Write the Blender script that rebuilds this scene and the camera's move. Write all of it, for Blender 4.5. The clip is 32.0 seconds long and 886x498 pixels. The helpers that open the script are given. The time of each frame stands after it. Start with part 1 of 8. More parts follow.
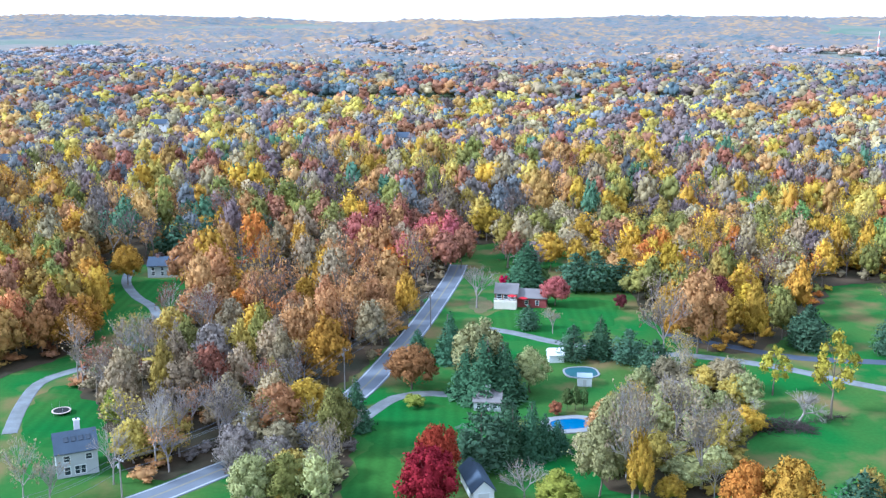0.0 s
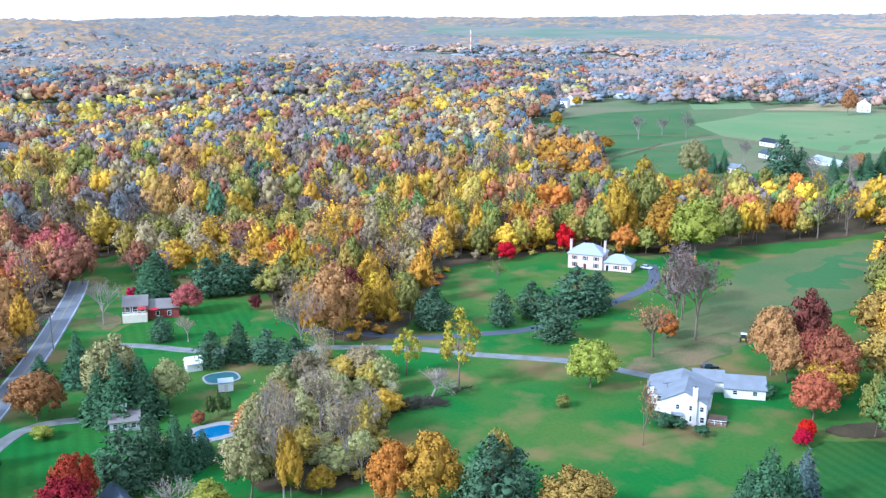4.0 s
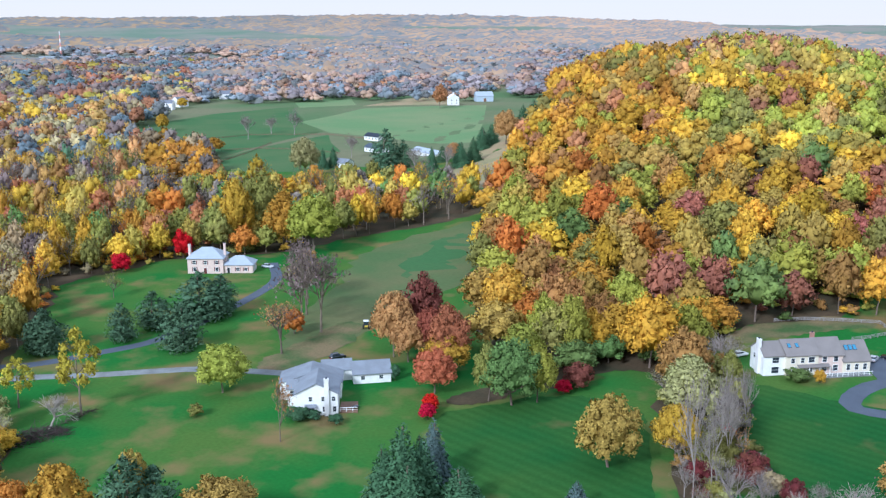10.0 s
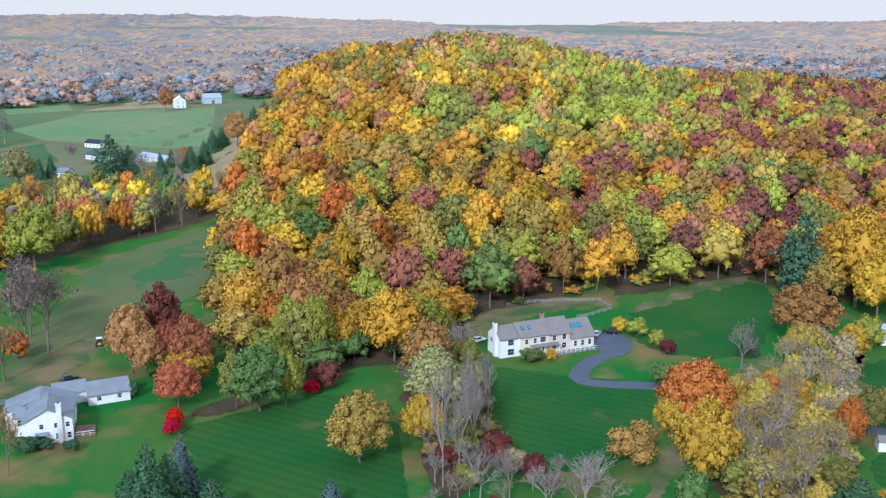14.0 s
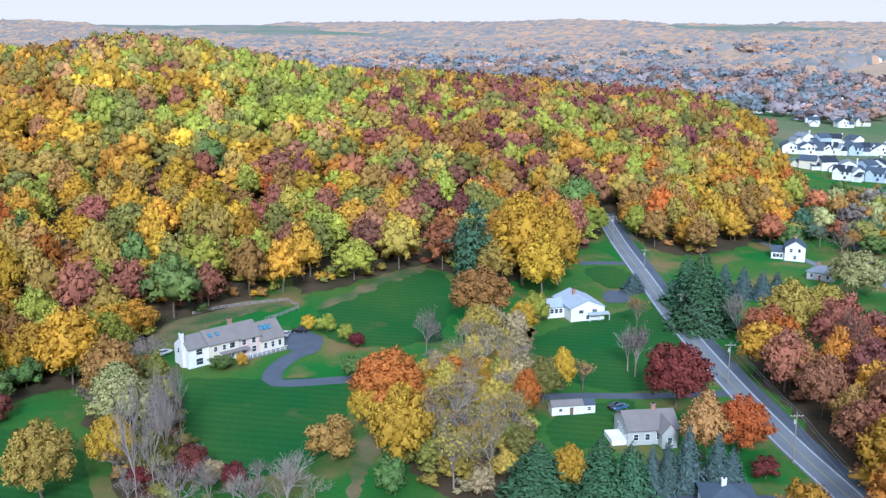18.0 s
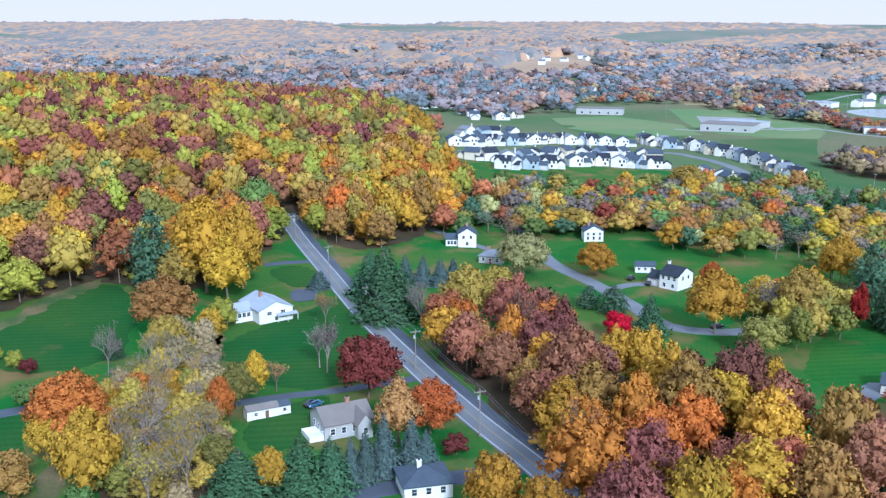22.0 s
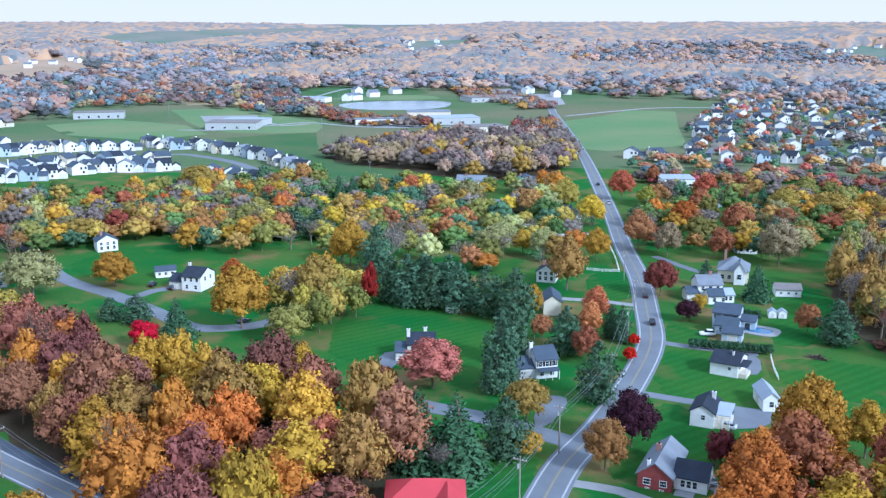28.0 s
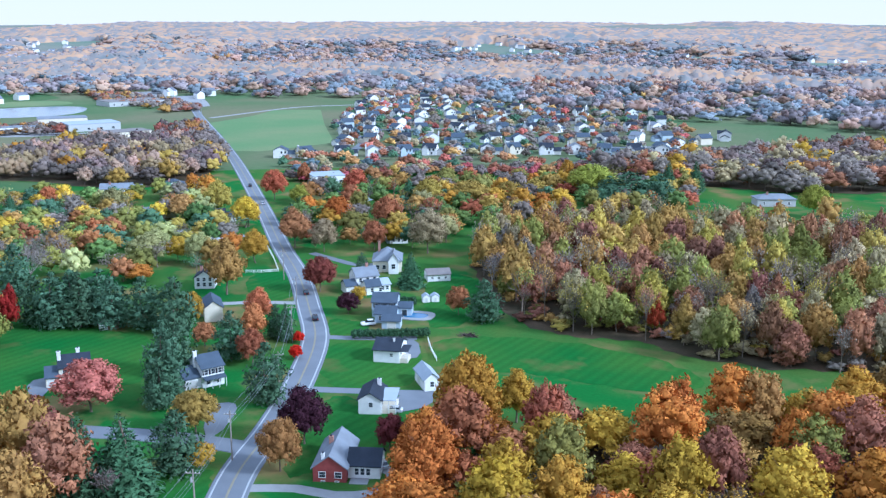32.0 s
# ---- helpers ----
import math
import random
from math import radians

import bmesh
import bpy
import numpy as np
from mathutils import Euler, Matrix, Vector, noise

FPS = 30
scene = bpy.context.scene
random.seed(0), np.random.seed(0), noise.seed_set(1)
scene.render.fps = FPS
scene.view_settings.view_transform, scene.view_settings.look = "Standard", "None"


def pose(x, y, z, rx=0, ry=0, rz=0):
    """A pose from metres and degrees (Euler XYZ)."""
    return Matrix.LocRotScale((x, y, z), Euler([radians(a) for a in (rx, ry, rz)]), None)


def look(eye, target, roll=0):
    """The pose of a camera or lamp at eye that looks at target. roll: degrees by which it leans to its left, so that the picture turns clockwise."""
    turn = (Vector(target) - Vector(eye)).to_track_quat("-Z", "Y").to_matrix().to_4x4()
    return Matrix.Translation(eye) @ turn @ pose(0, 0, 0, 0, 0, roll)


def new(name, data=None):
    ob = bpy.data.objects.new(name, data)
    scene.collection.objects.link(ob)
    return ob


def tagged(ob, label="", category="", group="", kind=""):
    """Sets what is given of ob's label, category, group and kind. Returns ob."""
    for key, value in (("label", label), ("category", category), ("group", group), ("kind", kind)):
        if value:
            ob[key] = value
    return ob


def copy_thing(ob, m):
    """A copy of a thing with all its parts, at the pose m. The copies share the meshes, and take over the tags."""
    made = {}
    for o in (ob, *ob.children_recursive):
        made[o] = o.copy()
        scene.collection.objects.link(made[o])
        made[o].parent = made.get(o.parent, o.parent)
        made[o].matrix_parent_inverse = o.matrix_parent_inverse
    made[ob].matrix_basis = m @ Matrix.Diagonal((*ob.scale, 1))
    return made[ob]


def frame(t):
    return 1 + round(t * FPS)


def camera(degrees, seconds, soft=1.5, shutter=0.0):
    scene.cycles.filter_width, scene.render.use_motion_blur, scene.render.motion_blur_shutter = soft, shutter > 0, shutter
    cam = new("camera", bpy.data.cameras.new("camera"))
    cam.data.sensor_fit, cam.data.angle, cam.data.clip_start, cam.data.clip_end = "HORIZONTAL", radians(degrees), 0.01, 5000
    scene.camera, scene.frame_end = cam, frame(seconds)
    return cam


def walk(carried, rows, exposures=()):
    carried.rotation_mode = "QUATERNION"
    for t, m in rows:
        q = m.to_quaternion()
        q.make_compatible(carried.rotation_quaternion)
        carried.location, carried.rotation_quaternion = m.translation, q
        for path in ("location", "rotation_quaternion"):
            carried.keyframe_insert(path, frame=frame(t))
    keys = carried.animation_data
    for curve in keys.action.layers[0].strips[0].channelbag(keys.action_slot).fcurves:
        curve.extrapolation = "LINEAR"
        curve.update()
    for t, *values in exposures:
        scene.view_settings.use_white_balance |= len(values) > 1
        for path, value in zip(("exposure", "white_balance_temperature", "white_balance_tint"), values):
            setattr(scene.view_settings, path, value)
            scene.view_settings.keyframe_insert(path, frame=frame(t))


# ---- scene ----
cam = camera(48.5, 32.0, soft=1.35)
EYE, TILT = 92.0, -13.10
# seconds and heading, clockwise from +y: the camera turns where it hovers
TURNS = [
    (0.0, -0.00),
    (0.5, 2.71),
    (1.0, 5.87),
    (1.5, 8.61),
    (2.0, 11.77),
    (2.5, 14.53),
    (3.0, 17.55),
    (3.5, 19.80),
    (5.5, 28.04),
    (6.0, 29.91),
    (6.5, 31.61),
    (7.0, 33.35),
    (7.5, 35.08),
    (8.0, 36.79),
    (8.5, 38.53),
    (9.0, 40.45),
    (9.5, 42.37),
    (10.0, 44.31),
    (10.5, 46.22),
    (11.0, 48.15),
    (11.5, 50.09),
    (12.0, 52.03),
    (12.5, 53.95),
    (13.0, 55.89),
    (13.5, 57.82),
    (14.0, 59.79),
    (14.5, 62.00),
    (16.5, 71.50),
    (17.0, 73.85),
    (17.5, 76.05),
    (18.0, 78.56),
    (18.5, 80.77),
    (19.0, 83.28),
    (19.5, 85.46),
    (20.0, 87.95),
    (20.5, 90.12),
    (21.0, 92.61),
    (21.5, 94.82),
    (22.0, 97.32),
    (22.5, 99.64),
    (23.0, 101.99),
    (23.5, 104.34),
    (24.0, 106.66),
    (24.5, 109.02),
    (25.0, 111.37),
    (25.5, 113.73),
    (27.5, 123.16),
    (28.0, 125.52),
    (28.5, 127.88),
    (29.0, 130.27),
    (29.5, 132.63),
    (30.0, 134.80),
    (30.5, 137.32),
    (31.0, 139.53),
    (31.5, 142.52),
    (32.0, 145.79),
]
walk(cam, [(t, pose(0, 0, EYE, 90 + TILT, 0, -turn)) for t, turn in TURNS],
     exposures=[(0, 0.6, 4800, 9), (8, 0.26, 5150, 9), (13, -0.1, 5250, 9), (18, 0.05, 5100, 9), (25, 0.04, 4950, 9), (32, 0.18, 4750, 9)])

# ---- sky and sun: a bright, thinly overcast autumn afternoon ----
SUN_AZ, SUN_EL = 258.0, 32.0
world = bpy.data.worlds.new("sky")
scene.world = world
world.use_nodes = True
wt = world.node_tree
wt.nodes.clear()


def wnode(kind, **kw):
    n = wt.nodes.new(kind)
    for k, v in kw.items():
        n.inputs[k].default_value = v
    return n


sky = wnode("ShaderNodeTexSky")
sky.sky_type, sky.sun_disc = "NISHITA", False
sky.sun_elevation, sky.sun_rotation = radians(SUN_EL), radians(SUN_AZ)
sky.air_density, sky.dust_density = 1.0, 3.0
geo = wnode("ShaderNodeTexCoord")
sep = wnode("ShaderNodeSeparateXYZ")
ramp = wnode("ShaderNodeValToRGB")
ramp.color_ramp.elements[0].position, ramp.color_ramp.elements[0].color = 0.0, (1.0, 0.90, 0.81, 1)
ramp.color_ramp.elements[1].position, ramp.color_ramp.elements[1].color = 1.0, (1.15, 1.27, 1.47, 1)
e = ramp.color_ramp.elements.new(0.035)
e.color = (0.96, 0.89, 0.82, 1)
mix = wnode("ShaderNodeMix", Factor=0.07)
mix.data_type = "RGBA"
bg = wnode("ShaderNodeBackground", Strength=1.0)
out = wnode("ShaderNodeOutputWorld")
wt.links.new(geo.outputs["Generated"], sep.inputs[0])
wt.links.new(sep.outputs["Z"], ramp.inputs[0])
wt.links.new(ramp.outputs["Color"], mix.inputs["A"])
skyscale = wnode("ShaderNodeVectorMath")
skyscale.operation = "SCALE"
skyscale.inputs["Scale"].default_value = 0.1
wt.links.new(sky.outputs["Color"], skyscale.inputs[0])
wt.links.new(skyscale.outputs[0], mix.inputs["B"])
wt.links.new(mix.outputs["Result"], bg.inputs["Color"])
wt.links.new(bg.outputs[0], out.inputs[0])

sun = new("sun", bpy.data.lights.new("sun", "SUN"))
sun.data.energy, sun.data.angle, sun.data.color = 4.0, radians(9), (1.0, 0.97, 0.93)
sa, se = radians(SUN_AZ), radians(SUN_EL)
sun.matrix_world = look((0, 0, 200), (-math.sin(sa) * math.cos(se), -math.cos(sa) * math.cos(se), 200 - math.sin(se)))

# ---- materials ----
M = {}


def material(name, base, rough=0.8, vary=0.25, scale=0.5, fine=6.0, bump=0.0, other=None, metal=0.0, random=0.0, island=0.0, spec=0.3, lobe=0.0, split=0.5):
    """A surface whose colour wanders at two scales between base and other."""
    m = bpy.data.materials.new(name)
    m.use_nodes = True
    nt = m.node_tree
    b = nt.nodes["Principled BSDF"]
    b.inputs["Roughness"].default_value, b.inputs["Metallic"].default_value = rough, metal
    b.inputs["Specular IOR Level"].default_value = spec
    tc = nt.nodes.new("ShaderNodeTexCoord")
    big, small = nt.nodes.new("ShaderNodeTexNoise"), nt.nodes.new("ShaderNodeTexNoise")
    big.inputs["Scale"].default_value, small.inputs["Scale"].default_value = scale, fine
    big.inputs["Detail"].default_value, small.inputs["Detail"].default_value = 3, 2
    for n in (big, small):
        nt.links.new(tc.outputs["Object"], n.inputs["Vector"])
    other = other or tuple(c * (1 - vary) for c in base)
    ramp = nt.nodes.new("ShaderNodeValToRGB")
    ramp.color_ramp.elements[0].position, ramp.color_ramp.elements[1].position = split - 0.14, split + 0.14
    ramp.color_ramp.elements[0].color, ramp.color_ramp.elements[1].color = (*other, 1), (*base, 1)
    nt.links.new(big.outputs["Fac"], ramp.inputs[0])
    hsv = nt.nodes.new("ShaderNodeHueSaturation")
    nt.links.new(ramp.outputs[0], hsv.inputs["Color"])
    val = nt.nodes.new("ShaderNodeMath")
    val.operation = "MULTIPLY_ADD"
    nt.links.new(small.outputs["Fac"], val.inputs[0])
    val.inputs[1].default_value, val.inputs[2].default_value = 2 * vary, 1 - vary
    last = val.outputs[0]
    for amount, kind, socket in ((random, "ShaderNodeObjectInfo", "Random"), (island, "ShaderNodeNewGeometry", "Random Per Island")):
        if amount:
            src, ma = nt.nodes.new(kind), nt.nodes.new("ShaderNodeMath")
            ma.operation = "MULTIPLY_ADD"
            nt.links.new(src.outputs[socket], ma.inputs[0])
            ma.inputs[1].default_value, ma.inputs[2].default_value = 2 * amount, 1 - amount
            mu = nt.nodes.new("ShaderNodeMath")
            mu.operation = "MULTIPLY"
            nt.links.new(last, mu.inputs[0]), nt.links.new(ma.outputs[0], mu.inputs[1])
            last = mu.outputs[0]
            if kind == "ShaderNodeObjectInfo":
                hu = nt.nodes.new("ShaderNodeMath")
                hu.operation = "MULTIPLY_ADD"
                nt.links.new(src.outputs[socket], hu.inputs[0])
                hu.inputs[1].default_value, hu.inputs[2].default_value = 0.03, 0.485
                nt.links.new(hu.outputs[0], hsv.inputs["Hue"])
    nt.links.new(last, hsv.inputs["Value"])
    nt.links.new(hsv.outputs[0], b.inputs["Base Color"])
    if bump:
        bp = nt.nodes.new("ShaderNodeBump")
        bp.inputs["Strength"].default_value, bp.inputs["Distance"].default_value = bump, 0.1
        nt.links.new(small.outputs["Fac"], bp.inputs["Height"])
        nt.links.new(bp.outputs[0], b.inputs["Normal"])
    if lobe:
        tr, mx = nt.nodes.new("ShaderNodeBsdfTranslucent"), nt.nodes.new("ShaderNodeMixShader")
        nt.links.new(hsv.outputs[0], tr.inputs["Color"])
        mx.inputs[0].default_value = lobe
        nt.links.new(b.outputs[0], mx.inputs[1]), nt.links.new(tr.outputs[0], mx.inputs[2])
        nt.links.new(mx.outputs[0], nt.nodes["Material Output"].inputs["Surface"])
    M[name] = m
    return m


def leaf(name, base, other=None, vary=0.22):
    base, other = [tuple(0.88 * v + 0.012 * (0.3 * c[0] + 0.6 * c[1] + 0.1 * c[2]) + (0.004 if i == 2 else 0) for i, v in enumerate(c)) for c in (base, other)]
    m = material("leaf_" + name, base, 0.75, vary, 0.12, 1.5, other=other, random=0.14, island=vary * 1.25, spec=0.03, lobe=0.1)
    # every tree of a wood a little lighter or darker, warmer or cooler than the next
    nt = m.node_tree
    first = [n for n in nt.nodes if n.type == "HUE_SAT"][0]
    ends = [q.to_socket for q in first.outputs[0].links]
    own = nt.nodes.new("ShaderNodeHueSaturation")
    nt.links.new(first.outputs[0], own.inputs["Color"])
    for attr, socket, gain, mean in (("tint", "Value", 1.0, 1.0), ("hue", "Hue", 0.011, 0.5)):
        at, ma = nt.nodes.new("ShaderNodeAttribute"), nt.nodes.new("ShaderNodeMath")
        at.attribute_name, ma.operation = attr, "MULTIPLY_ADD"
        ma.inputs[1].default_value, ma.inputs[2].default_value = gain, mean
        nt.links.new(at.outputs["Fac"], ma.inputs[0]), nt.links.new(ma.outputs[0], own.inputs[socket])
    for q in ends:
        nt.links.new(own.outputs[0], q)
    return m


leaf("gold", (0.54, 0.32, 0.03), (0.43, 0.25, 0.03))
leaf("yellow", (0.68, 0.43, 0.03), (0.56, 0.36, 0.035))
leaf("sulphur", (0.54, 0.46, 0.04), (0.43, 0.38, 0.04))
leaf("lime", (0.4, 0.4, 0.05), (0.3, 0.32, 0.05))
leaf("green", (0.17, 0.25, 0.06), (0.11, 0.17, 0.05))
leaf("olive", (0.28, 0.26, 0.055), (0.2, 0.195, 0.05))
leaf("orange", (0.56, 0.21, 0.03), (0.44, 0.16, 0.03))
leaf("rust", (0.42, 0.15, 0.06), (0.32, 0.12, 0.06))
leaf("red", (0.37, 0.045, 0.02), (0.27, 0.03, 0.018))
leaf("scarlet", (0.62, 0.012, 0.03), (0.50, 0.01, 0.03))
leaf("maroon", (0.2, 0.055, 0.04), (0.15, 0.045, 0.035))
leaf("russet", (0.36, 0.15, 0.08), (0.27, 0.115, 0.07))
leaf("peach", (0.55, 0.3, 0.1), (0.44, 0.24, 0.09))
leaf("mauve", (0.25, 0.098, 0.07), (0.19, 0.08, 0.06))
leaf("pink", (0.50, 0.14, 0.11), (0.42, 0.12, 0.11))
leaf("tan", (0.39, 0.3, 0.15), (0.31, 0.245, 0.14))
leaf("pale", (0.42, 0.4, 0.15), (0.33, 0.32, 0.13))
leaf("twig", (0.25, 0.205, 0.165), (0.195, 0.165, 0.14))
leaf("bronze", (0.41, 0.235, 0.06), (0.33, 0.18, 0.055))
leaf("khaki", (0.47, 0.345, 0.06), (0.37, 0.275, 0.06))
leaf("flame", (0.5, 0.1, 0.035), (0.5, 0.19, 0.035))
leaf("brick", (0.28, 0.085, 0.05), (0.21, 0.07, 0.045))
leaf("coral", (0.6, 0.205, 0.08), (0.5, 0.17, 0.07))
leaf("plum", (0.075, 0.028, 0.035), (0.055, 0.022, 0.028))
leaf("lilac", (0.23, 0.165, 0.145), (0.18, 0.135, 0.125))
# distance haze is put into the next five leaf colours: greyer, bluer or paler
leaf("haze_grey", (0.19, 0.195, 0.185), (0.155, 0.165, 0.16), 0.15)
leaf("haze_peach", (0.5, 0.345, 0.235), (0.43, 0.3, 0.21), 0.1)
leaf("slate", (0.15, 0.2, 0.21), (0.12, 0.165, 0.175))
leaf("haze_blue", (0.27, 0.3, 0.33), (0.235, 0.27, 0.3), 0.1)
leaf("haze_lilac", (0.36, 0.305, 0.3), (0.31, 0.265, 0.265), 0.1)
leaf("spruce", (0.09, 0.18, 0.08), (0.06, 0.125, 0.058))
leaf("pine", (0.115, 0.195, 0.1), (0.075, 0.14, 0.075))
leaf("blue_spruce", (0.13, 0.185, 0.165), (0.09, 0.135, 0.125))
material("bark", (0.20, 0.155, 0.12), 0.9, 0.3, 1.5, 8, random=0.15)
material("grey_bark", (0.36, 0.31, 0.28), 0.9, 0.25, 1.5, 8, random=0.15)
def turf(name, base, other, worn, bare, stripes=0.0):
    """Grass with yellower drifts and bare worn patches; stripes: how far mowing bands show."""
    m = material(name, base, 0.95, 0.2, 0.03, 1.1, other=other, spec=0.03)
    nt = m.node_tree
    b, hsv = nt.nodes["Principled BSDF"], [n for n in nt.nodes if n.type == "HUE_SAT"][0]
    tc = [n for n in nt.nodes if n.type == "TEX_COORD"][0]
    patches = nt.nodes.new("ShaderNodeTexNoise")
    patches.inputs["Scale"].default_value, patches.inputs["Detail"].default_value = 0.055, 5
    nt.links.new(tc.outputs["Object"], patches.inputs["Vector"])
    r = nt.nodes.new("ShaderNodeValToRGB")
    r.color_ramp.elements[0].position, r.color_ramp.elements[1].position = bare - 0.08, bare + 0.1
    nt.links.new(patches.outputs["Fac"], r.inputs[0])
    mx = nt.nodes.new("ShaderNodeMix")
    mx.data_type = "RGBA"
    mx.inputs["B"].default_value = (*worn, 1)
    nt.links.new(r.outputs["Color"], mx.inputs["Factor"])
    last = hsv.outputs[0]
    if stripes:
        wv = nt.nodes.new("ShaderNodeTexWave")
        wv.inputs["Scale"].default_value, wv.inputs["Distortion"].default_value, wv.inputs["Detail"].default_value = 0.1, 1.2, 1
        wv.inputs["Detail Scale"].default_value = 0.1
        nt.links.new(tc.outputs["Object"], wv.inputs["Vector"])
        st, ml = nt.nodes.new("ShaderNodeMath"), nt.nodes.new("ShaderNodeHueSaturation")
        st.operation = "MULTIPLY_ADD"
        st.inputs[1].default_value, st.inputs[2].default_value = 2 * stripes, 1 - stripes
        nt.links.new(wv.outputs["Fac"], st.inputs[0])
        nt.links.new(st.outputs[0], ml.inputs["Value"]), nt.links.new(last, ml.inputs["Color"])
        last = ml.outputs[0]
    nt.links.new(last, mx.inputs["A"])
    nt.links.new(mx.outputs["Result"], b.inputs["Base Color"])


turf("grass", (0.022, 0.118, 0.022), (0.066, 0.122, 0.025), (0.17, 0.125, 0.052), 0.58)
turf("lawn", (0.019, 0.106, 0.02), (0.042, 0.118, 0.02), (0.13, 0.11, 0.04), 0.68, 0.07)
# darkened copy of the lawn: a dimmer part of the view put into colour
turf("dimmed_lawn", (0.018, 0.082, 0.02), (0.036, 0.092, 0.02), (0.12, 0.10, 0.04), 0.72, 0.08)
material("field", (0.05, 0.118, 0.042), 0.9, 0.14, 0.02, 0.6, other=(0.08, 0.125, 0.05), spec=0.05)
material("pale_field", (0.12, 0.20, 0.085), 0.9, 0.12, 0.01, 0.4, other=(0.17, 0.21, 0.10), spec=0.05)
material("meadow", (0.115, 0.118, 0.05), 0.9, 0.16, 0.03, 0.7, other=(0.07, 0.115, 0.04), spec=0.1)
material("thatch", (0.17, 0.13, 0.07), 0.95, 0.25, 0.09, 1.5, other=(0.06, 0.10, 0.035), spec=0.03)
material("litter", (0.085, 0.06, 0.036), 0.95, 0.25, 0.08, 1.2, other=(0.045, 0.042, 0.024), spec=0.1)
material("dry", (0.30, 0.22, 0.13), 0.95, 0.2, 0.06, 1.2, other=(0.22, 0.20, 0.10), spec=0.1)
material("ploughed", (0.36, 0.26, 0.18), 0.95, 0.12, 0.01, 0.3, other=(0.30, 0.225, 0.15), spec=0.1)
material("asphalt", (0.165, 0.18, 0.20), 0.85, 0.1, 0.12, 5, other=(0.14, 0.15, 0.17))
material("dark_asphalt", (0.075, 0.088, 0.115), 0.8, 0.15, 0.2, 5)
material("gravel", (0.20, 0.21, 0.21), 0.95, 0.2, 0.3, 4, other=(0.15, 0.155, 0.15))
material("concrete", (0.28, 0.28, 0.28), 0.9, 0.12, 0.4, 4)
material("line_white", (0.38, 0.39, 0.40), 0.8, 0.1)
material("line_yellow", (0.24, 0.215, 0.15), 0.8, 0.1)
material("siding_white", (0.78, 0.78, 0.77), 0.6, 0.05, 0.6, 5, other=(0.70, 0.70, 0.69))
material("siding_cream", (0.68, 0.62, 0.50), 0.65, 0.07, 0.6, 5)
material("siding_grey", (0.44, 0.45, 0.45), 0.65, 0.07, 0.6, 5)
material("siding_blue", (0.42, 0.50, 0.58), 0.65, 0.07, 0.6, 5)
material("brick_pink", (0.66, 0.52, 0.46), 0.8, 0.12, 0.8, 7)
material("brick_red", (0.26, 0.06, 0.055), 0.85, 0.18, 0.8, 7)
material("wood_brown", (0.20, 0.12, 0.08), 0.8, 0.2, 0.8, 6)
material("deck_grey", (0.30, 0.28, 0.27), 0.85, 0.15, 0.8, 6)
material("roof_grey", (0.20, 0.22, 0.25), 0.85, 0.12, 0.35, 6, other=(0.17, 0.185, 0.21))
material("roof_pale", (0.33, 0.37, 0.42), 0.8, 0.08, 0.35, 6)
material("roof_dark", (0.035, 0.042, 0.058), 0.85, 0.2, 0.35, 6, spec=0.15)
material("roof_slate", (0.07, 0.09, 0.12), 0.85, 0.15, 0.35, 6, spec=0.15)
material("roof_brown", (0.20, 0.18, 0.17), 0.85, 0.12, 0.35, 6)
material("roof_red", (0.48, 0.05, 0.06), 0.6, 0.08, 0.35, 5)
material("trim_white", (0.80, 0.80, 0.79), 0.55, 0.04)
material("shutter_red", (0.13, 0.03, 0.03), 0.6, 0.1)
material("shutter_black", (0.02, 0.02, 0.025), 0.6, 0.1)
material("glass_dark", (0.035, 0.045, 0.06), 0.12, 0.2, 0.5, 3, spec=0.6)
material("glass_sky", (0.05, 0.20, 0.32), 0.1, 0.1, spec=0.6)
material("door_paint", (0.30, 0.06, 0.05), 0.5, 0.1)
material("garage_door", (0.62, 0.61, 0.58), 0.6, 0.06)
material("stone_chimney", (0.72, 0.71, 0.70), 0.85, 0.1)
material("brick_chimney", (0.36, 0.20, 0.16), 0.85, 0.15)
material("pool_water", (0.02, 0.13, 0.28), 0.08, 0.1, 0.3, 2, spec=0.6)
material("pool_cover", (0.03, 0.10, 0.11), 0.6, 0.1)
material("pond_water", (0.16, 0.22, 0.27), 0.2, 0.08, 0.01, 0.1, spec=0.5)
material("metal", (0.45, 0.46, 0.48), 0.4, 0.1, metal=0.8)
material("tyre", (0.02, 0.02, 0.02), 0.9, 0.1)
material("pole_wood", (0.30, 0.26, 0.23), 0.9, 0.2, 1.0, 8)
material("cable", (0.16, 0.17, 0.19), 0.6, 0.05)
material("stack_white", (0.75, 0.74, 0.73), 0.8, 0.05)
material("stack_red", (0.62, 0.28, 0.24), 0.8, 0.05)
for nm, col in (("car_black", (0.012, 0.013, 0.016)), ("car_white", (0.75, 0.75, 0.75)), ("car_blue", (0.05, 0.12, 0.22)), ("car_silver", (0.45, 0.47, 0.5)), ("car_yellow", (0.55, 0.40, 0.06))):
    material(nm, col, 0.25, 0.04, spec=0.6)
material("cloth_red", (0.45, 0.02, 0.03), 0.9, 0.1)
material("lilac_brush", (0.09, 0.065, 0.06), 0.95, 0.3, 0.6, 4)
# far ground, with the paleness of haze mixed into its base colour
material("hazy_land", (0.13, 0.18, 0.13), 0.95, 0.12, 0.004, 0.05, other=(0.22, 0.20, 0.17), spec=0.05)


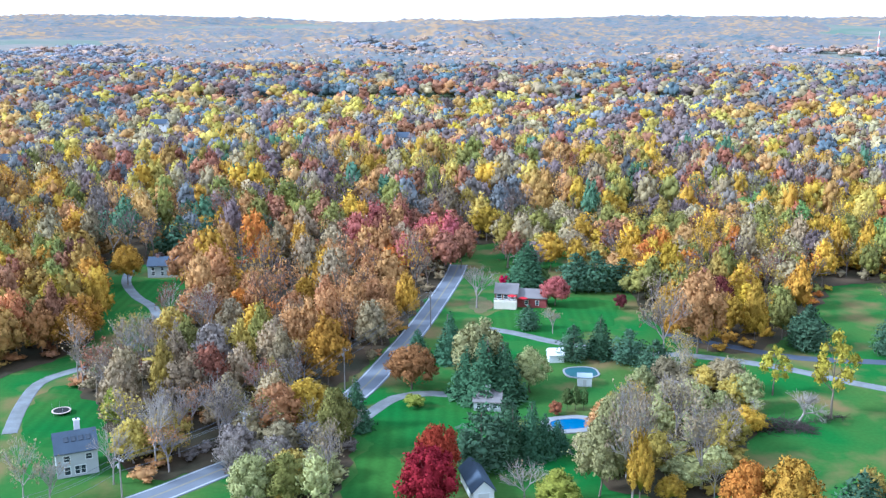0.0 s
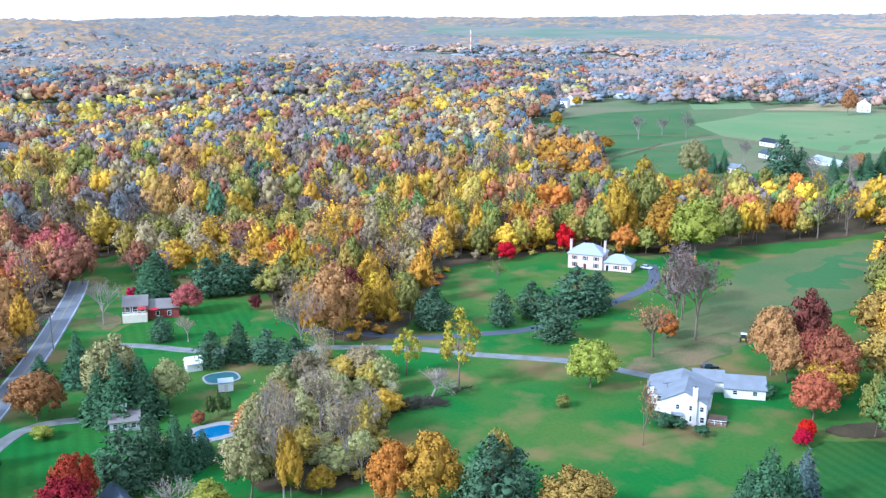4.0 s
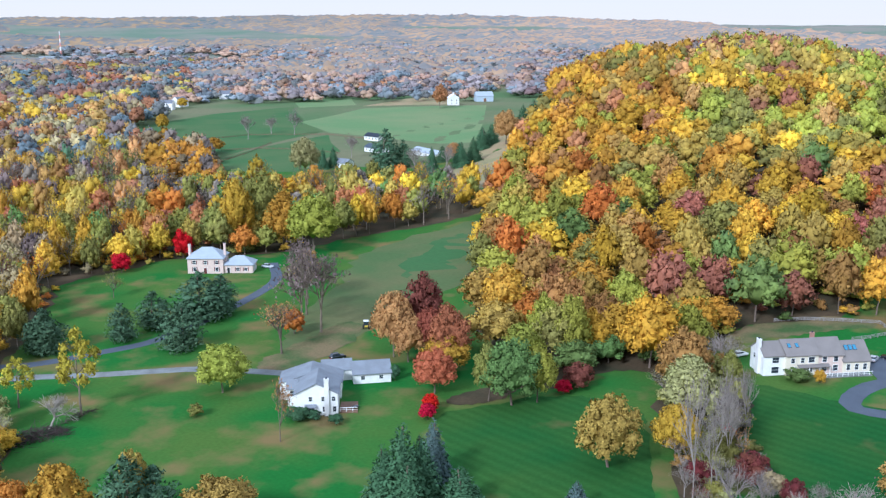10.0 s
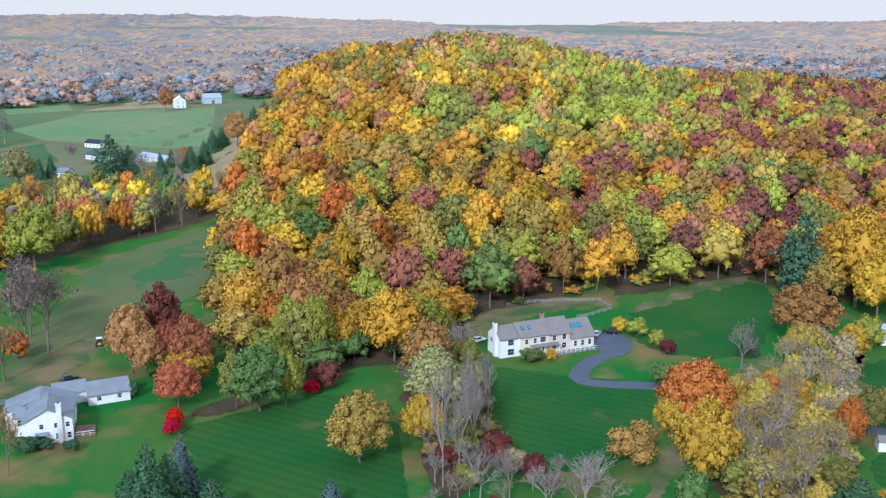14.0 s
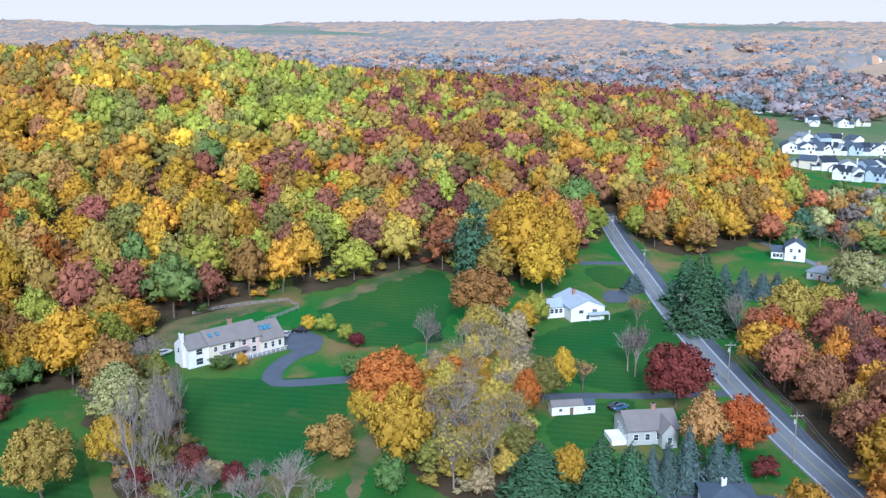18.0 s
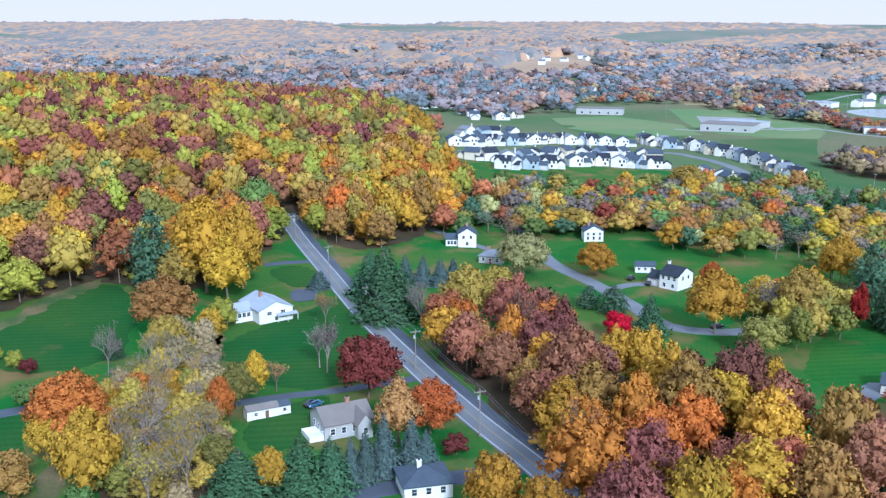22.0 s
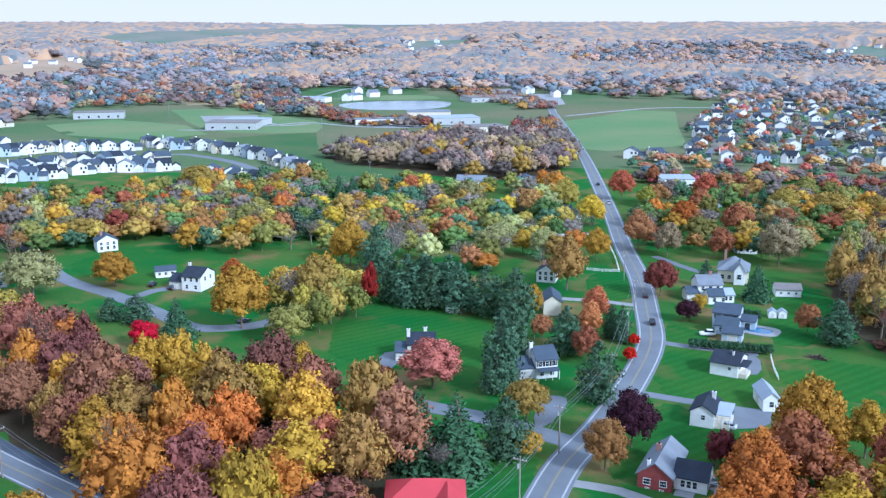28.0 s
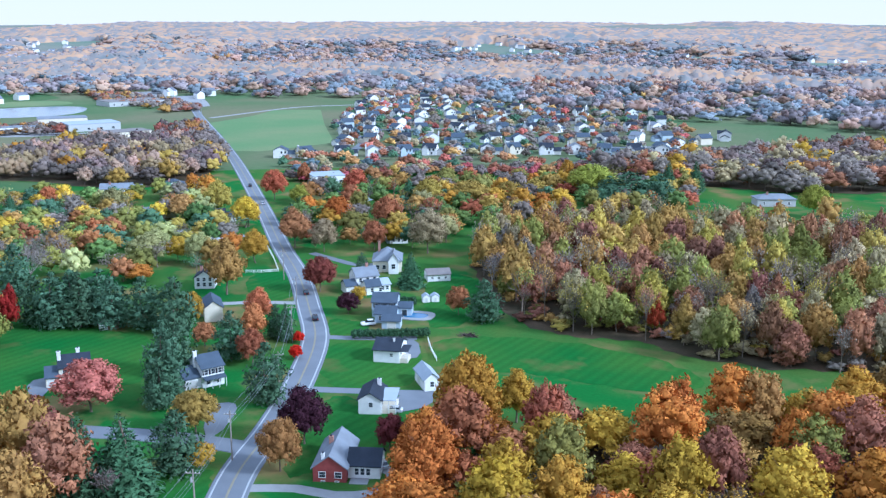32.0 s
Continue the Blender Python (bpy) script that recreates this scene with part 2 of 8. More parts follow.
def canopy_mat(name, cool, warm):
    """Crowns some metres across, each of one of the colours, in drifts; cooler to the north, warmer to the south-east,
    with haze and far sunlight put into the colours.
    """
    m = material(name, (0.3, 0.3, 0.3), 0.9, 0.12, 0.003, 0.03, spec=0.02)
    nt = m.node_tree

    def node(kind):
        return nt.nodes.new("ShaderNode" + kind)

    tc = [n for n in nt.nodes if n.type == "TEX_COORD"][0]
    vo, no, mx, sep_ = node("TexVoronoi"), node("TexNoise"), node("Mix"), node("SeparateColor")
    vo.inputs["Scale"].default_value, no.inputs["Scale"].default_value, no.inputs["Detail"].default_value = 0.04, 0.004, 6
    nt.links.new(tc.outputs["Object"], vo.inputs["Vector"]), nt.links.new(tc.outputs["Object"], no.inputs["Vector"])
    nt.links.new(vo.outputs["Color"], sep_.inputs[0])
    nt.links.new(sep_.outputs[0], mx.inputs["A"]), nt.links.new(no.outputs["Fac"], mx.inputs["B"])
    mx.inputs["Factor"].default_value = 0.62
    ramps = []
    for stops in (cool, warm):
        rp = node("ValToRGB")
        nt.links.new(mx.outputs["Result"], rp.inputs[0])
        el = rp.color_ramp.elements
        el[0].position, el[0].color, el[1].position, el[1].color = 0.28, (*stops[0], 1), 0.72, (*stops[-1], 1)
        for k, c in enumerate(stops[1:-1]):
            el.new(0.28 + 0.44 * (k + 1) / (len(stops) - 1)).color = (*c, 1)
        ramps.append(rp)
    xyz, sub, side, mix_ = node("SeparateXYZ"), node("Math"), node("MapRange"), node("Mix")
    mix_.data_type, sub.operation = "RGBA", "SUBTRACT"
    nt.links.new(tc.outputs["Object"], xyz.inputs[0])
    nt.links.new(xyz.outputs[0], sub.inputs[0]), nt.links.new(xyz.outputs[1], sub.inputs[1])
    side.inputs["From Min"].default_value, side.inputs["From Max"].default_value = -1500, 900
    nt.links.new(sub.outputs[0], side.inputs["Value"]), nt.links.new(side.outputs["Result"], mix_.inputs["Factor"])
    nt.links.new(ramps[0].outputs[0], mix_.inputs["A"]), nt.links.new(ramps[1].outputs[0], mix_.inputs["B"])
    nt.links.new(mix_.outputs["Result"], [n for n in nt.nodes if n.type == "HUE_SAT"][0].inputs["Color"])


# blue haze and sunlit peach bands painted into the crown colours
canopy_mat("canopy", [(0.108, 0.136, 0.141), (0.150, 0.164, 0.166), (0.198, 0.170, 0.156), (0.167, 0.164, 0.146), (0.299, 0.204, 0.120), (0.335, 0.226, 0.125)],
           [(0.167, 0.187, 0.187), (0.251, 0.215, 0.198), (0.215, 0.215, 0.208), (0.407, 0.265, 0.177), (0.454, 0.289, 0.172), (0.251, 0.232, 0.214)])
material("far_roof", (0.16, 0.17, 0.2), 0.85, 0.15, 0.05, 0.5)
# grass of the middle distance, paled for haze in the colour itself
material("pasture", (0.085, 0.14, 0.06), 0.95, 0.15, 0.006, 0.2, other=(0.15, 0.15, 0.085), spec=0.03)

# ---- terrain ----
def smooth(a, b, v):
    k = np.clip((v - a) / (b - a), 0.0, 1.0)
    return k * k * (3 - 2 * k)


# heading in degrees, distance, height, half width across, half width along
HILLS = [(60, 805, 47, 92, 230), (52.5, 800, 20, 40, 150), (74, 805, 36, 207, 230), (0, 3105, 40, 200, 402), (-3, 2990, 24, 483, 345),
         (45, 4600, 34, 598, 402), (30, 4600, 25, 690, 402), (-20, 4600, 34, 805, 402), (12, 4600, 30, 575, 402),
         (150, 2990, 34, 483, 345), (128, 2645, 30, 299, 299), (86, 3795, 30, 299, 345), (104.5, 2300, 30, 260, 220), (95.5, 2650, 26, 200, 200)]


def ground_z(x, y):
    """Height of the land."""
    x, y = np.asarray(x, float), np.asarray(y, float)
    r = np.hypot(x, y)
    z = 68 * smooth(1900, 4800, r)
    for a, d, h, w, l in HILLS:
        sa, ca = math.sin(math.radians(a)), math.cos(math.radians(a))
        along, across = x * sa + y * ca - d, x * ca - y * sa
        z = z + np.maximum(h * np.exp(-0.5 * ((along / l) ** 2 + (across / w) ** 2)) - 3.5, 0)
    z = z + smooth(900, 1700, r) * (3 * np.sin(x * 0.011 + 1) * np.cos(y * 0.009) + 2 * np.sin(x * 0.023 - y * 0.019))
    return z


def gz(x, y):
    return float(ground_z(x, y))


def mesh_from(name, verts, faces, mats, index=None, flat=False):
    me = bpy.data.meshes.new(name)
    if isinstance(faces, np.ndarray):
        v, n, k = np.asarray(verts, np.float32), len(faces), faces.shape[1]
        me.vertices.add(len(v))
        me.vertices.foreach_set("co", v.ravel())
        me.loops.add(n * k)
        me.loops.foreach_set("vertex_index", faces.astype(np.int32).ravel())
        me.polygons.add(n)
        me.polygons.foreach_set("loop_start", np.arange(0, n * k, k, dtype=np.int32))
        me.update(calc_edges=True)
    else:
        me.from_pydata([tuple(q) for q in verts], [], faces)
    for m in mats:
        me.materials.append(m)
    if index is not None:
        me.polygons.foreach_set("material_index", np.asarray(index, np.int32))
    me.polygons.foreach_set("use_smooth", np.full(len(me.polygons), not flat))
    me.update()
    return me


def set_normals(me, normals):
    """Gives every corner the way that it faces."""
    nv = normals / (np.linalg.norm(normals, axis=1)[:, None] + 1e-9)
    me.attributes.new("custom_normal", "FLOAT_VECTOR", "POINT").data.foreach_set("vector", nv.astype(np.float32).ravel())


def build_ground():
    rings = np.concatenate([np.linspace(5, 300, 30), np.linspace(310, 1400, 90), np.geomspace(1420, 4960, 70)])
    n = 420
    ang = np.linspace(0, 2 * np.pi, n, endpoint=False)
    x = np.outer(rings, np.sin(ang)).ravel()
    y = np.outer(rings, np.cos(ang)).ravel()
    v = np.column_stack([x, y, ground_z(x, y)])
    i, j = np.meshgrid(np.arange(len(rings) - 1), np.arange(n), indexing="ij")
    a, b = (i * n + j).ravel(), (i * n + (j + 1) % n).ravel()
    f = np.column_stack([a, b, b + n, a + n])[:, ::-1]
    faces = f.tolist() + [list(range(n))[::-1]]
    # past 620 m and 1750 m the ground changes to its haze-paled colours
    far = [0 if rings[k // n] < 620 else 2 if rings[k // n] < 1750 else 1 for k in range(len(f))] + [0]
    me = mesh_from("ground", v, faces, [M["grass"], M["hazy_land"], M["pasture"]], far)
    return tagged(new("ground", me), "green autumn grassland rolling away to wooded hills", "ground", kind="structure")


def rounded(pts, rounds=2):
    """Closed outline with its corners cut round."""
    p = np.array(pts, float)
    for _ in range(rounds):
        q = np.roll(p, -1, axis=0)
        p = np.stack([0.75 * p + 0.25 * q, 0.25 * p + 0.75 * q], 1).reshape(-1, 2)
    return p


def inside(px, py, poly):
    p = np.asarray(poly, float)
    hit = np.zeros(np.shape(px), bool)
    for (x0, y0), (x1, y1) in zip(p, np.roll(p, -1, axis=0)):
        hit ^= ((y0 > py) != (y1 > py)) & (px < (x1 - x0) * (py - y0) / (y1 - y0 + 1e-12) + x0)
    return hit


LAYER = [0]


def patch(name, pts, mat, label, category, lift=0.06, rounds=2, rough=0.0, cell=25.0, kind="structure"):
    """A piece of land of one kind that lies on the ground."""
    LAYER[0] += 1
    lift += LAYER[0] * 0.0004
    p = rounded(pts, rounds)
    if rough:
        rng = np.random.default_rng(len(pts) * 7 + int(abs(pts[0][0])))
        q = np.roll(p, -1, axis=0)
        d = q - p
        room = np.linalg.norm(d, axis=1)[:, None]
        side = np.column_stack([d[:, 1], -d[:, 0]]) / (room + 1e-9)
        p = np.stack([p, 0.5 * (p + q) + side * np.clip(rng.normal(0, rough, room.shape), -0.22 * room, 0.22 * room)], 1).reshape(-1, 2)
    bm = bmesh.new()
    face = bm.faces.new([bm.verts.new((x, y, 0)) for x, y in p])
    face.normal_update()
    if face.normal.z < 0:
        face.normal_flip()
    bmesh.ops.triangulate(bm, faces=bm.faces[:])
    if np.ptp(ground_z(p[:, 0], p[:, 1])) > 0.05:
        for _ in range(6):
            es = [e for e in bm.edges if e.calc_length() > cell]
            if not es or len(bm.faces) > 20000:
                break
            bmesh.ops.subdivide_edges(bm, edges=es, cuts=1)
            bmesh.ops.triangulate(bm, faces=[f for f in bm.faces if len(f.verts) > 3])
    for v in bm.verts:
        v.co.z = gz(v.co.x, v.co.y) + lift
    me = bpy.data.meshes.new(name)
    bm.to_mesh(me)
    bm.free()
    me.materials.append(mat)
    return tagged(new(name, me), label, category, kind=kind)


def smooth_line(pts, step=4.0):
    p = [np.array(q, float) for q in pts]
    p = [2 * p[0] - p[1]] + p + [2 * p[-1] - p[-2]]
    out = []
    for k in range(1, len(p) - 2):
        a, b, c, d = p[k - 1:k + 3]
        m = max(2, int(np.linalg.norm(c - b) / step))
        for i in range(m):
            t = i / m
            out.append(0.5 * (2 * b + (c - a) * t + (2 * a - 5 * b + 4 * c - d) * t * t + (3 * b - a - 3 * c + d) * t ** 3))
    out.append(p[-2])
    return np.array(out)


def ribbon(name, pts, width, mat, label, category, lift=0.14, thick=0.12, offset=0.0, parent=None, kind="structure"):
    """A paved strip of even width with a low edge, along a smooth line."""
    c = smooth_line(pts)
    d = np.gradient(c, axis=0)
    d /= np.linalg.norm(d, axis=1)[:, None] + 1e-9
    nrm = np.column_stack([d[:, 1], -d[:, 0]])
    c = c + nrm * offset
    l, r = c - nrm * width / 2, c + nrm * width / 2
    n = len(c)
    xy = np.concatenate([l, r, l - nrm * 0.15, r + nrm * 0.15])
    z = ground_z(xy[:, 0], xy[:, 1]) + lift
    z[2 * n:] -= thick
    v = np.column_stack([xy, z])
    f = []
    for i in range(n - 1):
        f += [(i, i + n, i + n + 1, i + 1), (i + 2 * n, i, i + 1, i + 1 + 2 * n), (i + n, i + 3 * n, i + 1 + 3 * n, i + 1 + n)]
    ob = new(name, mesh_from(name, v, f, [mat], flat=True))
    ob.parent = parent
    return tagged(ob, label, category, kind=kind) if parent is None else ob


build_ground()

# ---- trees: crowns of leaf clumps on lobes, trunks with limbs ----
def ico(sub):
    bm = bmesh.new()
    bmesh.ops.create_icosphere(bm, subdivisions=sub, radius=1.0)
    bm.verts.ensure_lookup_table()
    v = np.array([q.co[:] for q in bm.verts])
    f = np.array([[q.index for q in g.verts] for g in bm.faces])
    bm.free()
    return v, f


ICO1 = ico(1)
OCTA = np.array([(1, 0, 0), (-1, 0, 0), (0, 1, 0), (0, -1, 0), (0, 0, 1), (0, 0, -1)], float), np.array([(0, 2, 4), (2, 1, 4), (1, 3, 4), (3, 0, 4), (2, 0, 5), (1, 2, 5), (3, 1, 5), (0, 3, 5)])


class Soup:
    """Collects triangles, each corner with the way it faces."""

    def __init__(self):
        self.v, self.f, self.m, self.n = [], [], [], 0

    def add(self, v, f, normal=None):
        v, f = np.asarray(v, float), np.array(f, int)
        if normal is None:
            normal = np.zeros_like(v)
            fn = np.cross(v[f[:, 1]] - v[f[:, 0]], v[f[:, 2]] - v[f[:, 0]])
            for k in range(3):
                np.add.at(normal, f[:, k], fn)
        normal = normal / (np.linalg.norm(normal, axis=1)[:, None] + 1e-12)
        # wind every face the way its corners look
        fn = np.cross(v[f[:, 1]] - v[f[:, 0]], v[f[:, 2]] - v[f[:, 0]])
        back = (fn * normal[f].sum(1)).sum(1) < 0
        f[back] = f[back][:, ::-1]
        self.v.append(v), self.f.append(f + self.n), self.m.append(normal)
        self.n += len(v)

    def done(self):
        return np.concatenate(self.v), np.concatenate(self.f), np.concatenate(self.m)


def cards(rng, centre, normal, size, keep=0.5, long=1.0, soft=1.0):
    """Small leaf clumps: slim skewed triangles, each roughly across its normal."""
    n = len(centre)
    out = normal / (np.linalg.norm(normal, axis=1)[:, None] + 1e-9)
    nr = out * keep + rng.normal(0, 0.5, (n, 3))
    nr *= np.where((nr * out).sum(1) < 0, -1, 1)[:, None] / (np.linalg.norm(nr, axis=1)[:, None] + 1e-9)
    a = np.cross(nr, rng.normal(0, 1, (n, 3)))
    a /= np.linalg.norm(a, axis=1)[:, None] + 1e-9
    b = np.cross(nr, a)
    s = (size * rng.uniform(0.6, 1.4, n))[:, None]
    k = rng.uniform(0.7, 1.15, (3, n, 1))
    v = np.stack([centre - a * s * k[0], centre + a * s * k[1], centre + b * s * k[2] * 1.7 * long], 1).reshape(-1, 3)
    vn = np.repeat(out * soft + nr * 0.65, 3, axis=0)
    return v, np.arange(3 * n).reshape(-1, 3), vn


def crown_round(seed, lobes=11, leaves=420, size=0.05, base=0.22, wide=0.5, core=0.8, taper=0.35, up=0.0, tuft=1.0):
    """A broad crown, one high, wide in radius: billows of foliage round a closed middle, its top drawn in by taper."""
    rng = np.random.default_rng(seed)
    s = Soup()
    mid, half = (1 + base) / 2, (1 - base) / 2
    sc = np.array([wide, wide, half])
    k = np.arange(lobes)
    z = np.clip(-0.72 + 1.68 * (k + 0.5) / lobes + rng.uniform(-0.06, 0.06, lobes), -0.75, 0.97)
    ang = k * 2.39996 + rng.uniform(-0.3, 0.3, lobes)
    ring = np.sqrt(1 - z * z) * (1 - taper * np.maximum(z + 0.15, 0))
    reach = rng.uniform(0.56, 0.76, lobes)
    rs = rng.uniform(0.26, 0.40, lobes) * (16 / max(lobes, 7)) ** 0.33 * tuft * (1 - 0.4 * taper * np.maximum(z, 0))
    unit = np.column_stack([np.cos(ang) * ring * reach, np.sin(ang) * ring * reach, z * np.minimum(reach + 0.06, 0.97 - rs * 0.8)])
    cs = unit * sc + [0, 0, mid]
    if core:
        ball = ICO1[0] * [0.6 * (1 - 0.3 * taper), 0.6 * (1 - 0.3 * taper), 0.66]
        s.add(ball * sc + [0, 0, mid - 0.02], ICO1[1], ICO1[0])
        for c, r in zip(cs, rs):
            w = OCTA[0] @ Euler(rng.uniform(0, 3, 3)).to_matrix() * r * core * 1.12 * sc
            s.add(c + w, OCTA[1], w / sc / r * 0.9 + (c + w - [0, 0, mid]) / sc * 0.3 + [0, 0, 0.1])
    which = rng.choice(lobes, leaves, p=rs ** 2 / (rs ** 2).sum())
    d = rng.normal(0, 1, (leaves, 3)) + (cs[which] - [0, 0, mid - 0.1]) / sc * 0.9
    d /= np.linalg.norm(d, axis=1)[:, None]
    pos = cs[which] + d * (rs[which] * rng.uniform(core - 0.06 if core else 0.3, 1.12, leaves))[:, None] * sc
    rel = np.linalg.norm((pos[:, None, :] - cs[None]) / sc / rs[None, :, None], axis=2)
    ok = (rel < (core - 0.08 if core else 0.3)).sum(1) == 0
    ok &= (d[:, 2] > -0.55) | (rng.uniform(0, 1, leaves) < 0.3)
    out = d * 0.95 + (pos - [0, 0, mid]) / sc * 0.25 + [0, 0, 0.1]
    s.add(*cards(rng, pos[ok], out[ok], size))
    v, f, m = s.done()
    return v, f, m + [0, 0, up]


def crown_spruce(seed, tiers=15, spread=0.24, base=0.02, leaves=2900, size=0.0135):
    """Whorls of drooping boughs clad in needle sprays, ragged in outline, round a slim core."""
    rng = np.random.default_rng(seed)
    s = Soup()
    n = 8
    a = np.arange(n) * 2 * np.pi / n
    ring = np.column_stack([np.cos(a), np.sin(a), np.full(n, 0.3)])
    s.add(np.vstack([ring * [spread * 0.5, spread * 0.5, 0] + [0, 0, base + 0.05], [[0, 0, 0.9], [0, 0, base]]]),
          [(k, (k + 1) % n, n) for k in range(n)] + [((k + 1) % n, k, n + 1) for k in range(n)], np.vstack([ring, [[0, 0, 1], [0, 0, -1]]]))
    u = 1 - np.sqrt(rng.uniform(0.0004, 1, leaves))
    an = rng.uniform(0, 2 * np.pi, leaves)
    tier = np.floor(u * tiers + 0.35 * np.sin(an * 3 + seed)) % 97
    frac = (u * tiers + 0.35 * np.sin(an * 3 + seed)) % 1.0
    bough = 1 + 0.16 * np.sin(an * (5 + tier % 4) + tier * 2.1 + seed)
    d = spread * ((1 - u) ** 0.85 + 0.03) * bough * (1.08 - 0.42 * frac) * rng.uniform(0.72, 1.08, leaves)
    z = base + (0.985 - base) * u - d * 0.12
    pos = np.column_stack([np.cos(an) * d, np.sin(an) * d, z])
    out = np.column_stack([np.cos(an), np.sin(an), 0.75 - 0.9 * frac]) + rng.normal(0, 0.15, (leaves, 3))
    s.add(*cards(rng, pos, out, size * (1.25 - 0.75 * u), 0.8, 2.2))
    return s.done()


def crown_pine(seed, layers=9, spread=0.33, base=0.06, leaves=2300, size=0.0155):
    """Layered plates of needle tufts, ragged in outline."""
    rng = np.random.default_rng(seed)
    s = Soup()
    cs, rs = [], []
    for t in range(layers):
        u = t / (layers - 1)
        z = base + 0.06 + (0.88 - base) * u
        reach = spread * (0.45 + 0.55 * math.sin(math.pi * min(0.98, 0.28 + 0.72 * u))) if u < 0.5 else spread * (1.08 - u) * 1.6
        m = max(1, int(5.5 * (1 - u) + 1.5))
        for k in range(m):
            an = 2 * np.pi * (k + rng.uniform(-0.25, 0.25)) / m + t * 1.3
            d = reach * rng.uniform(0.45, 0.75) * (u < 0.95)
            cs.append((math.cos(an) * d, math.sin(an) * d, z + rng.uniform(-0.03, 0.03)))
            rs.append(reach * rng.uniform(0.36, 0.5) + 0.03)
    cs, rs = np.array(cs), np.array(rs)
    sc = np.array([1, 1, 0.62])
    for c, r in zip(cs, rs):
        s.add(c + ICO1[0] * r * 0.42 * sc * rng.uniform(0.75, 1.1, (len(ICO1[0]), 1)), ICO1[1], ICO1[0] + [0, 0, 0.3])
    which = rng.choice(len(cs), leaves)
    d = rng.normal(0, 1, (leaves, 3))
    d /= np.linalg.norm(d, axis=1)[:, None]
    pos = cs[which] + d * rs[which][:, None] * sc * rng.uniform(0.55, 1.25, (leaves, 1))
    s.add(*cards(rng, pos, d * [1, 1, 0.7] + pos * [1.2, 1.2, 0] + [0, 0, 0.25], size, 0.35, 2.3))
    return s.done()


def tube(s, a, b, ra, rb, n=5):
    a, b = np.asarray(a, float), np.asarray(b, float)
    d = (b - a) / (np.linalg.norm(b - a) + 1e-9)
    u = np.cross(d, [0.3, 0.9, 0.1])
    u /= np.linalg.norm(u) + 1e-9
    w = np.cross(d, u)
    t = np.arange(n) * 2 * np.pi / n
    ring = np.outer(np.cos(t), u) + np.outer(np.sin(t), w)
    f = []
    for k in range(n):
        j = (k + 1) % n
        f += [(k, j, n + j), (k, n + j, n + k)]
    s.add(np.vstack([a + ring * ra, b + ring * rb]), f, np.vstack([ring, ring]))


def trunk_mesh(seed, top=0.6, thick=0.018, limbs=5, reach=0.3):
    rng = np.random.default_rng(seed)
    s = Soup()
    p = np.array([0, 0, -0.02])
    r = thick
    joints = []
    for k in range(4):
        q = p + [rng.normal(0, 0.012), rng.normal(0, 0.012), (top + 0.02) / 4]
        tube(s, p, q, r, r * 0.76, 6)
        p, r = q, r * 0.76
        joints.append((p, r))
    for k in range(limbs):
        j, jr = joints[min(3, 1 + k % 3)]
        an = k * 2.4 + rng.uniform(-0.4, 0.4)
        m = j + np.array([math.cos(an) * reach * 0.5, math.sin(an) * reach * 0.5, 0.12])
        tube(s, j, m, jr * 0.6, jr * 0.4, 4)
        tube(s, m, m + np.array([math.cos(an) * reach * 0.4, math.sin(an) * reach * 0.4, 0.14]), jr * 0.4, jr * 0.15, 4)
    return s.done()


def bare_mesh(seed, depth=4, spread=0.5, start=0.13, thick=0.015):
    """Forking twigs of a tree that has lost its leaves; also where they end."""
    rng = np.random.default_rng(seed)
    s = Soup()
    ends = []

    def grow(p, d, length, r, level):
        q = p + d * length
        tube(s, p, q, r, r * 0.66, 5 if level == 0 else 3)
        if level == depth:
            ends.append(q)
            return
        for _ in range(3 if level and depth < 4 else 4):
            e = d + rng.normal(0, spread, 3) * [1, 1, 0.5] + [0, 0, 0.18]
            e /= np.linalg.norm(e)
            grow(q - d * length * rng.uniform(0, 0.35) * (level > 0), e, length * rng.uniform(0.62, 0.98), r * 0.58, level + 1)

    grow(np.array([0, 0, -0.02]), np.array([rng.normal(0, 0.03), rng.normal(0, 0.03), 1.0]), start + 0.06, thick, 0)
    v, f, m = s.done()
    k = 1.0 / v[:, 2].max()
    return v * k, f, m, np.array(ends) * k


def as_mesh(name, vf, mat):
    me = mesh_from(name, vf[0], vf[1], [mat])
    set_normals(me, vf[2])
    return me


def bare_with_leaves(seed, leaves=160, size=0.035):
    v, f, m, ends = bare_mesh(seed)
    rng = np.random.default_rng(seed + 5)
    pos = ends[rng.integers(0, len(ends), leaves)] + rng.normal(0, 0.03, (leaves, 3))
    return (v, f, m), cards(rng, pos, pos * [1.5, 1.5, 0] + rng.normal(0, 0.4, (leaves, 3)) + [0, 0, 0.3], size)


